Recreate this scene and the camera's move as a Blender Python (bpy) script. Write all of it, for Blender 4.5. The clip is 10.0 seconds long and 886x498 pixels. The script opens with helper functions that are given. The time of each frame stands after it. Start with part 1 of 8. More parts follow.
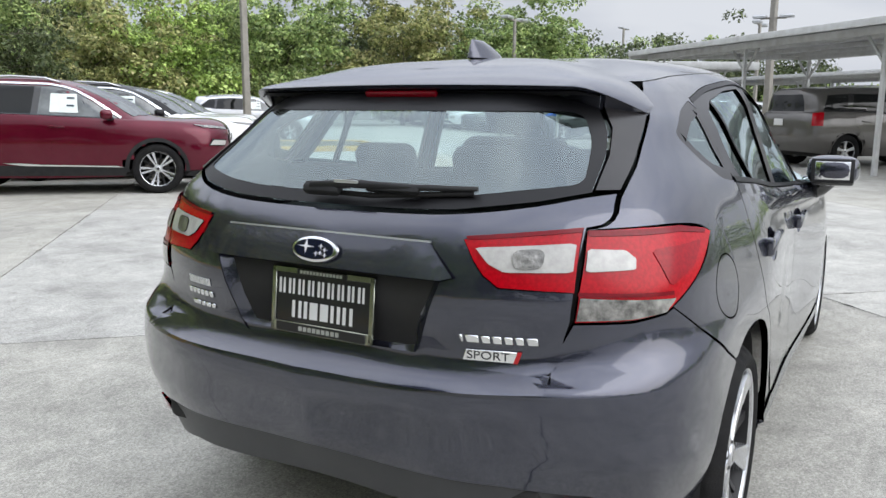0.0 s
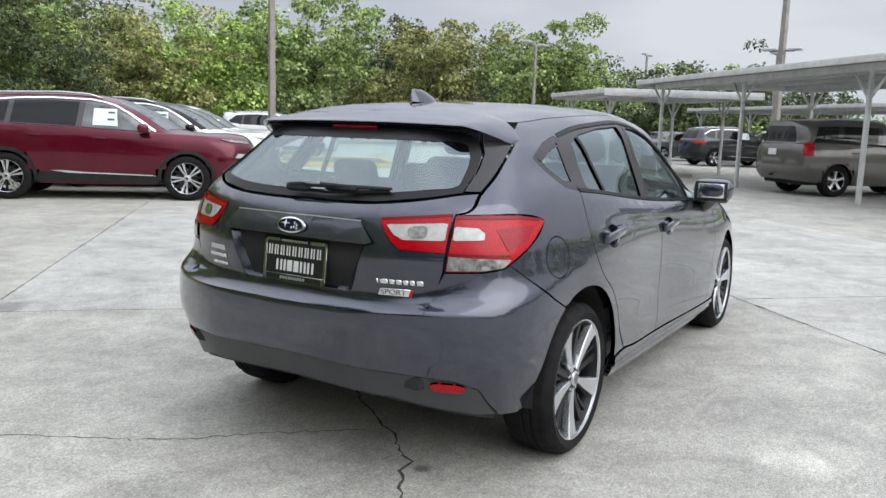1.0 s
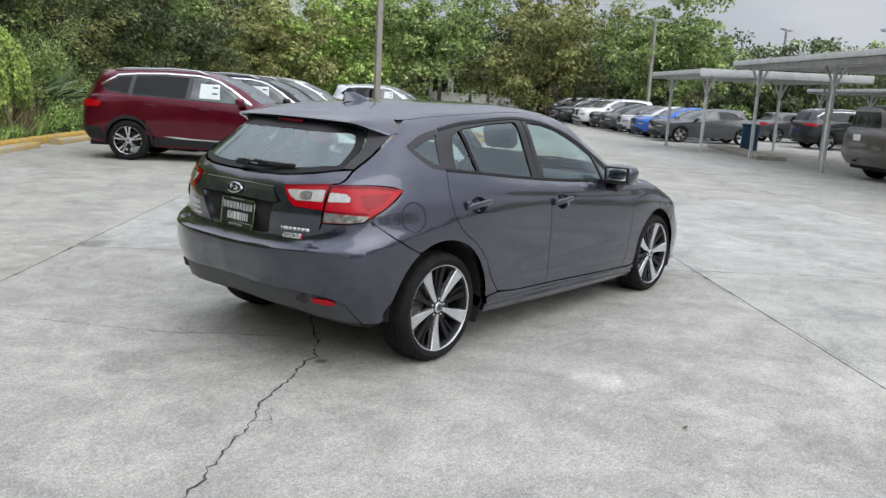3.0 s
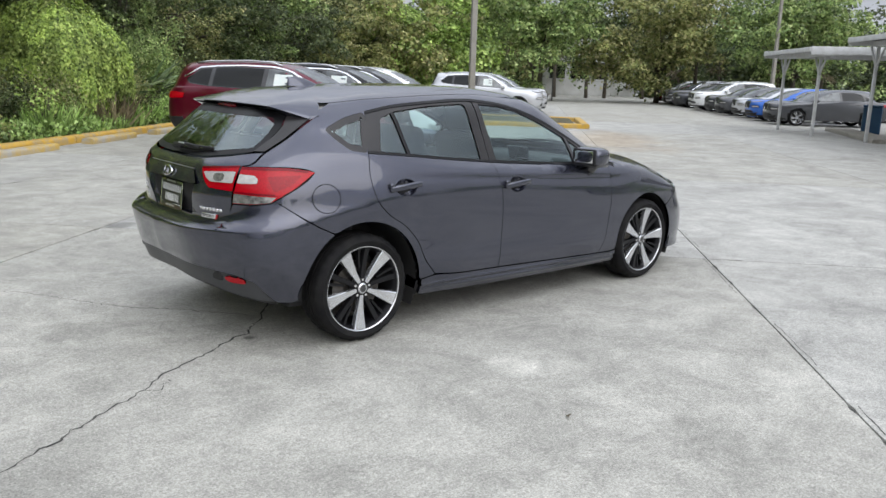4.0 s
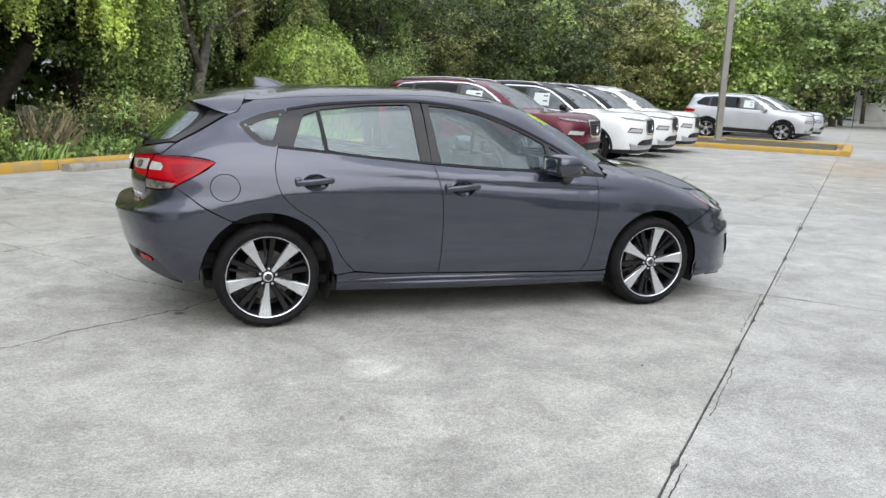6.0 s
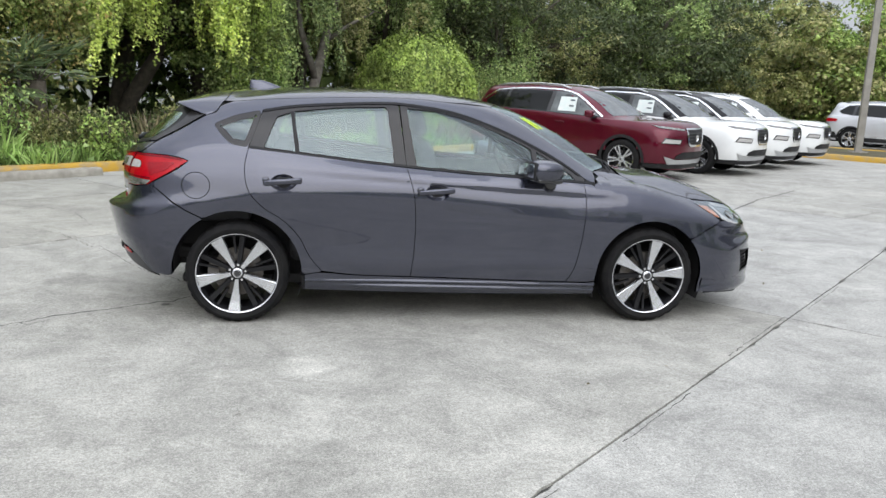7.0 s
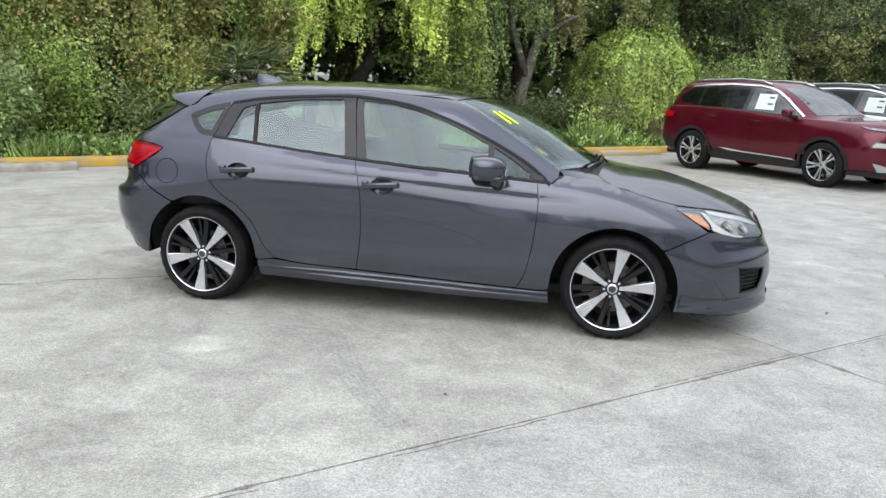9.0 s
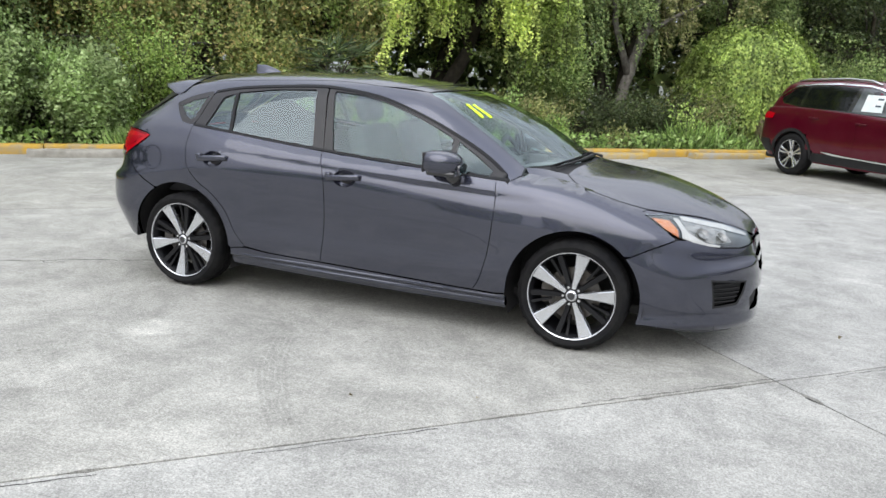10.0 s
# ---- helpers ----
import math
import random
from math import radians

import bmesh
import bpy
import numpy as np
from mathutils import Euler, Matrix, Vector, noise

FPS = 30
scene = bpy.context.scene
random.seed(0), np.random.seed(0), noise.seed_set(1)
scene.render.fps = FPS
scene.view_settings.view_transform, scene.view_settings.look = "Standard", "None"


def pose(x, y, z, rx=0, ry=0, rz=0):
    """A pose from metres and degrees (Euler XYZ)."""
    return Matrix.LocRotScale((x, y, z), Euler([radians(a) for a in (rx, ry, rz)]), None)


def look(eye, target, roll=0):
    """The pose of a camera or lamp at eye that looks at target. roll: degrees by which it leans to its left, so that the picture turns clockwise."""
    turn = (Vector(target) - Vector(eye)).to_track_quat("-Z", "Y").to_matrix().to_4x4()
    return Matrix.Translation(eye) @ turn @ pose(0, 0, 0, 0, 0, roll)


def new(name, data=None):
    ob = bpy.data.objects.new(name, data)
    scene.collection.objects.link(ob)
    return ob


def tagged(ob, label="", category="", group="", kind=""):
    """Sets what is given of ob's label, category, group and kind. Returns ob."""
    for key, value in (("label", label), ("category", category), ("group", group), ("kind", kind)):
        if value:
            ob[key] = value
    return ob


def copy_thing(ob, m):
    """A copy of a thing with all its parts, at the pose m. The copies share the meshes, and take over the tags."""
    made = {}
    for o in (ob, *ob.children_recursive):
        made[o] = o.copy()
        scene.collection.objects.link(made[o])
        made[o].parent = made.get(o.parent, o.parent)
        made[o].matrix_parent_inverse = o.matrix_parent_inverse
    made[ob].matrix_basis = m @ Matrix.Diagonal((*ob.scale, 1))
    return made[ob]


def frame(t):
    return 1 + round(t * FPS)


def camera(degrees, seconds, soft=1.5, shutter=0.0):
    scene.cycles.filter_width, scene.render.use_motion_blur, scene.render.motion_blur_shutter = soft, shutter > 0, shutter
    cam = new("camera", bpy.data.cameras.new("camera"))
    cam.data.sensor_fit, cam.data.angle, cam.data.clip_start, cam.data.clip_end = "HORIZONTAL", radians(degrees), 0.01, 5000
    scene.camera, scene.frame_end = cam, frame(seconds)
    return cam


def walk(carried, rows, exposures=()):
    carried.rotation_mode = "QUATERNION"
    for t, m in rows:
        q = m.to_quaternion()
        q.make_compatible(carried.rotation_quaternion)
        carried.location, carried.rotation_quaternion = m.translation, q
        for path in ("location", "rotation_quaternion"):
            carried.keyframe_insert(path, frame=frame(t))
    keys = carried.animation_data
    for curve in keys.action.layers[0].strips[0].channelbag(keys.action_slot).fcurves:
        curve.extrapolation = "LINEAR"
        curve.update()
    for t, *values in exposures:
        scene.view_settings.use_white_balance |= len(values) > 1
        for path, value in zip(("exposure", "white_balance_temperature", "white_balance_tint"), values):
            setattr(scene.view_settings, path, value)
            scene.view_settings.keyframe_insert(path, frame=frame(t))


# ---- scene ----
cam = camera(58.3, 10.0)
PATH = [
    (0, (-3.586, -1.179, 1.284), (-1.872, -0.212, 0.933), 0.3),
    (0.5, (-3.991, -1.575, 1.308), (-2.286, -0.582, 0.984), 1.1),
    (1, (-4.348, -2.009, 1.33), (-2.654, -0.99, 1.026), 1.8),
    (1.5, (-4.666, -2.385, 1.375), (-2.993, -1.331, 1.074), 2.4),
    (2, (-4.897, -2.705, 1.408), (-3.259, -1.602, 1.094), 2.8),
    (2.5, (-4.883, -3.173, 1.419), (-3.3, -1.999, 1.076), 2.9),
    (2.7, (-4.836, -3.404, 1.458), (-3.282, -2.196, 1.101), 2.8),
    (3.8, (-4.059, -4.31, 1.57), (-2.731, -2.884, 1.121), 2.9),
    (4, (-3.88, -4.511, 1.531), (-2.605, -3.03, 1.104), 1.8),
    (4.5, (-3.41, -4.852, 1.451), (-2.266, -3.262, 1.048), 1.2),
    (5, (-2.936, -5.179, 1.452), (-1.947, -3.487, 1.05), 1.4),
    (5.5, (-2.415, -5.421, 1.458), (-1.595, -3.641, 1.059), 1.8),
    (7, (-0.816, -5.772, 1.477), (-0.516, -3.834, 1.085), 2.4),
    (7.5, (-0.283, -5.816, 1.463), (-0.156, -3.859, 1.07), 2.2),
    (8, (0.234, -5.771, 1.461), (0.184, -3.813, 1.059), 2.2),
    (8.5, (0.737, -5.675, 1.487), (0.513, -3.73, 1.077), 2.1),
    (9, (1.263, -5.565, 1.508), (0.869, -3.65, 1.089), 2.1),
    (9.5, (1.743, -5.332, 1.509), (1.188, -3.459, 1.081), 2.4),
    (10, (2.2, -5.108, 1.506), (1.496, -3.288, 1.07), 2.7),
]
walk(cam, [(t, look(eye, target, roll)) for t, eye, target, roll in PATH], ((0, .14), (1, .10), (2, -.04), (2.6, -.12), (4, -.10), (5.5, -.06), (7, -.04), (8.5, .04), (10, .06)))

# ---- world and light ----
world = bpy.data.worlds.new("overcast_sky")
scene.world = world
world.use_nodes = True
wn, wl = world.node_tree.nodes, world.node_tree.links
wn.clear()
w_out = wn.new("ShaderNodeOutputWorld")
w_bg = wn.new("ShaderNodeBackground")
w_sky = wn.new("ShaderNodeTexSky")
w_sky.sky_type, w_sky.sun_disc = "NISHITA", False
w_sky.sun_elevation, w_sky.sun_rotation = radians(36), radians(183)
w_sky.dust_density = 4.0
w_map = wn.new("ShaderNodeTexCoord")
w_noise = wn.new("ShaderNodeTexNoise")
w_noise.inputs["Scale"].default_value, w_noise.inputs["Detail"].default_value = 2.2, 5.0
w_stretch = wn.new("ShaderNodeMapping")
w_stretch.inputs["Scale"].default_value = (1.0, 1.0, 3.2)
w_ramp = wn.new("ShaderNodeValToRGB")
w_ramp.color_ramp.elements[0].position, w_ramp.color_ramp.elements[0].color = 0.36, (7.2, 7.7, 8.9, 1)
w_ramp.color_ramp.elements[1].position, w_ramp.color_ramp.elements[1].color = 0.64, (10.1, 10.5, 11.3, 1)
w_up = wn.new("ShaderNodeSeparateXYZ")
w_rise = wn.new("ShaderNodeMapRange")
w_rise.inputs["From Min"].default_value, w_rise.inputs["From Max"].default_value = 0.22, 1.0
w_rise.inputs["To Min"].default_value, w_rise.inputs["To Max"].default_value = 0.98, 3.2
w_gain = wn.new("ShaderNodeVectorMath")
w_gain.operation = "SCALE"
w_mix = wn.new("ShaderNodeMix")
w_mix.data_type = "RGBA"
w_mix.inputs["Factor"].default_value = 0.93
wl.new(w_map.outputs["Generated"], w_stretch.inputs["Vector"])
wl.new(w_stretch.outputs["Vector"], w_noise.inputs["Vector"])
wl.new(w_noise.outputs["Fac"], w_ramp.inputs["Fac"])
wl.new(w_map.outputs["Generated"], w_up.inputs["Vector"])
wl.new(w_up.outputs["Z"], w_rise.inputs["Value"])
wl.new(w_ramp.outputs["Color"], w_gain.inputs[0])
# the cloud is brighter round the hidden sun
w_toward = wn.new("ShaderNodeVectorMath")
w_toward.operation = "DOT_PRODUCT"
w_toward.inputs[1].default_value = Vector((-1, -19, 14)).normalized()
w_glow = wn.new("ShaderNodeMath")
w_glow.operation, w_glow.inputs[1].default_value = "POWER", 5.0
w_positive = wn.new("ShaderNodeMath")
w_positive.operation, w_positive.inputs[1].default_value = "MAXIMUM", 0.0
w_sum = wn.new("ShaderNodeMath")
w_sum.operation, w_sum.inputs[1].default_value = "MULTIPLY_ADD", 1.6
wl.new(w_map.outputs["Generated"], w_toward.inputs[0])
wl.new(w_toward.outputs["Value"], w_positive.inputs[0])
wl.new(w_positive.outputs[0], w_glow.inputs[0])
wl.new(w_glow.outputs[0], w_sum.inputs[0])
wl.new(w_rise.outputs["Result"], w_sum.inputs[2])
wl.new(w_sum.outputs[0], w_gain.inputs["Scale"])
wl.new(w_sky.outputs["Color"], w_mix.inputs["A"])
wl.new(w_gain.outputs["Vector"], w_mix.inputs["B"])
wl.new(w_mix.outputs["Result"], w_bg.inputs["Color"])
w_bg.inputs["Strength"].default_value = 0.070
wl.new(w_bg.outputs["Background"], w_out.inputs["Surface"])

sun_data = bpy.data.lights.new("sun", "SUN")
sun_data.energy, sun_data.angle, sun_data.color = 1.4, radians(65), (1.0, 0.98, 0.95)
sun = new("sun", sun_data)
sun.matrix_world = look((-1, -19, 14), (0, 0, 0))

# ---- mesh tools ----
from mathutils.bvhtree import BVHTree
from mathutils.geometry import delaunay_2d_cdt
from mathutils.interpolate import poly_3d_calc

AXIS = radians(43.5)                      # the lot's long joints run at this angle to the parked hatchback
CA, SA = math.cos(AXIS), math.sin(AXIS)


def lot(u, v, z=0.0):
    """A place on the lot: u along the kerb, v towards it."""
    return Vector((u * CA - v * SA, u * SA + v * CA, z))


def thing(name, label, category, at=(0, 0, 0), turn=0.0, group="", kind=""):
    ob = new(name)
    ob.empty_display_size = 0.2
    ob.matrix_basis = pose(*at, 0, 0, turn)
    return tagged(ob, label, category, group, kind)


def part(name, bm, material, parent, label=""):
    """Links a bmesh or mesh as one object under a thing or a part."""
    if isinstance(bm, bmesh.types.BMesh):
        me = bpy.data.meshes.new(name)
        bm.to_mesh(me)
        bm.free()
    else:
        me = bm
    if material and not me.materials:
        me.materials.append(material)
    ob = new(name, me)
    if parent:
        ob.parent = parent
    if label:
        ob["label"] = label
    return ob


def smooth(me_or_bm, angle=35):
    """Smooth shading with sharp edges past the angle."""
    lim = radians(angle)
    for f in me_or_bm.faces:
        f.smooth = True
    for e in me_or_bm.edges:
        if len(e.link_faces) == 2 and e.calc_face_angle(0) > lim:
            e.smooth = False
    return me_or_bm


def bevelled(bm, width, segments=2):
    if width:
        bmesh.ops.bevel(bm, geom=bm.edges[:], offset=width, segments=segments, affect="EDGES", profile=0.5)
    return bm


def box(size, at=(0, 0, 0), turn=(0, 0, 0), bevel=0.0, segments=2):
    bm = bmesh.new()
    bmesh.ops.create_cube(bm, size=1.0, matrix=Matrix.Diagonal((*size, 1)))
    bevelled(bm, bevel, segments)
    if bevel:
        smooth(bm, 40)
    bm.transform(pose(*at, *turn))
    return bm


def join(*bms):
    """All of them in the first one."""
    first = bms[0]
    for other in bms[1:]:
        me = bpy.data.meshes.new("joined")
        other.to_mesh(me)
        other.free()
        first.from_mesh(me)
        bpy.data.meshes.remove(me)
    return first


def lathe(profile, steps=32, axis="Y", start=0.0, sweep=2 * math.pi):
    """Turns a profile of (radius, along) round the axis."""
    bm = bmesh.new()
    whole = abs(sweep - 2 * math.pi) < 1e-6
    n = steps if whole else steps + 1
    rows = []
    for i in range(n):
        a = start + sweep * i / steps
        c, s = math.cos(a), math.sin(a)
        row = []
        for r, h in profile:
            p = {"Y": (r * c, h, r * s), "Z": (r * c, r * s, h), "X": (h, r * c, r * s)}[axis]
            row.append(bm.verts.new(p))
        rows.append(row)
    for i in range(steps):
        a, b = rows[i], rows[(i + 1) % n]
        for j in range(len(profile) - 1):
            bm.faces.new((a[j], b[j], b[j + 1], a[j + 1]))
    bmesh.ops.remove_doubles(bm, verts=bm.verts[:], dist=1e-5)
    bmesh.ops.recalc_face_normals(bm, faces=bm.faces[:])
    return smooth(bm)


def tube(path, radii, sides=8, caps=True):
    """A round bar along a path; one radius or one for each point."""
    bm = bmesh.new()
    pts = [Vector(p) for p in path]
    if not hasattr(radii, "__len__"):
        radii = [radii] * len(pts)
    side = None
    rings = []
    for i, p in enumerate(pts):
        d = (pts[min(i + 1, len(pts) - 1)] - pts[max(i - 1, 0)]).normalized()
        if side is None:
            side = d.orthogonal().normalized()
        side = (side - d * side.dot(d)).normalized()
        other = d.cross(side)
        rings.append([bm.verts.new(p + radii[i] * (math.cos(a) * side + math.sin(a) * other))
                      for a in (2 * math.pi * k / sides for k in range(sides))])
    for a, b in zip(rings, rings[1:]):
        for k in range(sides):
            bm.faces.new((a[k], a[(k + 1) % sides], b[(k + 1) % sides], b[k]))
    if caps:
        bm.faces.new(rings[0][::-1])
        bm.faces.new(rings[-1])
    for f in bm.faces:
        f.smooth = len(f.verts) == 4
    return bm


def prism(outline, depth, bevel=0.0):
    """A flat shape in the x, y plane, raised from z = 0 to the depth."""
    bm = bmesh.new()
    low = [bm.verts.new((x, y, 0)) for x, y in outline]
    face = bm.faces.new(low)
    if face.normal.z < 0:
        face.normal_flip()
    top = bmesh.ops.extrude_face_region(bm, geom=[face])
    bmesh.ops.translate(bm, vec=(0, 0, depth), verts=[v for v in top["geom"] if isinstance(v, bmesh.types.BMVert)])
    bmesh.ops.recalc_face_normals(bm, faces=bm.faces[:])
    return bevelled(bm, bevel, 1)


def hermite(keys, per):
    """A smooth curve through keys (an array, the first axis is walked), per steps a span, by chord lengths."""
    k = np.asarray(keys, float)
    flat = k.reshape(len(k), -1)
    step = np.maximum(np.linalg.norm(np.diff(flat, axis=0), axis=1) / math.sqrt(flat.shape[1] / 3), 1e-4) ** 0.7
    t = np.concatenate(([0], np.cumsum(step)))
    slope = np.diff(flat, axis=0) / step[:, None]
    tan = np.empty_like(flat)
    tan[0], tan[-1] = slope[0], slope[-1]
    for i in range(1, len(k) - 1):
        a, b = step[i - 1], step[i]
        tan[i] = (slope[i - 1] * b + slope[i] * a) / (a + b)
    out = []
    for i in range(len(k) - 1):
        for j in range(per + (i == len(k) - 2)):
            s = j / per
            h = step[i]
            out.append((2 * s**3 - 3 * s**2 + 1) * flat[i] + (s**3 - 2 * s**2 + s) * h * tan[i]
                       + (-2 * s**3 + 3 * s**2) * flat[i + 1] + (s**3 - s**2) * h * tan[i + 1])
    return np.array(out).reshape((-1,) + k.shape[1:])


class Shell:
    """A car's skin: rings stacked from the sill to the roof, each from the tail's middle round the left side to the nose's middle."""

    def __init__(self, rings, per_u=14, per_k=9):
        grid = hermite([hermite(r, per_u) for r in rings], per_k)      # k, u, xyz
        grid[:, 0, 1] = 0
        grid[:, -1, 1] = 0
        grid[..., 1] = np.maximum(grid[..., 1], 0)
        self.grid = grid
        nk, nu, _ = grid.shape
        full = np.concatenate((grid, (grid * (1, -1, 1))[:, -2:0:-1]), axis=1)   # closed round the car
        nc = full.shape[1]
        du = np.roll(full, -1, 1) - np.roll(full, 1, 1)
        dk = np.empty_like(full)
        dk[1:-1], dk[0], dk[-1] = full[2:] - full[:-2], full[1] - full[0], full[-1] - full[-2]
        nor = -np.cross(du, dk)
        size = np.linalg.norm(nor, axis=2, keepdims=True)
        nor = np.where(size > 1e-9, nor / np.maximum(size, 1e-9), (0, 0, 1))
        self.full, self.nor, self.nk, self.nc = full, nor, nk, nc
        self.verts = [Vector(p) for p in full.reshape(-1, 3)]
        self.faces = [(k * nc + i, k * nc + (i + 1) % nc, (k + 1) * nc + (i + 1) % nc, (k + 1) * nc + i)
                      for k in range(nk - 1) for i in range(nc)]
        self.tree = BVHTree.FromPolygons(self.verts, self.faces)
        self.flat_nor = nor.reshape(-1, 3)

    def cast(self, o, d, reach=20.0, near=4.3):
        p, n, i, _ = self.tree.ray_cast(Vector(o), Vector(d), reach)
        if p is None:
            p, n, i, _ = self.tree.find_nearest(Vector(o) + Vector(d) * near)
        f = self.faces[i]
        w = poly_3d_calc([self.verts[j] for j in f], p)
        m = Vector(sum(wi * self.flat_nor[j] for wi, j in zip(w, f)))
        if m.length < 1e-6:
            m = n.copy()
        m.normalize()
        if m.dot(Vector(d)) > 0 and n.dot(m) < 0:
            m = -m
        return p, m

    def side(self, x, z):
        return self.cast((x, -5, z), (0, 1, 0), 5.0)

    def rear(self, y, z):
        return self.cast((-6.5, y, z), (1, 0, 0))

    def front(self, y, z):
        return self.cast((6.5, y, z), (-1, 0, 0))

    def top(self, x, y):
        return self.cast((x, y, 5.5), (0, 0, -1))

    def round_rear(self, a, z):
        """a: metres round an upright axis in the tail, from its middle to the right."""
        w = Vector((-math.cos(a), -math.sin(a), 0))
        return self.cast(Vector((-1.25, 0, z)) + 5 * w, -w, 5.0, 4.1)

    def round_front(self, a, z):
        w = Vector((math.cos(a), -math.sin(a), 0))
        return self.cast(Vector((1.25, 0, z)) + 5 * w, -w, 5.0, 4.1)

    def mesh(self, k0=0, k1=None, drop=None, shrink=0.0):
        """The stacked skin itself, from ring row k0 to k1, drawn in by shrink."""
        bm = bmesh.new()
        k1 = self.nk - 1 if k1 is None else k1
        pts = self.full - self.nor * shrink
        vs = [[bm.verts.new(pts[k, i]) for i in range(self.nc)] for k in range(k0, k1 + 1)]
        for k in range(k1 - k0):
            for i in range(self.nc):
                j = (i + 1) % self.nc
                quad = (vs[k][i], vs[k][j], vs[k + 1][j], vs[k + 1][i])
                if drop:
                    c = sum((v.co for v in quad), Vector()) / 4
                    if drop(c):
                        continue
                f = bm.faces.new(quad)
                f.smooth = True
        loose = [v for v in bm.verts if not v.link_faces]
        bmesh.ops.delete(bm, geom=loose, context="VERTS")
        return bm


def inside(pts, poly):
    """Which of the points (n, 2) lie in the polygon."""
    x, y = pts[:, 0], pts[:, 1]
    hit = np.zeros(len(pts), bool)
    for (x0, y0), (x1, y1) in zip(poly, np.roll(poly, -1, 0)):
        cross = (y0 > y) != (y1 > y)
        hit ^= cross & (x < (x1 - x0) * (y - y0) / (y1 - y0 if y1 != y0 else 1e-12) + x0)
    return hit


def near_edge(pts, poly):
    best = np.full(len(pts), 1e9)
    for a, b in zip(poly, np.roll(poly, -1, 0)):
        d = b - a
        t = np.clip(((pts - a) @ d) / max(d @ d, 1e-12), 0, 1)
        best = np.minimum(best, np.linalg.norm(pts - (a + t[:, None] * d), axis=1))
    return best


def dense(poly, step):
    out = []
    poly = np.asarray(poly, float)
    for a, b in zip(poly, np.roll(poly, -1, 0)):
        n = max(1, int(np.linalg.norm(b - a) / step))
        out += [a + (b - a) * i / n for i in range(n)]
    return np.array(out)


def rounded(poly, times=2, cut=0.25):
    """The polygon with its corners cut off, again and again."""
    p = np.asarray(poly, float)
    for _ in range(times):
        q = np.roll(p, -1, 0)
        p = np.stack((p * (1 - cut) + q * cut, p * cut + q * (1 - cut)), 1).reshape(-1, 2)
    return p


def panel(chart, outline, holes=(), res=0.03, depth=0.01, lift=0.0, mirror=False, shape=None):
    """A piece of skin: the outline (and holes) of a flat chart laid on a shell by chart(a, b) -> place, normal, with its rim turned in by
    depth. lift moves it along the normal; shape(place, normal, a, b) may move it further. Returns a mesh."""
    loops = [dense(outline, res * 0.8)] + [dense(h, res * 0.8) for h in holes]
    pts, edges = [], []
    for lp in loops:
        s = len(pts)
        pts += [tuple(p) for p in lp]
        edges += [(s + i, s + (i + 1) % len(lp)) for i in range(len(lp))]
    lo, hi = loops[0].min(0), loops[0].max(0)
    xs, ys = np.arange(lo[0] + res / 2, hi[0], res), np.arange(lo[1] + res / 2, hi[1], res * 0.87)
    g = np.array([(x + (res / 2 if j % 2 else 0), y) for j, y in enumerate(ys) for x in xs])
    if len(g):
        ok = inside(g, loops[0])
        for h in loops[1:]:
            ok &= ~inside(g, h)
        g = g[ok]
        if len(g):
            far = np.ones(len(g), bool)
            for lp in loops:
                far &= near_edge(g, lp) > res * 0.5
            pts += [tuple(p) for p in g[far]]
    vo, _, fo, _, _, _ = delaunay_2d_cdt([Vector(p) for p in pts], edges, [], 0, 1e-6)
    v2 = np.array([tuple(v) for v in vo])
    tri = np.array([f for f in fo if len(f) == 3])
    mid = v2[tri].mean(1)
    ok = inside(mid, loops[0])
    for h in loops[1:]:
        ok &= ~inside(mid, h)
    tri = tri[ok]
    place, nor = [], []
    for a, b in v2:
        p, n = chart(a, b)
        p = p + n * lift
        if shape:
            p = shape(p, n, a, b)
        place.append(p)
        nor.append(n)
    faces = []
    rim = {}
    for a, b, c in tri:
        n = (place[b] - place[a]).cross(place[c] - place[a])
        if n.dot(nor[a] + nor[b] + nor[c]) < 0:
            b, c = c, b
        faces.append((int(a), int(b), int(c)))
        for e in ((a, b), (b, c), (c, a)):
            key = (min(e), max(e))
            rim[key] = None if key in rim else (int(e[0]), int(e[1]))
    if shape:
        bent = [Vector() for _ in nor]
        for a, b, c in faces:
            n = (place[b] - place[a]).cross(place[c] - place[a])
            for i in (a, b, c):
                bent[i] += n
        nor = [b.normalized() if b.length > 1e-12 else n for b, n in zip(bent, nor)]
    verts, normals = [tuple(p) for p in place], [tuple(n) for n in nor]
    loop_n = [normals[i] for f in faces for i in f]
    if depth:
        under = {}
        for e in rim.values():
            if e:
                for i in e:
                    if i not in under:
                        under[i] = len(verts)
                        verts.append(tuple(place[i] - nor[i] * depth))
        for e in rim.values():
            if e:
                a, b = e
                faces.append((b, a, under[a], under[b]))
                n = (place[a] - place[b]).cross(nor[a])
                n = tuple(n.normalized()) if n.length > 1e-9 else (0, 0, 1)
                loop_n += [n] * 4
    if mirror:
        verts = [(x, -y, z) for x, y, z in verts]
        k, turned, order = 0, [], []
        for f in faces:
            turned.append(f[::-1])
            order += [loop_n[k + len(f) - 1 - i] for i in range(len(f))]
            k += len(f)
        faces, loop_n = turned, [(x, -y, z) for x, y, z in order]
    me = bpy.data.meshes.new("panel")
    me.from_pydata(verts, [], faces)
    me.polygons.foreach_set("use_smooth", [True] * len(faces))
    me.normals_split_custom_set(loop_n)
    return me

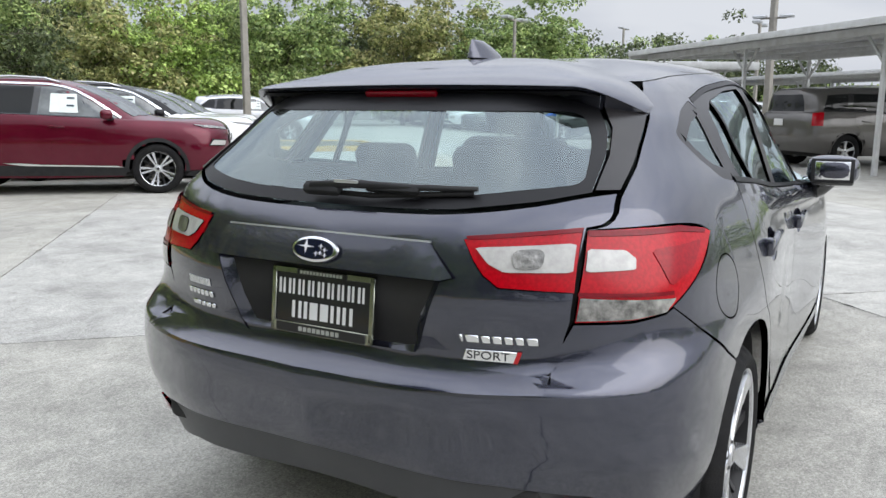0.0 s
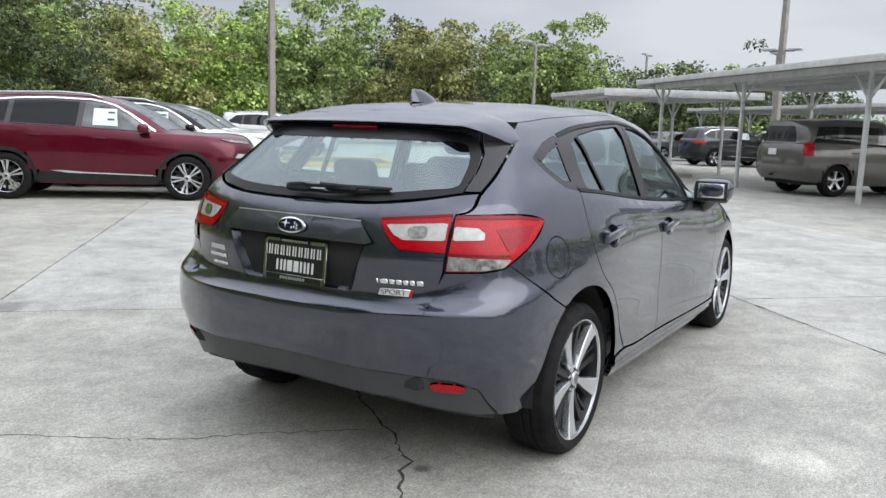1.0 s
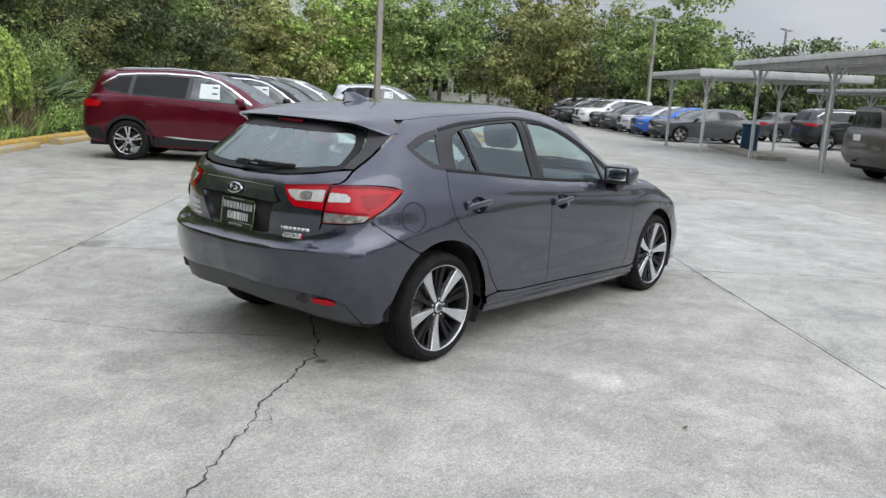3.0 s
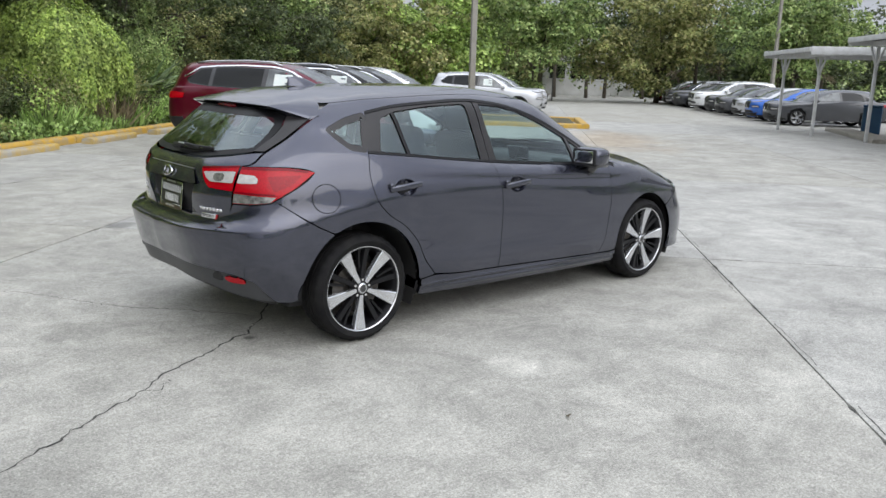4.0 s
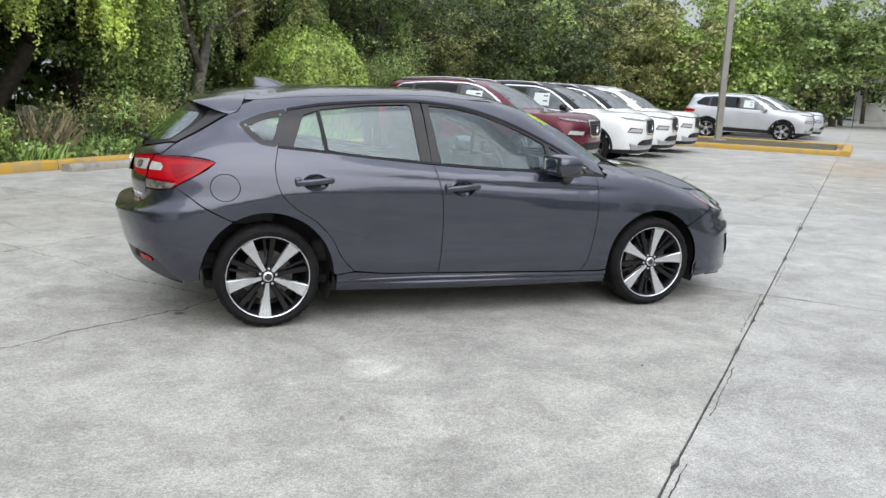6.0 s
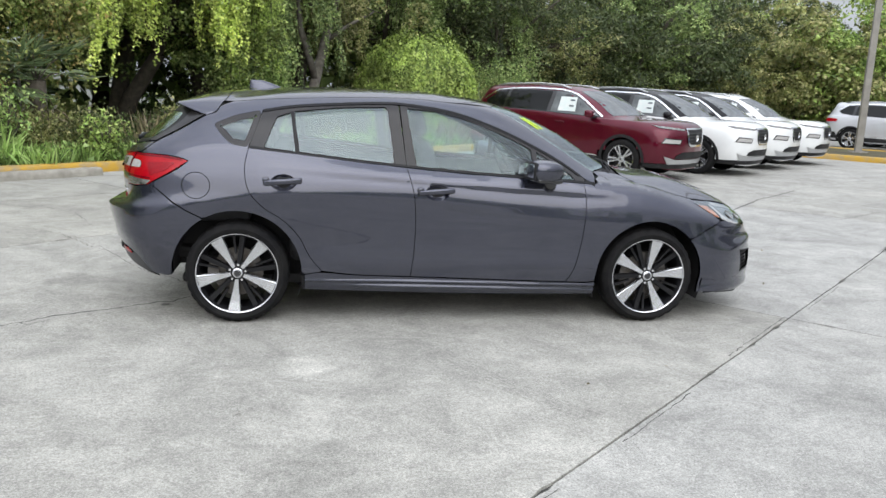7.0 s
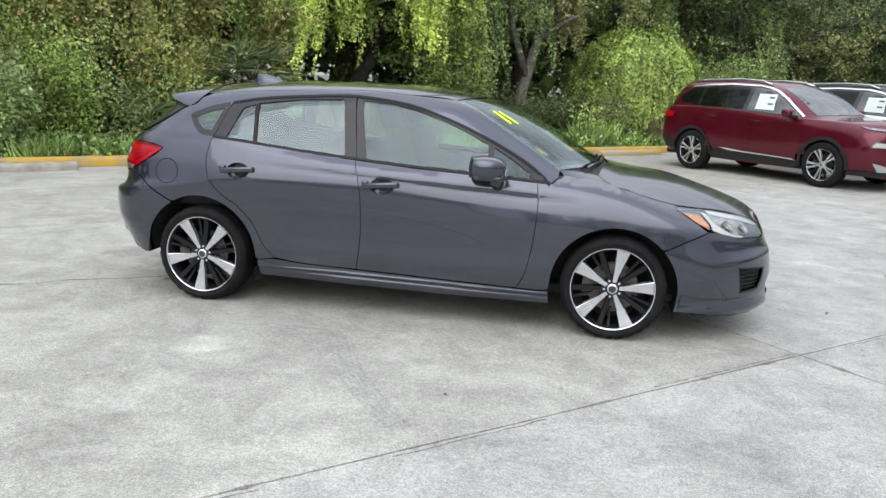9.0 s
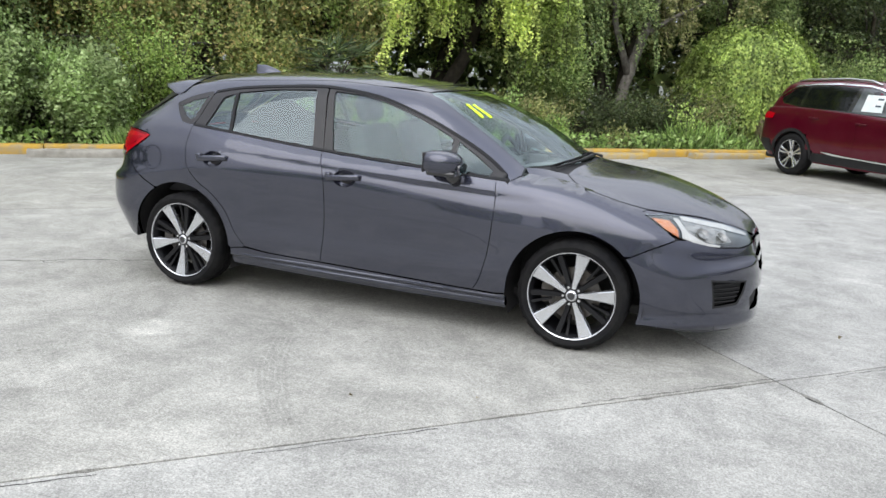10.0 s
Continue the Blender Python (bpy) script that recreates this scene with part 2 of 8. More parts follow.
# ---- materials ----
def nodes_of(name):
    m = bpy.data.materials.new(name)
    m.use_nodes = True
    return m, m.node_tree.nodes, m.node_tree.links, m.node_tree.nodes["Principled BSDF"]


def rgb(c):
    return (*c, 1.0)


def mat(name, base, rough=0.5, metal=0.0, coat=0.0, second=None, scale=6.0, detail=4.0, low=0.35, high=0.65, bump=0.0, grain=60.0,
        rough_to=None, each=0.0, coords="Object", coat_rough=0.04, specular=0.5):
    """A surface with two tones by noise, fine relief, and a change from object to object (each)."""
    m, n, l, p = nodes_of(name)
    p.inputs["Roughness"].default_value, p.inputs["Metallic"].default_value = rough, metal
    p.inputs["Coat Weight"].default_value, p.inputs["Coat Roughness"].default_value = coat, coat_rough
    p.inputs["Specular IOR Level"].default_value = specular
    p.inputs["Base Color"].default_value = rgb(base)
    where = n.new("ShaderNodeTexCoord")
    out = None
    if second:
        tex = n.new("ShaderNodeTexNoise")
        tex.inputs["Scale"].default_value, tex.inputs["Detail"].default_value = scale, detail
        tex.inputs["Roughness"].default_value = 0.62
        l.new(where.outputs[coords], tex.inputs["Vector"])
        ramp = n.new("ShaderNodeValToRGB")
        a, b = ramp.color_ramp.elements
        a.position, a.color, b.position, b.color = low, rgb(base), high, rgb(second)
        l.new(tex.outputs["Fac"], ramp.inputs["Fac"])
        out = ramp.outputs["Color"]
        if rough_to is not None:
            span = n.new("ShaderNodeMapRange")
            span.inputs["To Min"].default_value, span.inputs["To Max"].default_value = rough, rough_to
            l.new(tex.outputs["Fac"], span.inputs["Value"])
            l.new(span.outputs["Result"], p.inputs["Roughness"])
    if each:
        info = n.new("ShaderNodeObjectInfo")
        span = n.new("ShaderNodeMapRange")
        span.inputs["To Min"].default_value, span.inputs["To Max"].default_value = 1 - each, 1 + each
        hue = n.new("ShaderNodeHueSaturation")
        l.new(info.outputs["Random"], span.inputs["Value"])
        l.new(span.outputs["Result"], hue.inputs["Value"])
        if out:
            l.new(out, hue.inputs["Color"])
        else:
            hue.inputs["Color"].default_value = rgb(base)
        out = hue.outputs["Color"]
    if out:
        l.new(out, p.inputs["Base Color"])
    if bump:
        fine = n.new("ShaderNodeTexNoise")
        fine.inputs["Scale"].default_value, fine.inputs["Detail"].default_value = grain, 5.0
        l.new(where.outputs[coords], fine.inputs["Vector"])
        b = n.new("ShaderNodeBump")
        b.inputs["Strength"].default_value, b.inputs["Distance"].default_value = bump, 0.01
        l.new(fine.outputs["Fac"], b.inputs["Height"])
        l.new(b.outputs["Normal"], p.inputs["Normal"])
    return m


def paint(name, base, metal=0.0, rough=0.35, ior=1.55):
    """Car paint under clear coat, with a thin uneven film of dust."""
    m = mat(name, base, rough, metal, 1.0, tuple(min(1, c * 1.10 + 0.004) for c in base), 3.0, 5.0, 0.3, 0.75)
    m.node_tree.nodes["Principled BSDF"].inputs["Coat IOR"].default_value = ior
    m.node_tree.nodes["Principled BSDF"].inputs["Coat Roughness"].default_value = 0.035
    m.node_tree.nodes["Principled BSDF"].inputs["Specular IOR Level"].default_value = 0.08
    return m


def glass(name, tint, head_on=0.08, rough=0.0):
    """A thin pane: what is behind it, tinted, under the sky's reflection; head_on is the share mirrored when seen square."""
    m, n, l, p = nodes_of(name)
    n.remove(p)
    clear, gloss, mix, rim = (n.new("ShaderNodeBsdfTransparent"), n.new("ShaderNodeBsdfGlossy"), n.new("ShaderNodeMixShader"),
                              n.new("ShaderNodeLayerWeight"))
    clear.inputs["Color"].default_value = rgb(tint)
    gloss.inputs["Roughness"].default_value = rough
    gloss.inputs["Color"].default_value = (0.86, 0.98, 1.0, 1)
    rim.inputs["Blend"].default_value = 0.5
    steep, share = n.new("ShaderNodeMath"), n.new("ShaderNodeMath")
    steep.operation, steep.inputs[1].default_value = "POWER", 3.6
    share.operation, share.inputs[1].default_value, share.inputs[2].default_value = "MULTIPLY_ADD", 1 - head_on, head_on
    l.new(rim.outputs["Facing"], steep.inputs[0])
    l.new(steep.outputs[0], share.inputs[0])
    l.new(share.outputs[0], mix.inputs[0])
    l.new(clear.outputs[0], mix.inputs[1])
    l.new(gloss.outputs[0], mix.inputs[2])
    l.new(mix.outputs[0], n["Material Output"].inputs["Surface"])
    return m


GREY_PAINT = paint("dark_grey_metallic_paint", (0.040, 0.043, 0.064), 0.72, 0.26, 1.66)
RED_PAINT = paint("deep_red_paint", (0.092, 0.0015, 0.013), 0.45, 0.3, 1.45)
WHITE_PAINT = paint("white_paint", (0.72, 0.73, 0.72), 0.0, 0.3)
SILVER_PAINT = paint("silver_paint", (0.52, 0.53, 0.55), 0.4, 0.32)
STEEL_PAINT = paint("steel_grey_paint", (0.075, 0.078, 0.085), 0.5, 0.35)
BLUE_PAINT = paint("bright_blue_paint", (0.02, 0.11, 0.45), 0.3, 0.3)
CHARCOAL_PAINT = paint("charcoal_paint", (0.03, 0.032, 0.036), 0.3, 0.3)
PEWTER_PAINT = paint("pewter_paint", (0.115, 0.108, 0.102), 0.5, 0.38)
MAROON_PAINT = paint("maroon_paint", (0.16, 0.012, 0.018), 0.2, 0.3)
BLACK_PAINT = mat("black_paint", (0.006, 0.006, 0.007), 0.22, 0, 0, (0.009, 0.009, 0.010), 5, specular=0.3)
LAMP_HOUSING = mat("lamp_housing", (0.06, 0.06, 0.063), 0.2, 0.6, 0.6, (0.03, 0.03, 0.032), 18, bump=0.1, grain=60)
MOULDING = mat("black_moulding", (0.006, 0.006, 0.007), 0.4, specular=0.25)
BLACK_GLOSS = mat("black_gloss", (0.008, 0.008, 0.009), 0.12, 0, 1.0)
BLACK_PLASTIC = mat("black_plastic", (0.012, 0.012, 0.013), 0.55, 0, 0, (0.02, 0.02, 0.021), 9, bump=0.12, grain=500, specular=0.3)
DARK_TRIM = mat("dark_trim", (0.035, 0.036, 0.040), 0.42, 0, 0, (0.045, 0.046, 0.05), 8, bump=0.05, grain=400)
PILLAR = mat("black_pillar_film", (0.018, 0.017, 0.018), 0.28, 0, 0, (0.024, 0.022, 0.022), 8, specular=0.4)
UNDERSIDE = mat("underside", (0.010, 0.010, 0.011), 0.8, 0, 0, (0.02, 0.019, 0.018), 5)
RUBBER = mat("tyre_rubber", (0.009, 0.009, 0.010), 0.6, 0, 0, (0.018, 0.0175, 0.017), 7, bump=0.2, grain=160, rough_to=0.8, specular=0.10)
MACHINED = mat("machined_aluminium", (0.66, 0.67, 0.69), 0.26, 0.85, 0.5, (0.58, 0.59, 0.61), 12)
RIM_BLACK = mat("rim_black", (0.005, 0.005, 0.006), 0.45, 0.0, 0.0, specular=0.3)
DISC = mat("brake_disc", (0.13, 0.125, 0.12), 0.45, 0.9, 0, (0.07, 0.06, 0.05), 14)
CHROME = mat("chrome", (0.78, 0.79, 0.80), 0.09, 1.0)
SATIN = mat("satin_silver", (0.55, 0.56, 0.57), 0.32, 0.8)
RED_LENS = mat("red_lens", (0.30, 0.001, 0.006), 0.16, 0.0, 0.0, (0.41, 0.001, 0.008), 120, low=0.4, high=0.6, bump=0.06, grain=240, specular=0.35)
INNER_RED = mat("inner_red_lens", (0.21, 0.001, 0.006), 0.18, 0.0, 0.0, (0.29, 0.001, 0.007), 120, specular=0.35)
DEEP_RED = mat("deep_red_lens", (0.13, 0.001, 0.005), 0.2, 0.0, 0.0, (0.17, 0.001, 0.007), 90, specular=0.3)
CLEAR_LENS = mat("clear_lens", (0.36, 0.35, 0.335), 0.2, 0.0, 0.6, (0.46, 0.45, 0.43), 40, bump=0.04, grain=160)
LAMP_BOWL = mat("lamp_reflector", (0.34, 0.33, 0.31), 0.2, 0.5, 1.0, (0.08, 0.078, 0.074), 26, bump=0.3, grain=70)
LAMP_DARK = mat("lamp_bezel", (0.03, 0.03, 0.033), 0.15, 0.3, 1.0)
AMBER = mat("amber_lens", (0.40, 0.10, 0.015), 0.14, 0.1, 1.0, (0.55, 0.18, 0.03), 30, bump=0.2, grain=120)
HEADLAMP_GLASS = glass("headlamp_glass", (0.97, 0.98, 0.98), 0.02)
WINDOW_GLASS = glass("window_glass", (0.76, 0.90, 0.90), 0.08)
SCREEN_GLASS = glass("windscreen_glass", (0.78, 0.87, 0.84), 0.06)
REAR_GLASS = glass("green_tinted_glass", (0.74, 0.89, 0.89), 0.115)
REAR_SCREEN_GLASS = glass("rear_screen_glass", (0.80, 0.90, 0.87), 0.15)
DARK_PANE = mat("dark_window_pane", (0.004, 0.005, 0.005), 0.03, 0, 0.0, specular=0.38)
# opaque; its pale clouded colour stands in for reflected sky and cabin light
SHEEN_PANE = mat("painted_sheen_pane", (0.05, 0.058, 0.060), 0.03, 0, 0.0, (0.13, 0.145, 0.148), 2.5, specular=1.0)
SEAT_CLOTH = mat("black_seat_cloth", (0.028, 0.028, 0.030), 0.85, 0, 0, (0.045, 0.045, 0.047), 30, bump=0.3, grain=300)
CABIN = mat("cabin_plastic", (0.030, 0.031, 0.033), 0.6, 0, 0, (0.045, 0.045, 0.047), 8)
HEADLINER = mat("grey_headliner", (0.30, 0.30, 0.29), 0.9, 0, 0, (0.35, 0.35, 0.34), 12)
PLATE_BLACK = mat("plate_black", (0.006, 0.006, 0.008), 0.35, 0, 0.3)
PLATE_WHITE = mat("plate_white", (0.66, 0.66, 0.65), 0.4)
PLATE_RIM = mat("brushed_plate_rim", (0.36, 0.37, 0.32), 0.2, 0.9, 0.4, (0.26, 0.275, 0.22), 10)
SEATED_BLUE = mat("badge_blue", (0.004, 0.006, 0.022), 0.12, 0, 1.0)
NEON = mat("neon_yellow_marker", (0.62, 0.85, 0.02), 0.6)
STICKER_WHITE = mat("paper_sticker", (0.74, 0.76, 0.74), 0.7, 0, 0, (0.66, 0.74, 0.72), 9)
INK = mat("sticker_ink", (0.05, 0.07, 0.09), 0.7)

# ---- the grey hatchback: its skin ----
# keys of a ring: tail middle, tail, tail corner, rear wheel, door post, front wheel, nose corner, nose, nose middle
HATCH = Shell([
    [(-2.10, 0, .345), (-2.08, .45, .335), (-1.86, .735, .262), (-1.335, .82, .22), (-.25, .83, .175), (1.335, .82, .17), (1.91, .71, .15), (2.17, .45, .15), (2.22, 0, .15)],
    [(-2.160, 0, .47), (-2.130, .45, .475), (-1.935, .785, .47), (-1.335, .872, .36), (-.25, .868, .27), (1.335, .872, .30), (1.96, .77, .28), (2.265, .45, .26), (2.31, 0, .26)],
    [(-2.188, 0, .57), (-2.153, .45, .57), (-1.955, .792, .56), (-1.335, .885, .56), (-.25, .868, .48), (1.335, .885, .50), (1.95, .785, .46), (2.27, .45, .44), (2.315, 0, .44)],
    [(-2.208, 0, .66), (-2.172, .45, .665), (-1.955, .785, .68), (-1.335, .888, .74), (-.25, .872, .70), (1.335, .882, .66), (1.90, .775, .60), (2.24, .45, .56), (2.295, 0, .55)],
    [(-2.203, 0, .689), (-2.168, .45, .693), (-1.95, .780, .71), (-1.335, .888, .785), (-.25, .872, .755), (1.335, .876, .712), (1.88, .774, .648), (2.215, .45, .612), (2.28, 0, .602)],
    [(-2.105, 0, .698), (-2.08, .45, .70), (-1.925, .755, .76), (-1.335, .884, .82), (-.25, .872, .80), (1.335, .868, .76), (1.85, .77, .69), (2.175, .45, .664), (2.265, 0, .668)],
    [(-2.115, 0, .85), (-2.08, .45, .86), (-1.90, .745, .90), (-1.335, .866, .91), (-.25, .866, .88), (1.335, .83, .85), (1.70, .74, .78), (2.01, .45, .772), (2.14, 0, .778)],
    [(-2.085, 0, .985), (-2.05, .45, .995), (-1.86, .715, 1.02), (-1.335, .832, 1.01), (-.25, .828, .96), (1.22, .765, .92), (1.50, .64, .875), (1.67, .40, .903), (1.72, 0, .922)],
    [(-2.03, 0, 1.045), (-1.995, .45, 1.065), (-1.80, .69, 1.09), (-1.335, .795, 1.09), (-.25, .79, .99), (.85, .765, .925), (.99, .66, .975), (1.20, .38, .985), (1.26, 0, .99)],
    [(-1.89, 0, 1.18), (-1.86, .42, 1.185), (-1.66, .65, 1.185), (-1.335, .735, 1.17), (-.25, .725, 1.17), (.42, .70, 1.13), (.66, .61, 1.15), (.80, .38, 1.20), (.87, 0, 1.21)],
    [(-1.72, 0, 1.325), (-1.69, .40, 1.32), (-1.53, .60, 1.285), (-1.20, .665, 1.29), (-.25, .645, 1.355), (.08, .63, 1.325), (.30, .56, 1.345), (.43, .35, 1.365), (.48, 0, 1.375)],
    [(-1.60, 0, 1.392), (-1.57, .36, 1.383), (-1.43, .53, 1.357), (-1.12, .58, 1.382), (-.25, .56, 1.415), (.03, .545, 1.398), (.16, .48, 1.404), (.24, .30, 1.414), (.27, 0, 1.419)],
    [(-1.35, 0, 1.429), (-1.33, .26, 1.424), (-1.22, .36, 1.416), (-1.0, .40, 1.436), (-.30, .38, 1.452), (-.06, .36, 1.446), (.0, .28, 1.444), (.04, .15, 1.444), (.05, 0, 1.445)],
    [(-1.10, 0, 1.450), (-1.05, 0, 1.453), (-1.0, 0, 1.456), (-.8, 0, 1.463), (-.5, 0, 1.466), (-.3, 0, 1.464), (-.25, 0, 1.463), (-.2, 0, 1.462), (-.15, 0, 1.461)],
])

# ---- wheels ----
def wheel(owner, x, y, radius, rim_r, width, side, first, style):
    """A road wheel under the car: y is the middle of its outer face, side -1 on the right; first: the turn of the first spoke."""
    hub = new("wheel")
    hub.parent = owner
    hub.matrix_basis = pose(x, y, radius, 0, 0, 0 if side < 0 else 180)
    # tyre: shoulders with blocks, three grooves
    r, w = radius, width
    prof = [(rim_r - .012, .030), (rim_r + .004, .006), (rim_r + .018, -.003), ((rim_r + r) / 2, -.008), (r - .026, -.002), (r - .012, .010),
            (r - .002, .024), (r, .034), (r, .070), (r - .007, .072), (r - .007, .080), (r, .082), (r, w / 2 - .004), (r - .007, w / 2 - .002),
            (r - .007, w / 2 + .006), (r, w / 2 + .008), (r, w - .036), (r - .004, w - .024), (r - .03, w), (rim_r, w - .02)]
    turns = 120 if style == "blade" else 40
    bm = lathe(prof, turns)
    for vtx in bm.verts:
        rr = math.hypot(vtx.co.x, vtx.co.z)
        if r - .015 < rr < r + .001 and (vtx.co.y < .036 or vtx.co.y > w - .04):
            step = int(round(math.atan2(vtx.co.z, vtx.co.x) / (2 * math.pi) * turns)) % 4
            if step == 0 and turns == 120:
                vtx.co.x *= (rr - .006) / rr
                vtx.co.z *= (rr - .006) / rr
    part("tyre", bm, RUBBER, hub)
    # rim: lip and barrel
    rim = part("rim", lathe([(rim_r - .004, .012), (rim_r - .002, .003), (rim_r + .004, .000), (rim_r + .006, .010),
                             (rim_r + .002, .030)], 72 if turns == 120 else 32), MACHINED, hub)
    part("barrel", lathe([(rim_r - .003, .010), (rim_r - .012, .022), (rim_r - .022, .05), (rim_r - .030, w - .03), (rim_r - .005, w - .01)], 64 if turns == 120 else 24), RIM_BLACK, hub)
    disc = lathe([(.02, .075), (rim_r * .62, .075), (rim_r * .62, .098), (.02, .098)], 48)
    part("brake_disc", disc, DISC, hub)
    cal = lathe([(rim_r * .46, .055), (rim_r * .74, .055), (rim_r * .74, .11), (rim_r * .46, .11), (rim_r * .46, .055)], 8, start=radians(160), sweep=radians(42))
    part("caliper", cal, DISC, hub, "plain grey brake caliper")
    # spokes

    def spoke(a, r0, r1, w0, w1, y0, y1, deep, material, name):
        bm = bmesh.new()
        n = 5
        rows = []
        for i in range(n + 1):
            s = i / n
            rr, half, yy = r0 + (r1 - r0) * s, w0 + (w1 - w0) * s ** 1.25, y0 + (y1 - y0) * s + .006 * math.sin(math.pi * s)
            rows.append([bm.verts.new((rr, yy + deep, -half * 1.12)), bm.verts.new((rr, yy + .003, -half)), bm.verts.new((rr, yy, -half * .88)),
                         bm.verts.new((rr, yy, half * .88)), bm.verts.new((rr, yy + .003, half)), bm.verts.new((rr, yy + deep, half * 1.12))])
        for p, q in zip(rows, rows[1:]):
            for k in range(5):
                bm.faces.new((p[k], p[k + 1], q[k + 1], q[k]))
        bm.faces.new(rows[0][::-1])
        bm.faces.new(rows[-1])
        bmesh.ops.recalc_face_normals(bm, faces=bm.faces[:])
        smooth(bm, 30)
        bm.transform(Matrix.Rotation(-radians(a), 4, "Y"))
        return part(name, bm, material, hub)

    for i in range(5):
        a = first + 72 * i
        if style == "blade":
            spoke(a, .040, rim_r - .006, .012, .040, .020, .004, .030, MACHINED, "spoke")
            spoke(a + 33, .045, rim_r - .012, .013, .017, .030, .020, .030, RIM_BLACK, "dark_spoke")
            spoke(a + 46, .120, rim_r - .012, .006, .009, .034, .022, .028, RIM_BLACK, "dark_spoke")
        elif style == "twin":
            spoke(a - 8, .040, rim_r - .006, .010, .022, .024, .006, .028, MACHINED, "spoke")
            spoke(a + 11, .045, rim_r - .006, .010, .018, .026, .006, .028, MACHINED, "spoke")
            spoke(a + 36, .045, rim_r - .010, .012, .016, .034, .022, .028, RIM_BLACK, "dark_spoke")
        else:
            spoke(a, .040, rim_r - .006, .020, .036, .020, .006, .030, SATIN, "spoke")
    part("hub_cap", lathe([(.0, .012), (.024, .012), (.031, .016), (.033, .022)], 28), SATIN if style != "blade" else MACHINED, hub)
    part("hub_cone", lathe([(.033, .021), (.056, .025), (.070, .05)], 28), SATIN if style != "blade" else RIM_BLACK, hub)
    part("hub_emblem", lathe([(.0, .0105), (.020, .0105), (.022, .0125)], 20), LAMP_DARK, hub)
    for i in range(5):
        a = radians(first + 36 + 72 * i)
        nut = lathe([(.0, .022), (.008, .022), (.010, .03), (.010, .045)], 6)
        nut.transform(Matrix.Translation((.050 * math.cos(a), 0, .050 * math.sin(a))))
        me = bpy.data.meshes.new("nut")
        nut.to_mesh(me)
        nut.free()
        part("lug_nut", me, CHROME, hub)
    return hub

# ---- the grey hatchback: its parts ----
def inset(poly, d):
    """The polygon drawn in by d."""
    p = np.asarray(poly, float)
    area = np.sum(p[:, 0] * np.roll(p[:, 1], -1) - np.roll(p[:, 0], -1) * p[:, 1])
    s = 1 if area > 0 else -1
    e = np.roll(p, -1, 0) - p
    e /= np.maximum(np.linalg.norm(e, axis=1, keepdims=True), 1e-9)
    n = np.stack((-e[:, 1], e[:, 0]), 1) * s
    m = n + np.roll(n, 1, 0)
    m /= np.maximum(np.linalg.norm(m, axis=1, keepdims=True), 0.5)
    return p + m * d


def curve(keys, per=4):
    return [tuple(p) for p in hermite(keys, per)]


def both(half):
    """A half outline from the middle out and back to the middle, made whole."""
    return [(a, b) for a, b in half] + [(-a, b) for a, b in half[::-1] if abs(a) > 1e-6]


hatch = thing("hatchback", "dark grey metallic five-door hatchback parked alone on the concrete lot", "car")
S = HATCH
GAP = 0.0022


def skin(name, chart, outline, material, holes=(), parent=None, label="", res=0.03, depth=0.012, lift=0.0, twin=True, shape=None):
    """A panel on the right side, and its mirror image on the left."""
    first = part(name, panel(chart, outline, holes, res, depth, lift, False, shape), material, parent or hatch, label)
    if twin:
        part(name, panel(chart, outline, holes, max(res, 0.04), depth, lift, True, shape), material, hatch, label)
    return first


def arch(cx, a, b, start, end, n=22):
    return [(cx + a * math.cos(radians(t)), .318 + b * math.sin(radians(t))) for t in np.linspace(start, end, n)]


# lines shared by neighbours (x, z)
DRIP = curve([(-1.19, 1.313), (-1.0, 1.346), (-.72, 1.370), (-.40, 1.386), (-.29, 1.381), (0, 1.344), (.26, 1.266), (.53, 1.152), (.763, 1.030), (.925, .917)])
BELT = curve([(.925, .917), (.52, .941), (0, .969), (-.37, .997), (-.65, 1.023), (-1.0, 1.060), (-1.268, 1.085)])
DOOR_BACK = curve([(-1.268, 1.085), (-1.288, .965), (-1.26, .830), (-1.177, .736), (-1.059, .659), (-.957, .552), (-.894, .43), (-.817, .340)])
DOOR_MID = curve([(-.297, .990), (-.256, .847), (-.238, .669), (-.244, .45), (-.261, .305)])
DOOR_FRONT = curve([(.852, .9215), (.864, .80), (.860, .69), (.836, .49), (.795, .34), (.758, .281)])
HOOD_SIDE = curve([(1.0, .958), (1.1, .948), (1.2, .935), (1.3, .913), (1.38, .888), (1.5, .858), (1.66, .812)])
# the screen's edge, seen from above (x, y), and the same in (x, z)
SCREEN_EDGE = curve([(.965, .655), (.866, .622), (.66, .578), (.45, .538), (.275, .49)])
SCREEN_XZ = [(x, S.top(x, -y)[0].z) for x, y in SCREEN_EDGE]
RAIL = [(x, z) for x, _, z in S.grid[99, 28:66]]                 # the roof's edge
TAILGATE_EDGE = curve([(-1.95, 1.025), (-1.92, 1.034), (-1.845, 1.089), (-1.70, 1.168), (-1.568, 1.247), (-1.50, 1.287), (-1.455, 1.325)])

LAMP_TOP = curve([(-1.955, 1.024), (-1.76, 1.025), (-1.66, 1.011), (-1.622, .996)])
LAMP_LOW = curve([(-1.622, .996), (-1.672, .955), (-1.74, .915), (-1.852, .853)])

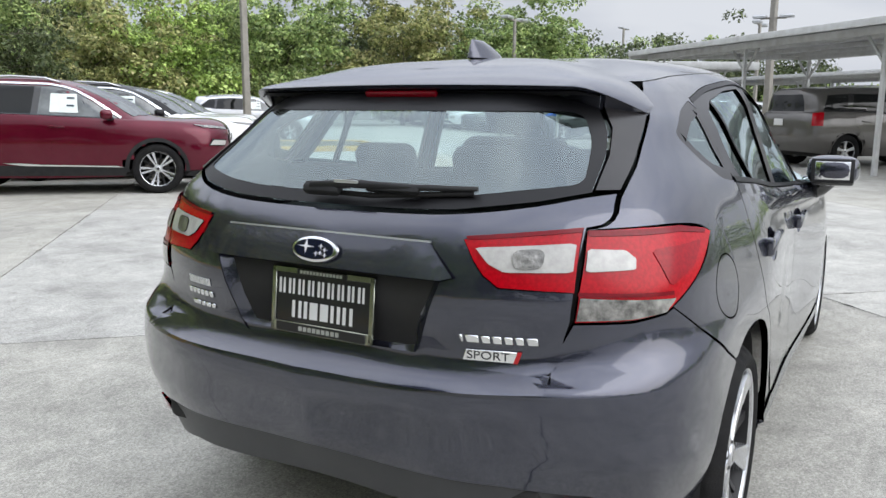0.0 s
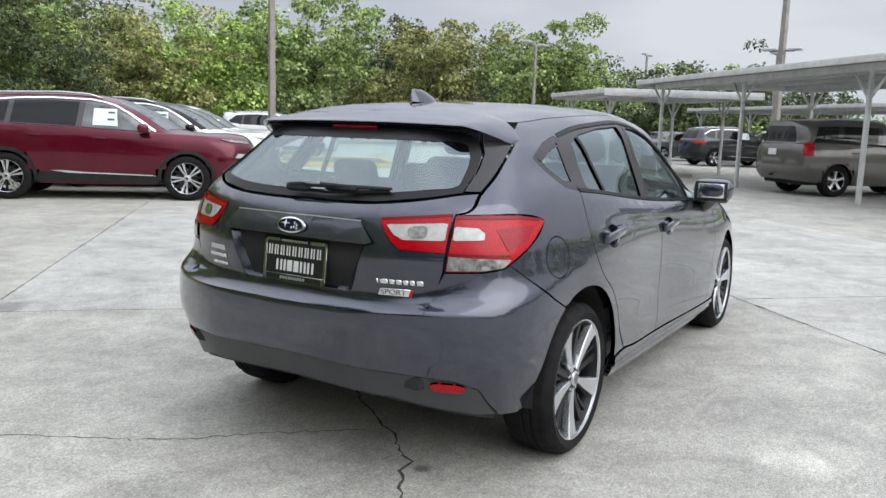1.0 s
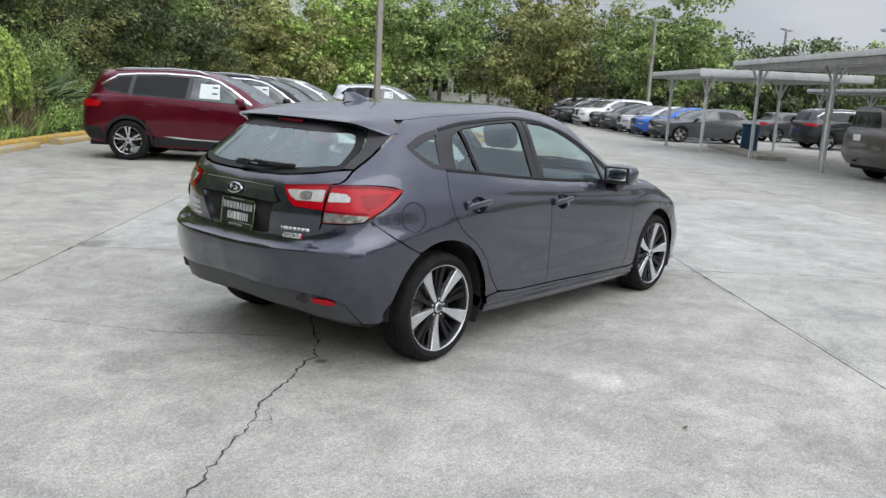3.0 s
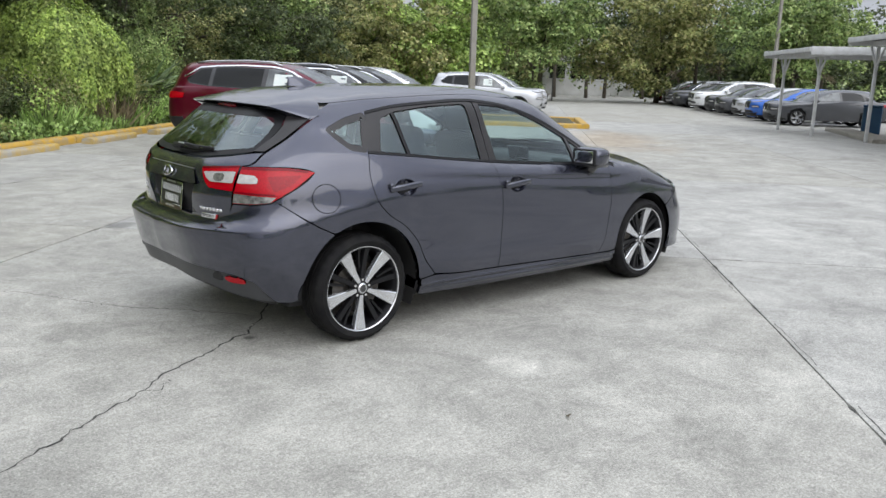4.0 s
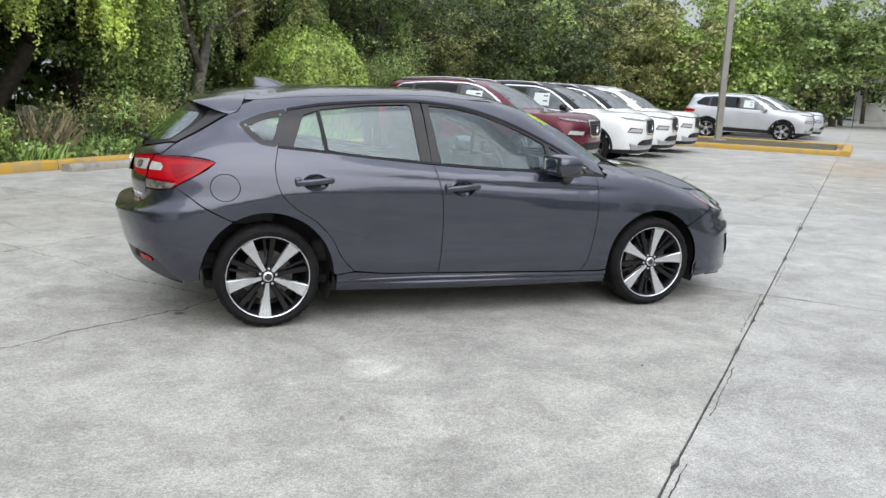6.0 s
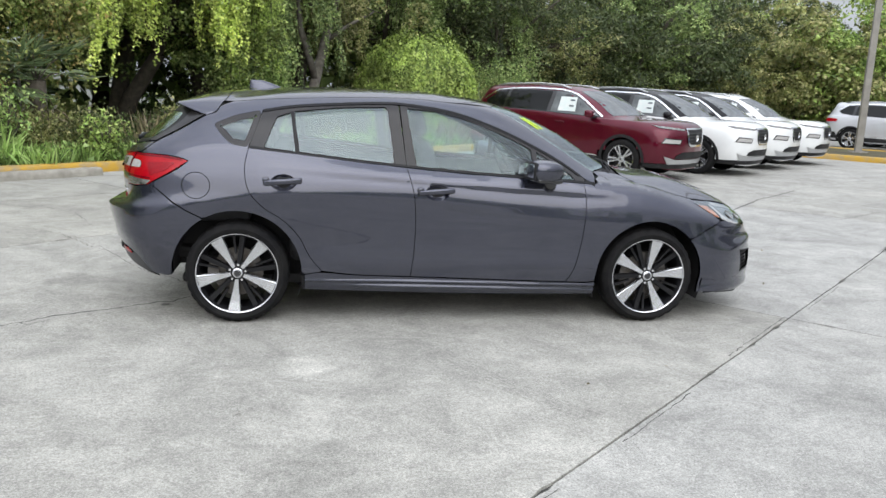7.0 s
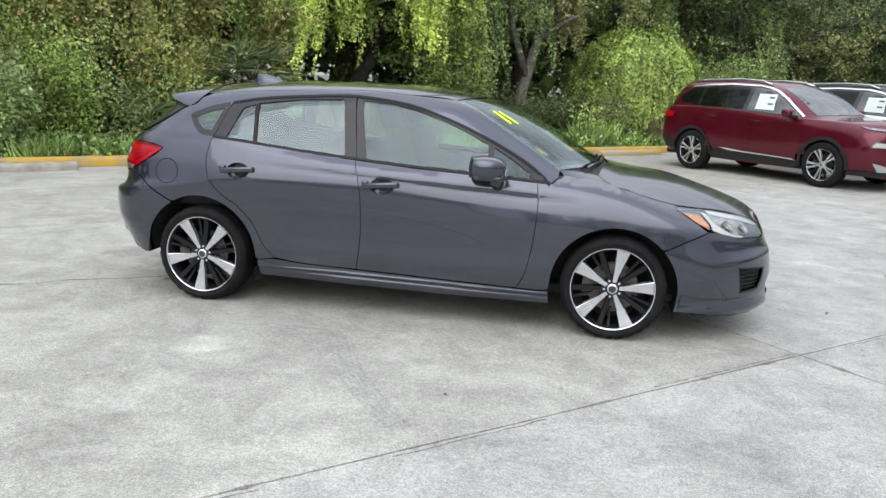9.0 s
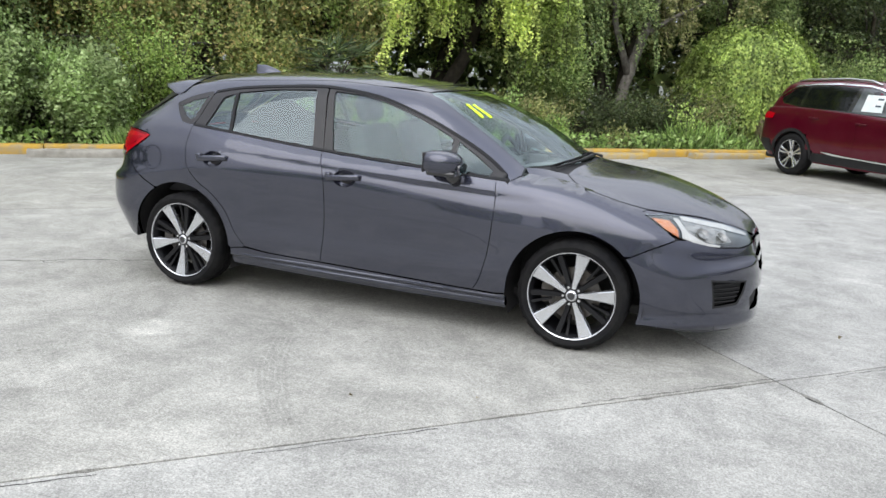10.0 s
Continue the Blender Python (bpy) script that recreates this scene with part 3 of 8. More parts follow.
rail_mid = [p for p in RAIL if -1.38 < p[0] < .15]
quarter = (arch(-1.335, .392, .390, 118, 2) + [(-.925, .318), (-.830, .332)] + DOOR_BACK[::-1] + DRIP + [(.965, .945)] + SCREEN_XZ
           + rail_mid[::-1] + TAILGATE_EDGE[::-1] + LAMP_TOP[1:] + LAMP_LOW[1:] + [(-1.71, .752), (-1.63, .704), (-1.546, .663)])
QUARTER_GLASS = rounded([(-1.487, 1.219), (-1.350, 1.277), (-1.190, 1.313), (-1.266, 1.086), (-1.372, 1.102), (-1.440, 1.160)], 2, .13)
FUEL = [(-1.575 + .086 * math.cos(a), .855 + .080 * math.sin(a)) for a in np.linspace(0, 2 * math.pi, 36, endpoint=False)]
skin("body_side", S.side, inset(quarter, GAP), GREY_PAINT, [QUARTER_GLASS, FUEL], depth=0.02)
skin("fuel_door", S.side, inset(FUEL, .0045), GREY_PAINT, depth=0.01, twin=False)
skin("quarter_glass", S.side, inset(QUARTER_GLASS, .034), REAR_GLASS, depth=0.004, lift=-.004)
skin("quarter_glass_seal", S.side, inset(QUARTER_GLASS, .001), PILLAR, [inset(QUARTER_GLASS, .035)], depth=0.006, lift=-.001)

# doors
def flank(p, n, a, b):
    """The flank's crease, that grows from the rear handle forwards, with a hollow under it."""
    grow = min(1.0, max(0.0, (a + 1.20) / .7)) * min(1.0, max(0.0, (1.15 - a) / .35))
    line = .962 - .062 * (a + 1.0) if a < .3 else .881 - .045 * (a - .3)
    d = line - b
    dip = -.011 * min(1, d / .018) * math.exp(-max(0, d - .018) / .05) if d > 0 else 0.0
    low = .006 * math.exp(-((b - .40) / .07) ** 2)
    return p + n * (dip + low) * grow


belt_r = [p for p in BELT if p[0] < -.297]
belt_f = [p for p in BELT if -.297 < p[0] < .852]
rear_door = DOOR_BACK + curve([(-.817, .340), (-.641, .318), (-.261, .305)]) + DOOR_MID[::-1] + belt_r
front_door = DOOR_MID + curve([(-.261, .305), (.30, .291), (.758, .281)]) + DOOR_FRONT[::-1] + belt_f
CUP_R = [(-1.055 + .078 * math.cos(a), .888 + .050 * math.sin(a)) for a in np.linspace(0, 2 * math.pi, 24, endpoint=False)]
CUP_F = [(-.105 + .078 * math.cos(a), .843 + .050 * math.sin(a)) for a in np.linspace(0, 2 * math.pi, 24, endpoint=False)]
for nm, line, cup, hx, hz, lean in (("rear_door", rear_door, CUP_R, -1.06, .893, -5), ("front_door", front_door, CUP_F, -.112, .850, -5)):
    door = skin(nm, S.side, inset(line, GAP), GREY_PAINT, [cup], res=.018, shape=flank)

    def dish(p, n, a, b, cup=cup):
        c = np.mean(cup, 0)
        return p - n * .040 * max(0, 1 - ((a - c[0]) / .080) ** 2 - ((b - c[1]) / .052) ** 2)

    skin("handle_recess", S.side, cup, GREY_PAINT, parent=door, res=.012, depth=0, twin=False, shape=dish)
    y = S.side(hx, hz)[0].y
    bar = box((.235, .026, .044), (0, 0, 0), (0, 0, 0), .0125, 3)
    for vtx in bar.verts:
        vtx.co.y += .020 * (vtx.co.x / .117) ** 2
        vtx.co.z *= 1 - .22 * (vtx.co.x / .117) ** 2
    bar.transform(pose(hx, y - .024, hz, 0, -lean * -1, 0))
    part("door_handle", bar, GREY_PAINT, door)
    key = box((.040, .030, .036), (0, 0, 0), (0, 0, 0), .010)
    key.transform(pose(hx - .100, y - .004, hz + .009, 0, 0, 0))
    part("handle_foot", key, GREY_PAINT, door)

# window frames and panes
drip_r = [p for p in DRIP if p[0] < -.352]
drip_f = [p for p in DRIP if p[0] > -.345]
post_r = [(-.350, 1.384), (-.297, .990)]
REAR_PANE = rounded([(-1.180, 1.083), (-1.105, 1.276), (-1.0, 1.312), (-.72, 1.346), (-.42, 1.360), (-.372, 1.004), (-.65, 1.032), (-.97, 1.066)], 1, .05)
FRONT_PANE = rounded([(-.298, 1.357), (-.10, 1.343), (.06, 1.310), (.262, 1.240), (.40, 1.182), (.527, 1.122), (.535, .951), (.0, .980), (-.232, .992)], 1, .05)
TRI_PANE = [(.562, 1.108), (.66, 1.052), (.80, .962), (.805, .935), (.566, .950)]
frame_r = [(-1.268, 1.085)] + drip_r + post_r + belt_r[:]
frame_f = [(-.340, 1.385)] + drip_f + [p for p in BELT if p[0] > -.295] + [(-.295, .990)]
skin("rear_window_frame", S.side, frame_r, PILLAR, [REAR_PANE], depth=0.018, lift=-.003)
skin("front_window_frame", S.side, frame_f, PILLAR, [FRONT_PANE, TRI_PANE], depth=0.018, lift=-.003)
skin("rear_window", S.side, inset(REAR_PANE, .001), REAR_GLASS, depth=0.004, lift=-.009, res=.05)
skin("front_window", S.side, inset(FRONT_PANE, .001), WINDOW_GLASS, depth=0.004, lift=-.009, res=.05)
skin("front_corner_pane", S.side, inset(TRI_PANE, .001), WINDOW_GLASS, depth=0.004, lift=-.009, res=.05)
skin("window_divider", S.side, [(-1.022, 1.305), (-.998, 1.311), (-.962, 1.066), (-.986, 1.068)], MOULDING, depth=0.014, lift=-.002)
belt_strip = [p for p in BELT] + [(x, z + .014) for x, z in BELT[::-1]]
skin("belt_moulding", S.side, belt_strip, MOULDING, depth=0.012, lift=.003, res=.02)
drip_strip = [(x, z) for x, z in DRIP] + [(x - .002, z - .013) for x, z in DRIP[::-1]]
skin("drip_moulding", S.side, drip_strip, MOULDING, depth=0.012, lift=.001, res=.02)

# fender, sill
fender = (DOOR_FRONT[::-1] + [(.925, .917), (.968, .943)] + HOOD_SIDE + [(1.668, .800), (1.74, .757), (1.802, .722), (1.855, .684), (1.74, .630), (1.637, .577)]
          + arch(1.335, .374, .368, 44, 178) + [(.955, .285), (.90, .278)])
skin("fender", S.side, inset(fender, GAP), GREY_PAINT, depth=0.02, res=.02, shape=flank)
def skirt(p, n, a, b):
    """Two ledges along the sill, with a hollow between them."""
    top = .290 - .022 * (a + .9) / 1.85
    d = top - b
    rear = min(1.0, max(0.0, (a + .95) / .5))
    out = .010 * math.exp(-((d - .010) / .007) ** 2) - .006 * math.exp(-((d - .024) / .008) ** 2) + .008 * rear * math.exp(-((d - .030 - .014 * rear) / .008) ** 2)
    return p + n * (out + .006)


sill_top = curve([(-.925, .317), (-.83, .331), (-.641, .3155), (-.261, .3025), (.30, .2885), (.758, .2785), (.90, .276), (.955, .282)])
skin("side_skirt", S.side, inset(sill_top + [(.958, .195), (.30, .192), (-.30, .198), (-.92, .215)], .0015), GREY_PAINT, depth=0.04, res=.009,
     shape=skirt)
skin("mud_flap", S.side, [(-.945, .30), (-.918, .30), (-.918, .17), (-.945, .17)], BLACK_PLASTIC, depth=0.10, lift=-.02, res=.05)

# roof and screen
part("roof", S.mesh(99), GREY_PAINT, hatch)
screen = [(1.225, 0), (1.195, .28), (1.14, .43), (1.04, .57)] + [(x, y) for x, y in SCREEN_EDGE] + [(.35, .30), (.385, .10), (.39, 0)]
screen = screen + [(x, -y) for x, y in screen[::-1] if y > 1e-6]
SCREEN_IN = inset(screen, .035)
part("windscreen", panel(S.top, inset(screen, .003), (), .05, .004, -.006), SCREEN_GLASS, hatch)
part("screen_border", panel(S.top, inset(screen, .002), [SCREEN_IN], .03, .004, -.0085), BLACK_GLOSS, hatch, "black band along the windscreen's edge")
header = [(.392, 0), (.387, .10), (.352, .30), (.277, .492), (.05, .540), (.120, .46), (.205, .28), (.235, 0)]
part("roof_header", panel(S.top, header + [(x, -y) for x, y in header[::-1] if y > 1e-6], (), .03, .0, -.0015), GREY_PAINT, hatch)

# bonnet and nose
shut = [(x, -S.side(x, z)[0].y) for x, z in HOOD_SIDE]
SHUT = curve([(1.195, .560), (1.235, .615), (1.30, .670), (1.382, .712), (1.50, .712), (1.676, .672)])
crown = [(.970, .655), (1.06, .600), (1.14, .570)] + SHUT + [(x + .0, y + .006) for x, y in shut[::-1]]
skin("fender_crown", lambda a, b: S.top(a, -b), crown, GREY_PAINT, depth=.0, lift=-.0012)
cowl = [(1.243, 0), (1.223, .28), (1.203, .43), (1.192, .560), (1.14, .570), (1.06, .600), (.970, .655), (1.04, .570), (1.14, .428), (1.195, .278), (1.226, 0)]
part("cowl", panel(S.top, cowl + [(x, -y) for x, y in cowl[::-1] if y > 1e-6], (), .025, .03, -.012), BLACK_PLASTIC, hatch)


def fr(x, y, z):
    return (math.atan2(-y, x - 1.25), z)


def rr(x, y, z):
    return (math.atan2(-y, -(x + 1.25)), z)


def sa(x, z):
    """A place on the side as angle and height for the nose."""
    return fr(x, S.side(x, z)[0].y, z)


LAMP_F = [fr(1.668, -.719, .80), fr(1.804, -.60, .797), fr(2.009, -.42, .75), fr(2.15, -.28, .688), fr(2.190, -.30, .640), fr(2.150, -.47, .628), fr(2.05, -.627, .641), fr(1.906, -.733, .683), fr(1.802, -.766, .723)]
lamp_ridge = [S.round_front(*p)[0] for p in LAMP_F[:4]]
brow_mid = [S.round_front(t, z)[0] for t, z in ((.20, .655), (.10, .648), (0, .645))]
bonnet = [(1.245, 0), (1.225, .28), (1.205, .43)] + [(x + .001, y - .004) for x, y in SHUT] + [(p.x - .002, -p.y - .003) for p in lamp_ridge[1:] + brow_mid]
part("bonnet", panel(S.top, inset(bonnet + [(x, -y) for x, y in bonnet[::-1] if y > 1e-6], .003), (), .035, .015), GREY_PAINT, hatch)
FOG = [fr(2.050, -.708, .475), fr(2.225, -.510, .455), fr(2.215, -.530, .39), fr(2.180, -.565, .325), fr(2.072, -.695, .315)]
GRILLE = [(0, .600), (.26, .596), (.335, .575), (.32, .50), (.24, .462), (0, .455)]
LOW_GRILLE = [(0, .395), (.40, .392), (.45, .35), (.42, .275), (0, .265)]
nose = ([(0, .640), (.10, .643), (.20, .650), fr(2.190, -.30, .638), fr(2.150, -.47, .626), fr(2.05, -.627, .639), fr(1.906, -.733, .681), sa(1.858, .681), sa(1.74, .627), sa(1.637, .574)]
        + [sa(x, z) for x, z in arch(1.335, .374, .368, 42, -18, 12)] + [fr(1.738, -.80, .205), fr(2.056, -.625, .180), fr(2.18, -.42, .178), (0, .178)])


def nose_form(p, n, a, b):
    """The bumper's crease under the lamps and the lip that juts out at the bottom."""
    side = min(1, max(0, abs(a) - .25) / .15) * min(1, max(0, .88 - abs(a)) / .3)
    crease = .012 * math.exp(-((b - .520 + .1 * (abs(a) - .6)) / .020) ** 2) - .008 * math.exp(-((b - .575) / .030) ** 2)
    lip = .038 * max(0, 1 - max(0, b - .215) / .055) ** 1.5 if b > .215 else .038
    flat = Vector((n.x, n.y, 0)).normalized()
    return p + n * crease * side + flat * lip * min(1, max(0, 1.45 - abs(a)) / .3)


part("front_bumper", panel(S.round_front, inset(both(nose), .0015), [both(GRILLE), both(LOW_GRILLE), FOG, [(-a, b) for a, b in FOG]], .022, .02, shape=nose_form), GREY_PAINT, hatch)
part("grille", panel(S.round_front, both(GRILLE), (), .05, .01, -.035), BLACK_PLASTIC, hatch)
part("lower_grille", panel(S.round_front, both(LOW_GRILLE), (), .05, .01, -.03), BLACK_PLASTIC, hatch)
part("grille_bar", panel(S.round_front, both([(0, .545), (.27, .552), (.30, .566), (.29, .540), (.26, .528), (0, .522)]), (), .03, .03, -.002), CHROME, hatch)
for mir in (False, True):
    part("fog_surround", panel(S.round_front, FOG, [inset(FOG, .016)], .02, .02, .0, mir), BLACK_PLASTIC, hatch)
    pocket = part("fog_pocket", panel(S.round_front, FOG, (), .03, .0, -.03, mir), BLACK_PLASTIC, hatch)
    for i in range(5):
        z = .345 + .024 * i
        slat = [fr(2.082, -.688, z), fr(2.195, -.545, z), fr(2.195, -.545, z + .007), fr(2.082, -.688, z + .007)]
        part("fog_slat", panel(S.round_front, slat, (), .03, .02, -.012, mir), BLACK_PLASTIC, pocket)
    lip_pts = [Vector((x, (-1 if not mir else 1) * y, z)) for x, y, z in ((1.88, .765, .186), (2.045, .68, .180), (2.16, .54, .180), (2.235, .37, .182), (2.275, .15, .184))]
    part("lip", tube(lip_pts, [.006, .013, .017, .017, .012], 8), DARK_TRIM, hatch)
    lamp = part("headlight", panel(S.round_front, inset(LAMP_F, .004), (), .03, .03, -.009, mir), LAMP_HOUSING, hatch, "clear headlight with amber corner and dark bezel")
    part("reflector_bowl", panel(S.round_front, [fr(1.84, -.63, .778), fr(2.01, -.43, .735), fr(2.09, -.50, .66), fr(2.03, -.62, .662), fr(1.91, -.71, .70)], (), .02, .004, -.006, mir), LAMP_BOWL, lamp)
    for cx, cy, cz, rad_ in ((1.955, -.622, .705, .036), (2.045, -.545, .685, .030)):
        q_, n_ = S.round_front(*fr(cx, cy, cz))
        bowl = lathe([(0, -.004), (rad_ * .45, -.001), (rad_ * .5, .004), (rad_ * .9, .012), (rad_, .014)], 20, axis="Z")
        bowl.transform(Matrix.Translation(q_ - n_ * .006) @ n_.to_track_quat("Z", "Y").to_matrix().to_4x4())
        if mir:
            bowl.transform(Matrix.Diagonal((1, -1, 1, 1)))
            bmesh.ops.reverse_faces(bowl, faces=bowl.faces[:])
        part("projector", smooth(bowl), LAMP_BOWL, lamp)
    part("light_guide", panel(S.round_front, [fr(1.815, -.640, .782), fr(1.845, -.625, .780), fr(1.905, -.690, .722), fr(1.99, -.668, .672), fr(2.07, -.600, .650), fr(2.06, -.612, .642), fr(1.97, -.690, .658), fr(1.885, -.738, .693), fr(1.875, -.705, .728)], (), .02, .006, -.0035, mir), CLEAR_LENS, lamp, "white light guide round the lamp")
    part("turn_signal", panel(S.round_front, [fr(1.70, -.70, .786), fr(1.79, -.660, .772), fr(1.855, -.708, .730), fr(1.862, -.745, .698), fr(1.80, -.755, .735)], (), .02, .006, -.0045, mir), AMBER, lamp)
    part("lamp_strip", panel(S.round_front, [fr(1.85, -.60, .790), fr(2.02, -.42, .745), fr(2.14, -.30, .690), fr(2.12, -.31, .676), fr(2.0, -.46, .728), fr(1.86, -.62, .772)], (), .02, .006, -.0035, mir), CLEAR_LENS, lamp)
    brow_line = [(a, z + .020) for a, z in LAMP_F[:4]] + [(a, z - .002) for a, z in LAMP_F[3::-1]]
    part("lamp_brow", panel(S.round_front, brow_line, (), .02, .0, -.005, mir), GREY_PAINT, hatch)
    part("lens_cover", panel(S.round_front, inset(LAMP_F, .003), (), .03, .002, .003, mir), HEADLAMP_GLASS, lamp)

# tail
TAIL_TOP = curve([(0, 1.041), (.164, 1.043), (.325, 1.050), (.503, 1.072), (.602, 1.092), (.648, 1.098)], 3)
LAMP_IN = [(.374, 1.000), (.467, 1.014), (.609, 1.024), (.613, .893), (.46, .899), (.425, .925), (.405, .95)]
RECESS = [(.335, .912), (.272, .740), (.250, .715), (.20, .704), (0, .702)]
low_edge = [(-S.side(x, z)[0].y - .004, z) for x, z in TAILGATE_EDGE[::-1] if 1.030 < z < 1.096]
gate_half = TAIL_TOP[:-1] + [(low_edge[0][0] - .002, 1.097)] + low_edge + [(.615, 1.027), (.612, .89), (.608, .829), (.598, .795), (.590, .735), (.568, .708), (.48, .705), (.353, .704), (0, .7035)]
gate = [(-a, b) for a, b in gate_half] + [(a, b) for a, b in gate_half[::-1] if a > 1e-6]
recess = [(-.335, .912), (-.272, .740), (-.250, .715), (-.20, .704), (.20, .704), (.250, .715), (.272, .740), (.335, .912)]
tailgate = part("tailgate", panel(S.rear, inset(gate, .003), [recess, [(-a, b) for a, b in LAMP_IN], LAMP_IN], .03, .02), GREY_PAINT, hatch)
part("plate_recess", panel(S.rear, inset(recess, -.001), (), .03, .0, 0, False, lambda p, n, a, b: Vector((max(p.x + .002, p.x + .034 * min(1, 30 * max(0, min(b - .704, .335 - abs(a) - .36 * max(0, .912 - b), .06)))), p.y, p.z))), GREY_PAINT, tailgate)
brow = [(-.365, .916), (-.300, .984), (-.28, .988), (.28, .988), (.300, .984), (.365, .916), (.335, .908), (-.335, .908)]
part("tailgate_brow", panel(S.rear, brow, (), .025, .012, .0, False, lambda p, n, a, b: p + n * (.004 + .012 * max(0, (.985 - b) / .08))), GREY_PAINT, tailgate)
part("brow_edge", panel(S.rear, [(-.30, .986), (.30, .986), (.30, .990), (-.30, .990)], (), .03, .004, .005), SATIN, tailgate)


def reargrid(*pts):
    return [(-a, b) for a, b in pts]


for mir in (False, True):
    lamp = part("inner_tail_lamp", panel(S.rear, inset(reargrid(*LAMP_IN), .003), (), .02, .02, .003, mir), RED_LENS, tailgate, "red tail lamp section on the tailgate")
    part("clear_lens", panel(S.rear, rounded(reargrid((.404, .983), (.601, .996), (.603, .936), (.470, .934), (.436, .950)), 1, .06), (), .02, .006, .007, mir), CLEAR_LENS, lamp)
    part("reverse_bulb", panel(S.rear, rounded(reargrid((.480, .980), (.545, .984), (.545, .942), (.488, .940)), 2, .2), (), .012, .004, .010, mir), LAMP_BOWL, lamp)
    part("lamp_line", panel(S.rear, reargrid((.380, 1.006), (.608, 1.028), (.608, 1.019), (.385, .998)), (), .02, .005, .005, mir), DEEP_RED, lamp)
    outer = [rr(-1.955, -.616, 1.024), rr(-1.86, -.705, 1.027), rr(-1.76, -.768, 1.024), rr(-1.655, -.800, 1.008), rr(-1.622, -.806, .995), rr(-1.74, -.806, .915), rr(-1.848, -.787, .857),
             rr(-1.872, -.776, .842), rr(-1.941, -.722, .831), rr(-2.012, -.614, .829), rr(-2.005, -.617, .89)]
    lamp = part("tail_lamp", panel(S.round_rear, inset(outer, .003), (), .02, .02, .003, mir), RED_LENS, hatch, "large red tail lamp with a clear centre")
    part("clear_lens", panel(S.round_rear, rounded([rr(-1.968, -.622, .984), rr(-1.921, -.692, .980), rr(-1.909, -.710, .962), rr(-1.915, -.711, .940), rr(-1.985, -.624, .937)], 1, .08), (), .02, .006, .007, mir), CLEAR_LENS, lamp)
    part("inner_facet", panel(S.round_rear, rounded([rr(-1.866, -.728, .978), rr(-1.690, -.792, .984), rr(-1.752, -.792, .935), rr(-1.848, -.770, .898)], 1, .08), (), .02, .004, .005, mir), INNER_RED, lamp, "dark red inner facet")
    part("reverse_lens", panel(S.round_rear, [rr(-2.003, -.622, .884), rr(-1.846, -.787, .872), rr(-1.874, -.773, .845), rr(-1.942, -.719, .836), rr(-2.010, -.618, .835)], (), .02, .006, .006, mir), LAMP_BOWL, lamp)
    part("lamp_line", panel(S.round_rear, [rr(-1.953, -.618, 1.022), rr(-1.76, -.768, 1.020), rr(-1.66, -.80, 1.004), rr(-1.66, -.80, .995), rr(-1.77, -.768, 1.008), rr(-1.955, -.618, 1.010)], (), .02, .004, .005, mir), DEEP_RED, lamp)
    part("lamp_line", panel(S.round_rear, [rr(-2.005, -.617, .896), rr(-1.85, -.783, .888), rr(-1.85, -.783, .880), rr(-2.005, -.617, .888)], (), .02, .004, .006, mir), DEEP_RED, lamp)

# rear bumper
bumper = ([(0, .7005), rr(-2.098, -.48, .7025), rr(-2.075, -.588, .708), rr(-2.020, -.600, .795), rr(-2.012, -.614, .826), rr(-1.941, -.722, .828), rr(-1.872, -.776, .840), rr(-1.85, -.787, .851),
           rr(-1.71, -.850, .750), rr(-1.63, -.866, .702), rr(-1.548, -.874, .662)] + [rr(x, S.side(x, z)[0].y, z) for x, z in arch(-1.335, .392, .390, 121, 183, 12)]
          + [rr(-1.75, -.783, .283), rr(-1.835, -.755, .290), rr(-1.90, -.738, .355), rr(-1.943, -.724, .410), rr(-2.02, -.663, .448), rr(-2.126, -.495, .466), rr(-2.177, -.178, .474), (0, .476)])
part("rear_bumper", panel(S.round_rear, inset(both(bumper), .002), (), .026, .02), GREY_PAINT, hatch)
ledge = [(0, .688), (.28, .690), rr(-2.085, -.57, .694), rr(-2.05, -.602, .735), (.28, .728), (0, .726)]
part("bumper_ledge", panel(S.round_rear, both(ledge), (), .02, .0, -.004), GREY_PAINT, hatch)
valance = [(0, .473), rr(-2.177, -.178, .471), rr(-2.126, -.495, .463), rr(-2.02, -.663, .445), rr(-1.943, -.724, .407), rr(-1.90, -.738, .352), rr(-1.84, -.750, .292), rr(-1.90, -.70, .297), rr(-2.0, -.60, .325), rr(-2.08, -.45, .362), (0, .373)]
part("rear_valance", panel(S.round_rear, inset(both(valance), .001), (), .03, .03, -.006), DARK_TRIM, hatch, "matt dark lower bumper")
for mir in (False, True):
    part("rear_reflector", panel(S.round_rear, rounded([rr(-2.062, -.595, .440), rr(-1.985, -.690, .432), rr(-1.975, -.690, .398), rr(-2.046, -.594, .406)], 2, .2), (), .02, .012, .004, mir), RED_LENS, hatch, "red bumper reflector")

# rear screen, its trims and the spoiler
GLASS_R = [(0, 1.046), (.164, 1.048), (.325, 1.055), (.503, 1.077), (.600, 1.097), (.592, 1.169), (.571, 1.232), (.518, 1.302), (.40, 1.322), (0, 1.330)]
glass_r = [(-a, b) for a, b in GLASS_R] + [(a, b) for a, b in GLASS_R[::-1] if a > 1e-6]
part("rear_screen", panel(S.rear, inset(glass_r, .002), (), .04, .004, -.002), REAR_SCREEN_GLASS, hatch)
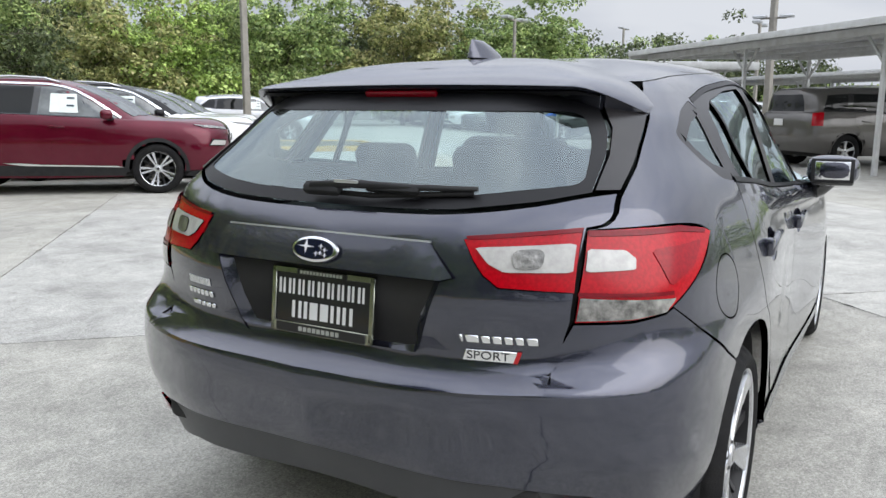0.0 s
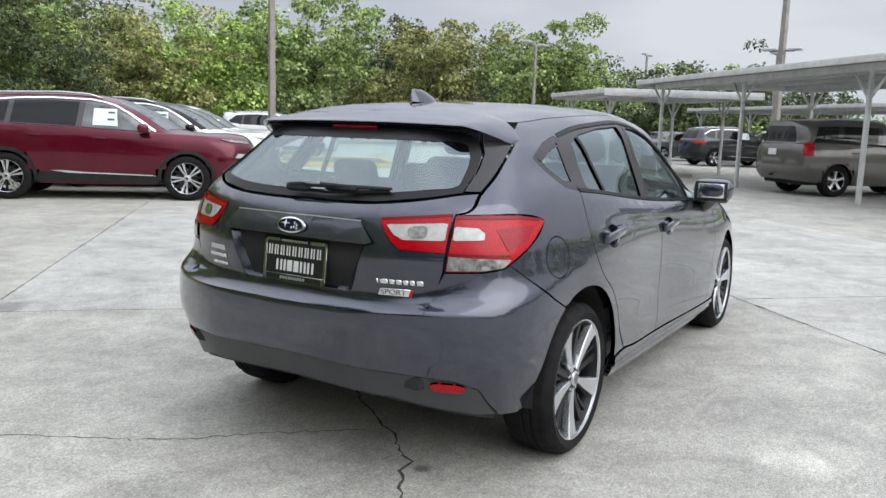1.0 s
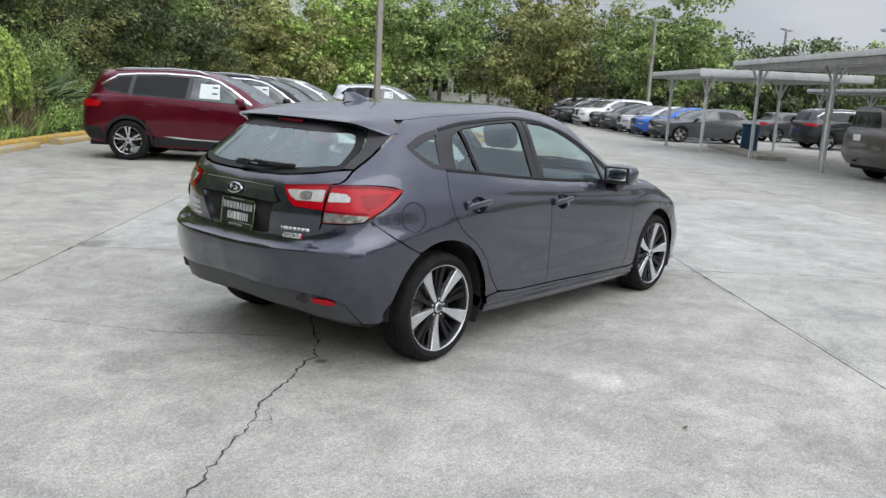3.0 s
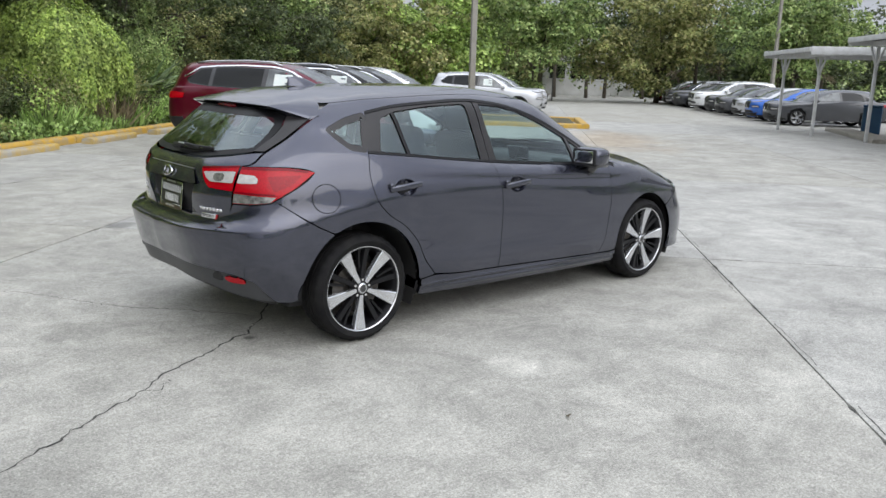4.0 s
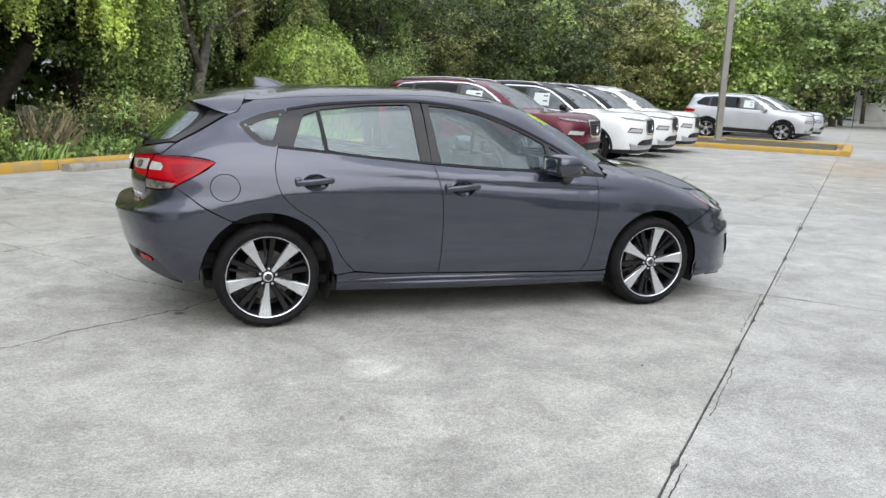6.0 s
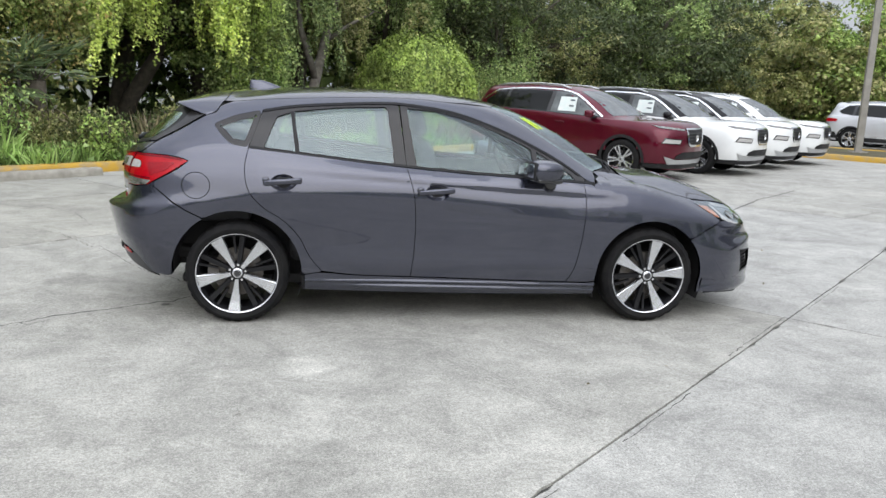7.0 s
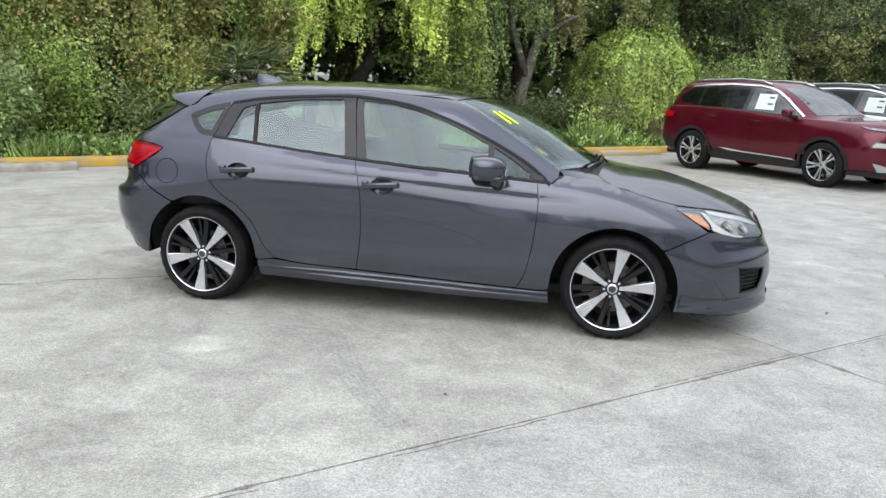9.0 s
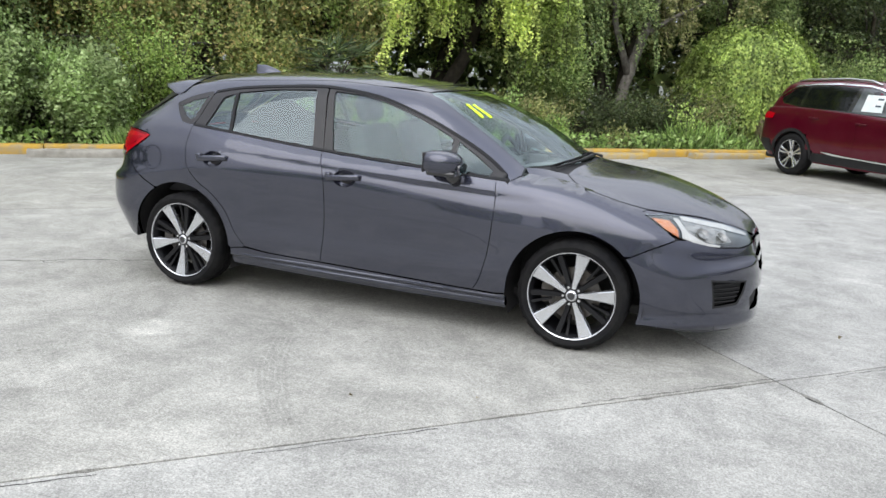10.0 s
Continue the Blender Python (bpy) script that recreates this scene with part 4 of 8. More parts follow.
# printed band; its widened top also paints the shade under the spoiler
part("rear_screen_border", panel(S.rear, inset(glass_r, .003), [rounded([(a, min(b, 1.276)) for a, b in inset(glass_r, .030)], 2, .22)], .02, .0, -.0005), MOULDING, hatch, "black printed edge of the rear screen, its top widened as spoiler shade")
side_edge = [(S.side(x, z)[0].y + .004, z) for x, z in TAILGATE_EDGE if 1.100 < z < 1.300]
TRIM = [(-.602, 1.098)] + [(side_edge[0][0], 1.098)] + side_edge + [(-.52, 1.305), (-.573, 1.232), (-.594, 1.169)]
skin("screen_side_trim", S.rear, inset(TRIM, .0015), PILLAR, depth=.01, lift=.006, res=.025)

def spoiler_edge(y):
    """The trailing edge: straight across the middle, turning forward into the flank at its ends."""
    q = min(1.0, abs(y) / .622)
    turn = max(0.0, (q - .80) / .20) ** 1.6
    return q, -1.752 + .030 * q ** 2 + .170 * turn, 1.348 - .012 * q ** 2 - .058 * turn


sp = bmesh.new()
sections = []
for i in range(49):
    y = .622 * math.sin(math.pi * (i / 48 - .5))
    q, tip_x, tip_z = spoiler_edge(y)
    root_x = -1.40 - .03 * (y / .638) ** 2 - .065 * (y / .638) ** 8
    root = S.top(root_x, y * .992)[0].z
    thick = .014 - .010 * q ** 3
    swell = 1 - q ** 6
    low_x = tip_x + .012 + .10 * (1 - q ** 6)
    low_z = 1.300 - .014 * q ** 2 - .014 * q ** 8
    sections.append([sp.verts.new(c) for c in ((root_x, y, root + .003), (root_x * .66 + tip_x * .34, y, root * .66 + tip_z * .34 + .004 + .009 * swell),
                                               (root_x * .33 + tip_x * .67, y, root * .33 + tip_z * .67 + .003 + .006 * swell), (tip_x + .012, y, tip_z + .002), (tip_x, y, tip_z - .005),
                                               (tip_x + .006, y, tip_z - thick), (tip_x + .02, y, tip_z - thick - .004), (low_x, y, low_z - .006))])
for a, b in zip(sections, sections[1:]):
    for k in range(7):
        sp.faces.new((a[k], a[k + 1], b[k + 1], b[k]))
sp.faces.new(sections[0])
sp.faces.new(sections[-1][::-1])
bmesh.ops.recalc_face_normals(sp, faces=sp.faces[:])
smooth(sp, 50)
spoiler = part("roof_spoiler", sp, GREY_PAINT, hatch)
under = bmesh.new()
rows = []
for i in range(25):
    y = -.54 + 1.08 * i / 24
    q, tip_x, tip_z = spoiler_edge(y)
    thick = .014 - .010 * q ** 3
    rows.append([under.verts.new(c) for c in ((tip_x + .018, y, tip_z - thick - .0075), (tip_x + .085, y, 1.315 - .03 * q ** 2), (tip_x + .095, y, 1.285 - .03 * q ** 2 - .01 * math.sin(y * 9) ** 2))])
for a, b in zip(rows, rows[1:]):
    for k in range(2):
        under.faces.new((a[k], a[k + 1], b[k + 1], b[k]))
part("spoiler_underside", smooth(under), BLACK_PLASTIC, spoiler)
part("brake_light", box((.014, .225, .018), (-1.733, 0, 1.3195), (0, -30, 0), .004), DEEP_RED, spoiler, "dark red high brake light")

# shark fin aerial
fin = bmesh.new()
base_z = S.top(-1.22, 0)[0].z - .004
rows = []
for i in range(9):
    s = i / 8
    zz = .056 * s
    front, back, half = -1.105 - .135 * s ** 1.6, -1.336 + .014 * s, .030 * (1 - s) ** .8 + .004
    rows.append([fin.verts.new((front + (back - front) * .5 * (1 - math.cos(a)), half * math.sin(a), base_z + zz)) for a in np.linspace(0, 2 * math.pi, 21)[:-1]])
for a, b in zip(rows, rows[1:]):
    for k in range(20):
        fin.faces.new((a[k], a[(k + 1) % 20], b[(k + 1) % 20], b[k]))
fin.faces.new(rows[-1])
bmesh.ops.recalc_face_normals(fin, faces=fin.faces[:])
part("roof_aerial", smooth(fin, 60), GREY_PAINT, hatch, "shark fin roof aerial")

# wipers
wiper = part("rear_wiper", tube([(-2.035, .07, 1.092), (-2.03, -.05, 1.102), (-2.02, -.20, 1.100), (-1.995, -.37, 1.103)], [.012, .011, .008, .006], 8), BLACK_PLASTIC, hatch)
part("wiper_motor_cover", box((.030, .11, .034), (-2.030, .04, 1.086), (0, 38, 3), .014), BLACK_PLASTIC, wiper)
part("wiper_blade_holder", box((.018, .15, .026), (-2.020, -.16, 1.096), (0, 38, 2), .012), BLACK_PLASTIC, wiper)
part("wiper_blade", tube([(-2.018, .05, 1.078), (-2.022, -.1, 1.076), (-1.995, -.36, 1.092)], .007, 6), RUBBER, wiper)
part("wiper_joint", box((.006, .07, .008), (-2.043, -.04, 1.108), (0, 0, 0), .002), SATIN, wiper)
for y0, y1 in ((-.55, .05), (-.02, .55)):
    pts = [Vector((S.top(x, y)[0].x, y, S.top(x, y)[0].z + .012)) for x, y in ((1.20 - .25 * y0 * y0, y0), (1.20, (y0 + y1) / 2), (1.21 - .1 * y1 * y1, y1))]
    w = part("front_wiper", tube(pts, [.007, .009, .013], 6), BLACK_PLASTIC, hatch)
    part("blade", tube([p + Vector((-.035, 0, .006)) for p in pts], .006, 6), RUBBER, w)

# mirrors
for sgn in (-1, 1):
    m = box((.165, .20, .115), (0, 0, 0), (0, 0, 0), .0)
    bmesh.ops.subdivide_edges(m, edges=m.edges[:], cuts=5, use_grid_fill=True)
    for vtx in m.verts:
        x, y, z = vtx.co.x / .0825, vtx.co.y / .10, vtx.co.z / .0575
        k = (abs(x) ** 3.4 + abs(y) ** 3.4 + abs(z) ** 3.4) ** (-1 / 3.4)
        k *= max(abs(x), abs(y), abs(z)) * 1.06
        vtx.co = Vector((x * k * .105, y * k * .106, z * k * .064))
        if vtx.co.x > 0:
            vtx.co.y *= 1 - .20 * (vtx.co.x / .105) ** 2
            vtx.co.z *= 1 - .32 * (vtx.co.x / .105) ** 2
    smooth(m, 80)
    m.transform(pose(.562, sgn * .934, 1.006, 0, 2, sgn * -8))
    mirror = part("wing_mirror", m, GREY_PAINT, hatch)
    part("mirror_glass", box((.006, .148, .084), (.459, sgn * .940, 1.008), (0, 2, sgn * -8), .003), CHROME, mirror)
    part("mirror_surround", box((.018, .182, .110), (.466, sgn * .940, 1.007), (0, 2, sgn * -8), .007), BLACK_PLASTIC, mirror)
    part("mirror_lower", box((.17, .185, .034), (.565, sgn * .930, .950), (0, 2, sgn * -8), .015), BLACK_GLOSS, mirror)
    part("mirror_signal", box((.008, .11, .010), (.668, sgn * .950, .994), (0, 0, sgn * -14), .003), CLEAR_LENS, mirror)
    part("mirror_foot", tube([(.605, sgn * .915, .955), (.612, sgn * .885, .92), (.615, sgn * .83, .900)], [.044, .044, .056], 12), BLACK_GLOSS, mirror)

# hidden shell, black so that the panel gaps read as shade; arches, floor
def not_wheel(c):
    return any((c.x - x) ** 2 + (c.z - .318) ** 2 < .50 ** 2 and abs(c.y) > .45 for x in (-1.335, 1.335))


part("body_shell", S.mesh(0, 63, not_wheel, .026), UNDERSIDE, hatch)
for x in (-1.335, 1.335):
    for sgn in (-1, 1):
        liner = lathe([(.397, -.845), (.400, -.50), (.05, -.49)], 36, start=radians(-24), sweep=radians(207 if x < 0 else 228))
        liner.transform(Matrix.Translation((x, 0, .318)))
        if sgn > 0:
            liner.transform(Matrix.Diagonal((1, -1, 1, 1)))
            bmesh.ops.reverse_faces(liner, faces=liner.faces[:])
        part("wheel_arch_liner", liner, UNDERSIDE, hatch)
part("floor_pan", box((3.4, 1.30, .06), (0, 0, .235), (0, 0, 0), .02), UNDERSIDE, hatch)
part("rear_tray", box((.62, 1.15, .08), (-1.78, 0, .40), (0, 8, 0), .03), UNDERSIDE, hatch)
part("exhaust", tube([(-1.3, .45, .30), (-1.6, .48, .34), (-1.80, .48, .35)], [.03, .03, .034], 14, False), SATIN, hatch)
wheel(hatch, -1.335, -.872, .3155, .2465, .215, -1, 49, "blade")
wheel(hatch, 1.335, -.872, .3155, .2465, .215, -1, 78, "blade")
wheel(hatch, -1.335, .872, .3155, .2465, .215, 1, 20, "blade")
wheel(hatch, 1.335, .872, .3155, .2465, .215, 1, 50, "blade")

# cabin
def seat(x, y, wide, name, back=-17, rise=.30, height=.66, head=True):
    s = part(name, box((.50, wide, .16), (x, y, rise + .14), (0, -6, 0), .05, 3), SEAT_CLOTH, hatch)
    part("seat_back", box((.13, wide, height), (x - .27, y, rise + .20 + height / 2), (0, back, 0), .05, 3), SEAT_CLOTH, s)
    if head:
        part("head_restraint", box((.10, .26, .17), (x - .375, y, rise + height + .29), (0, back, 0), .045, 3), SEAT_CLOTH, s)
        for d in (-.06, .06):
            part("restraint_post", tube([(x - .36, y + d, rise + height + .16), (x - .375, y + d, rise + height + .25)], .007, 6), CHROME, s)
    return s


seat(.18, -.37, .52, "front_seat")
seat(.18, .37, .52, "front_seat")
bench = seat(-.78, 0, 1.26, "rear_bench", -22, .30, .58, False)
for y in (-.40, 0, .40):
    part("head_restraint", box((.09, .24, .14), (-1.20, y, 1.09), (0, -20, 0), .04, 3), SEAT_CLOTH, bench)
dash = box((.42, 1.36, .26), (.98, 0, .80), (0, 0, 0), .09, 4)
part("dashboard", dash, CABIN, hatch)
part("dash_screen", box((.02, .22, .13), (.78, 0, .93), (0, -14, 0), .01), BLACK_GLOSS, hatch)
rim_pts = [(0, .185 * math.cos(a), .185 * math.sin(a)) for a in np.linspace(0, 2 * math.pi, 29)]
st = tube(rim_pts, .016, 8, False)
st.transform(pose(.60, .37, .90, 0, -24, 0))
steer = part("steering_wheel", st, CABIN, hatch)
part("steering_boss", box((.05, .30, .09), (.615, .37, .895), (0, -24, 0), .03), CABIN, steer)
part("inner_mirror", box((.03, .22, .06), (.44, 0, 1.30), (0, 0, 0), .012), CABIN, hatch)
part("headlining", S.mesh(95, None, None, .030), HEADLINER, hatch)
for y in (-1, 1):
    part("door_lining", box((1.62, .05, .42), (-.06, y * .775, .72), (0, 0, 0), .02), CABIN, hatch)
    part("rear_lining", box((.50, .10, .35), (-1.52, y * .62, .78), (0, 0, 0), .03), CABIN, hatch)
part("parcel_shelf", box((.62, 1.14, .03), (-1.58, 0, .95), (0, 3, 0), .01), CABIN, hatch)
part("lower_trim_floor", box((1.74, 1.4, .05), (-.04, 0, .33), (0, 0, 0), .02), CABIN, hatch)

# badges and plate
def on_tail(y, z, lift=.0):
    p, n = S.rear(y, z)
    return Matrix.Translation(p + n * lift) @ n.to_track_quat("Z", "Y").to_matrix().to_4x4()


def tail_bars(name, y0, z0, widths, height, depth, material, lift, slant=0.0):
    """A word as plain upright bars from y0 to the right."""
    y = y0
    for w in widths:
        if w > 0:
            m = on_tail(y - w / 2, z0, lift)
            b = box((w, height, depth), (0, 0, depth / 2), (0, 0, 0), min(.0012, w / 5), 1)
            for vtx in b.verts:
                vtx.co.x += slant * vtx.co.y
            b.transform(m)
            part(name, b, material, tailgate)
        y -= abs(w)


em = on_tail(0, .945, .019)
emb = lathe([(0, .004), (.060, .004), (.066, .002), (.068, -.004)], 40, axis="Z")
emb.transform(em @ Matrix.Diagonal((1, .46, 1, 1)))
emblem = part("oval_emblem", emb, CHROME, tailgate, "oval blue and chrome emblem")
e2 = lathe([(0, .0055), (.058, .0055), (.059, .004)], 40, axis="Z")
e2.transform(em @ Matrix.Diagonal((1, .42, 1, 1)))
part("emblem_field", e2, SEATED_BLUE, emblem)
for dx, dy, s in ((-.022, .004, .026), (.010, -.008, .009), (.022, .006, .010), (.022, -.006, .009), (.034, .000, .010), (.036, -.010, .009)):
    pts = []
    for k in range(8):
        rr_ = s if k % 2 == 0 else s * .2
        a = math.pi / 4 * k
        pts.append((dx + rr_ * math.cos(a), dy * 1.3 + rr_ * .62 * math.sin(a)))
    st_ = prism(pts, .002)
    st_.transform(em @ Matrix.Translation((0, 0, .0055)))
    # white colour stands in for the bright reflection of the chrome marks
    part("emblem_mark", st_, PLATE_WHITE, emblem)
tail_bars("model_badge", -.378, .783, [.007, -.006, .030, -.005, .019, -.005, .020, -.005, .018, -.005, .018, -.005, .024], .017, .004, CHROME, .0, -.3)
sportm = on_tail(-.445, .745, .0)
sb = box((.120, .026, .004), (0, 0, .002), (0, 0, 0), .001, 1)
for vtx in sb.verts:
    vtx.co.x += .35 * vtx.co.y
sb.transform(sportm)
sport = part("trim_badge", sb, CHROME, tailgate, "silver and red SPORT badge")
rb = box((.010, .026, .0046), (.060, 0, .0023))
for vtx in rb.verts:
    vtx.co.x += .35 * vtx.co.y
rb.transform(sportm)
part("badge_stripe", rb, mat("badge_red", (.45, .01, .015), .3), sport)


def lettering(text, size, m, material, parent, name, extrude=.0012, stretch=1.0):
    cu = bpy.data.curves.new(name, "FONT")
    cu.body, cu.size, cu.extrude, cu.align_x, cu.align_y = text, size, extrude, "CENTER", "CENTER"
    tmp = bpy.data.objects.new(name, cu)
    me = bpy.data.meshes.new_from_object(tmp)
    bpy.data.objects.remove(tmp)
    bpy.data.curves.remove(cu)
    me.transform(m @ Matrix.Diagonal((stretch, 1, 1, 1)))
    return part(name, me, material, parent)


lettering("SPORT", .026, sportm @ Matrix.Translation((-.006, 0, .0045)), PLATE_BLACK, sport, "badge_lettering", .0008, 1.25)
tail_bars("dealer_badge", .470, .823, [.010, -.003] * 8, .020, .0012, PLATE_WHITE, .001)
tail_bars("maker_badge", .480, .790, [.016, -.004] * 6, .016, .004, CHROME, .0, -.2)
tail_bars("drive_badge", .465, .757, [.036, -.004, .018, -.003, .022, -.003, .016], .012, .004, CHROME, .0, -.2)

plate = new("number_plate")
plate.parent = hatch
plate.matrix_basis = Matrix.Translation((-2.092, .0, .811)) @ pose(0, 0, 0, 90, 0, -90) @ pose(0, 0, 0, -6, 0, 0)
plate["label"] = "black dealer plate in a shiny frame"
part("plate_face", box((.295, .150, .003), (0, 0, 0), (0, 0, 0), .001, 1), PLATE_BLACK, plate)
fr_ = bmesh.new()
for sx, sy, cx, cy in ((.310, .028, 0, -.068), (.310, .016, 0, .074), (.014, .164, -.148, 0), (.014, .164, .148, 0)):
    fr_ = join(fr_, box((sx, sy, .007), (cx, cy, .004), (0, 0, 0), .002, 1)) if len(fr_.verts) else box((sx, sy, .007), (cx, cy, .004), (0, 0, 0), .002, 1)
part("plate_frame", fr_, PLATE_RIM, plate)
part("frame_band", box((.270, .022, .002), (0, -.068, .0085), (0, 0, 0), .0005, 1), PLATE_BLACK, plate)
part("frame_band", box((.150, .015, .002), (0, .073, .0085), (0, 0, 0), .0005, 1), PLATE_BLACK, plate)


def plate_bars(y, height, widths, material, z=.002):
    total = sum(abs(w) for w in widths)
    x = -total / 2
    for w in widths:
        if w > 0:
            part("plate_bar", box((w, height, .0012), (x + w / 2, y, z), (0, 0, 0)), material, plate)
        x += abs(w)


plate_bars(.034, .038, [.007, -.006, .006, -.011] * 9, PLATE_WHITE)
plate_bars(-.022, .042, [.009, -.011, .009, -.008, .010, -.008, .024, -.008, .024, -.008, .009, -.010, .009, -.008, .009, -.011, .009], PLATE_WHITE)
plate_bars(-.068, .011, [.010, -.004] * 9, SATIN, .010)
plate_bars(.073, .008, [.007, -.003] * 13, SATIN, .010)

# the marker's strokes on the windscreen
for x0, y0, x1, y1 in ((.505, -.43, .625, -.47), (.535, -.395, .665, -.425)):
    stroke = [(x0, y0 - .013), (x1, y1 - .013), (x1 + .008, y1), (x1, y1 + .013), (x0, y0 + .013), (x0 - .006, y0)]
    part("windscreen_mark", panel(S.top, stroke, (), .02, .0, -.0035), NEON, hatch, "neon yellow marker stroke")

# ---- the other cars ----
SUV_RINGS = [
    [(-2.18, 0, .34), (-2.16, .5, .34), (-1.99, .80, .32), (-1.35, .86, .28), (0, .85, .25), (1.35, .86, .26), (2.02, .80, .25), (2.23, .5, .22), (2.28, 0, .22)],
    [(-2.29, 0, .52), (-2.27, .5, .52), (-2.10, .86, .52), (-1.35, .905, .50), (0, .89, .42), (1.35, .905, .46), (2.07, .85, .44), (2.31, .5, .42), (2.37, 0, .42)],
    [(-2.31, 0, .75), (-2.29, .5, .75), (-2.12, .865, .77), (-1.35, .92, .80), (0, .90, .75), (1.35, .92, .76), (2.09, .86, .74), (2.34, .5, .72), (2.39, 0, .72)],
    [(-2.29, 0, 1.0), (-2.27, .5, 1.0), (-2.10, .845, 1.02), (-1.35, .90, 1.02), (0, .89, 1.0), (1.35, .89, .97), (2.03, .82, .95), (2.29, .5, .965), (2.35, 0, .97)],
    [(-2.26, 0, 1.10), (-2.24, .5, 1.10), (-2.06, .82, 1.12), (-1.35, .875, 1.14), (0, .87, 1.10), (1.3, .84, 1.06), (1.88, .75, 1.045), (2.16, .45, 1.065), (2.22, 0, 1.07)],
    [(-2.21, 0, 1.16), (-2.19, .5, 1.165), (-2.01, .785, 1.18), (-1.35, .845, 1.19), (0, .84, 1.14), (.95, .79, 1.08), (1.05, .72, 1.10), (1.22, .42, 1.13), (1.28, 0, 1.135)],
    [(-2.11, 0, 1.38), (-2.09, .47, 1.38), (-1.92, .71, 1.39), (-1.35, .775, 1.40), (-.1, .765, 1.38), (.50, .73, 1.36), (.66, .64, 1.37), (.80, .40, 1.38), (.86, 0, 1.385)],
    [(-1.99, 0, 1.565), (-1.97, .43, 1.565), (-1.80, .64, 1.56), (-1.2, .695, 1.57), (-.2, .69, 1.585), (.08, .66, 1.56), (.22, .58, 1.56), (.36, .36, 1.565), (.42, 0, 1.57)],
    [(-1.93, 0, 1.635), (-1.89, .38, 1.63), (-1.69, .55, 1.625), (-1.2, .595, 1.645), (-.3, .59, 1.655), (-.05, .56, 1.64), (.05, .48, 1.63), (.15, .30, 1.63), (.2, 0, 1.635)],
    [(-1.5, 0, 1.66), (-1.45, .25, 1.66), (-1.35, .34, 1.655), (-1.1, .38, 1.665), (-.4, .38, 1.68), (-.2, .36, 1.675), (-.12, .3, 1.67), (-.05, .15, 1.67), (-.02, 0, 1.672)],
    [(-1.2, 0, 1.67), (-1.15, 0, 1.672), (-1.1, 0, 1.674), (-.9, 0, 1.68), (-.5, 0, 1.685), (-.35, 0, 1.685), (-.3, 0, 1.685), (-.25, 0, 1.685), (-.22, 0, 1.685)],
]


def bent(rings, f):
    return [[f(i, *p) for p in r] for i, r in enumerate(rings)]


def boxy(i, x, y, z):
    """The older off-roader: upright tail, level roof, higher."""
    if i > 4 and x < -1.0:
        x = x - (.0, .06, .14, .16, .10, .02)[i - 5]
    return (x * 1.06, y * (1.03 if i < 6 else 1.10), z * 1.06)


def low(i, x, y, z):
    """A saloon: lower, with a sloping tail and a boot."""
    z = z * .865
    if i >= 5 and x < -.9:
        x = x + (.42, .52, .45, .42, .35, .2)[i - 5] * min(1, (-.9 - x) / .8)
    return (x * .985, y * .97, z)


SUV = Shell(SUV_RINGS, 8, 5)
OLD = Shell(bent(SUV_RINGS, boxy), 8, 5)
SALOON = Shell(bent(SUV_RINGS, low), 8, 5)


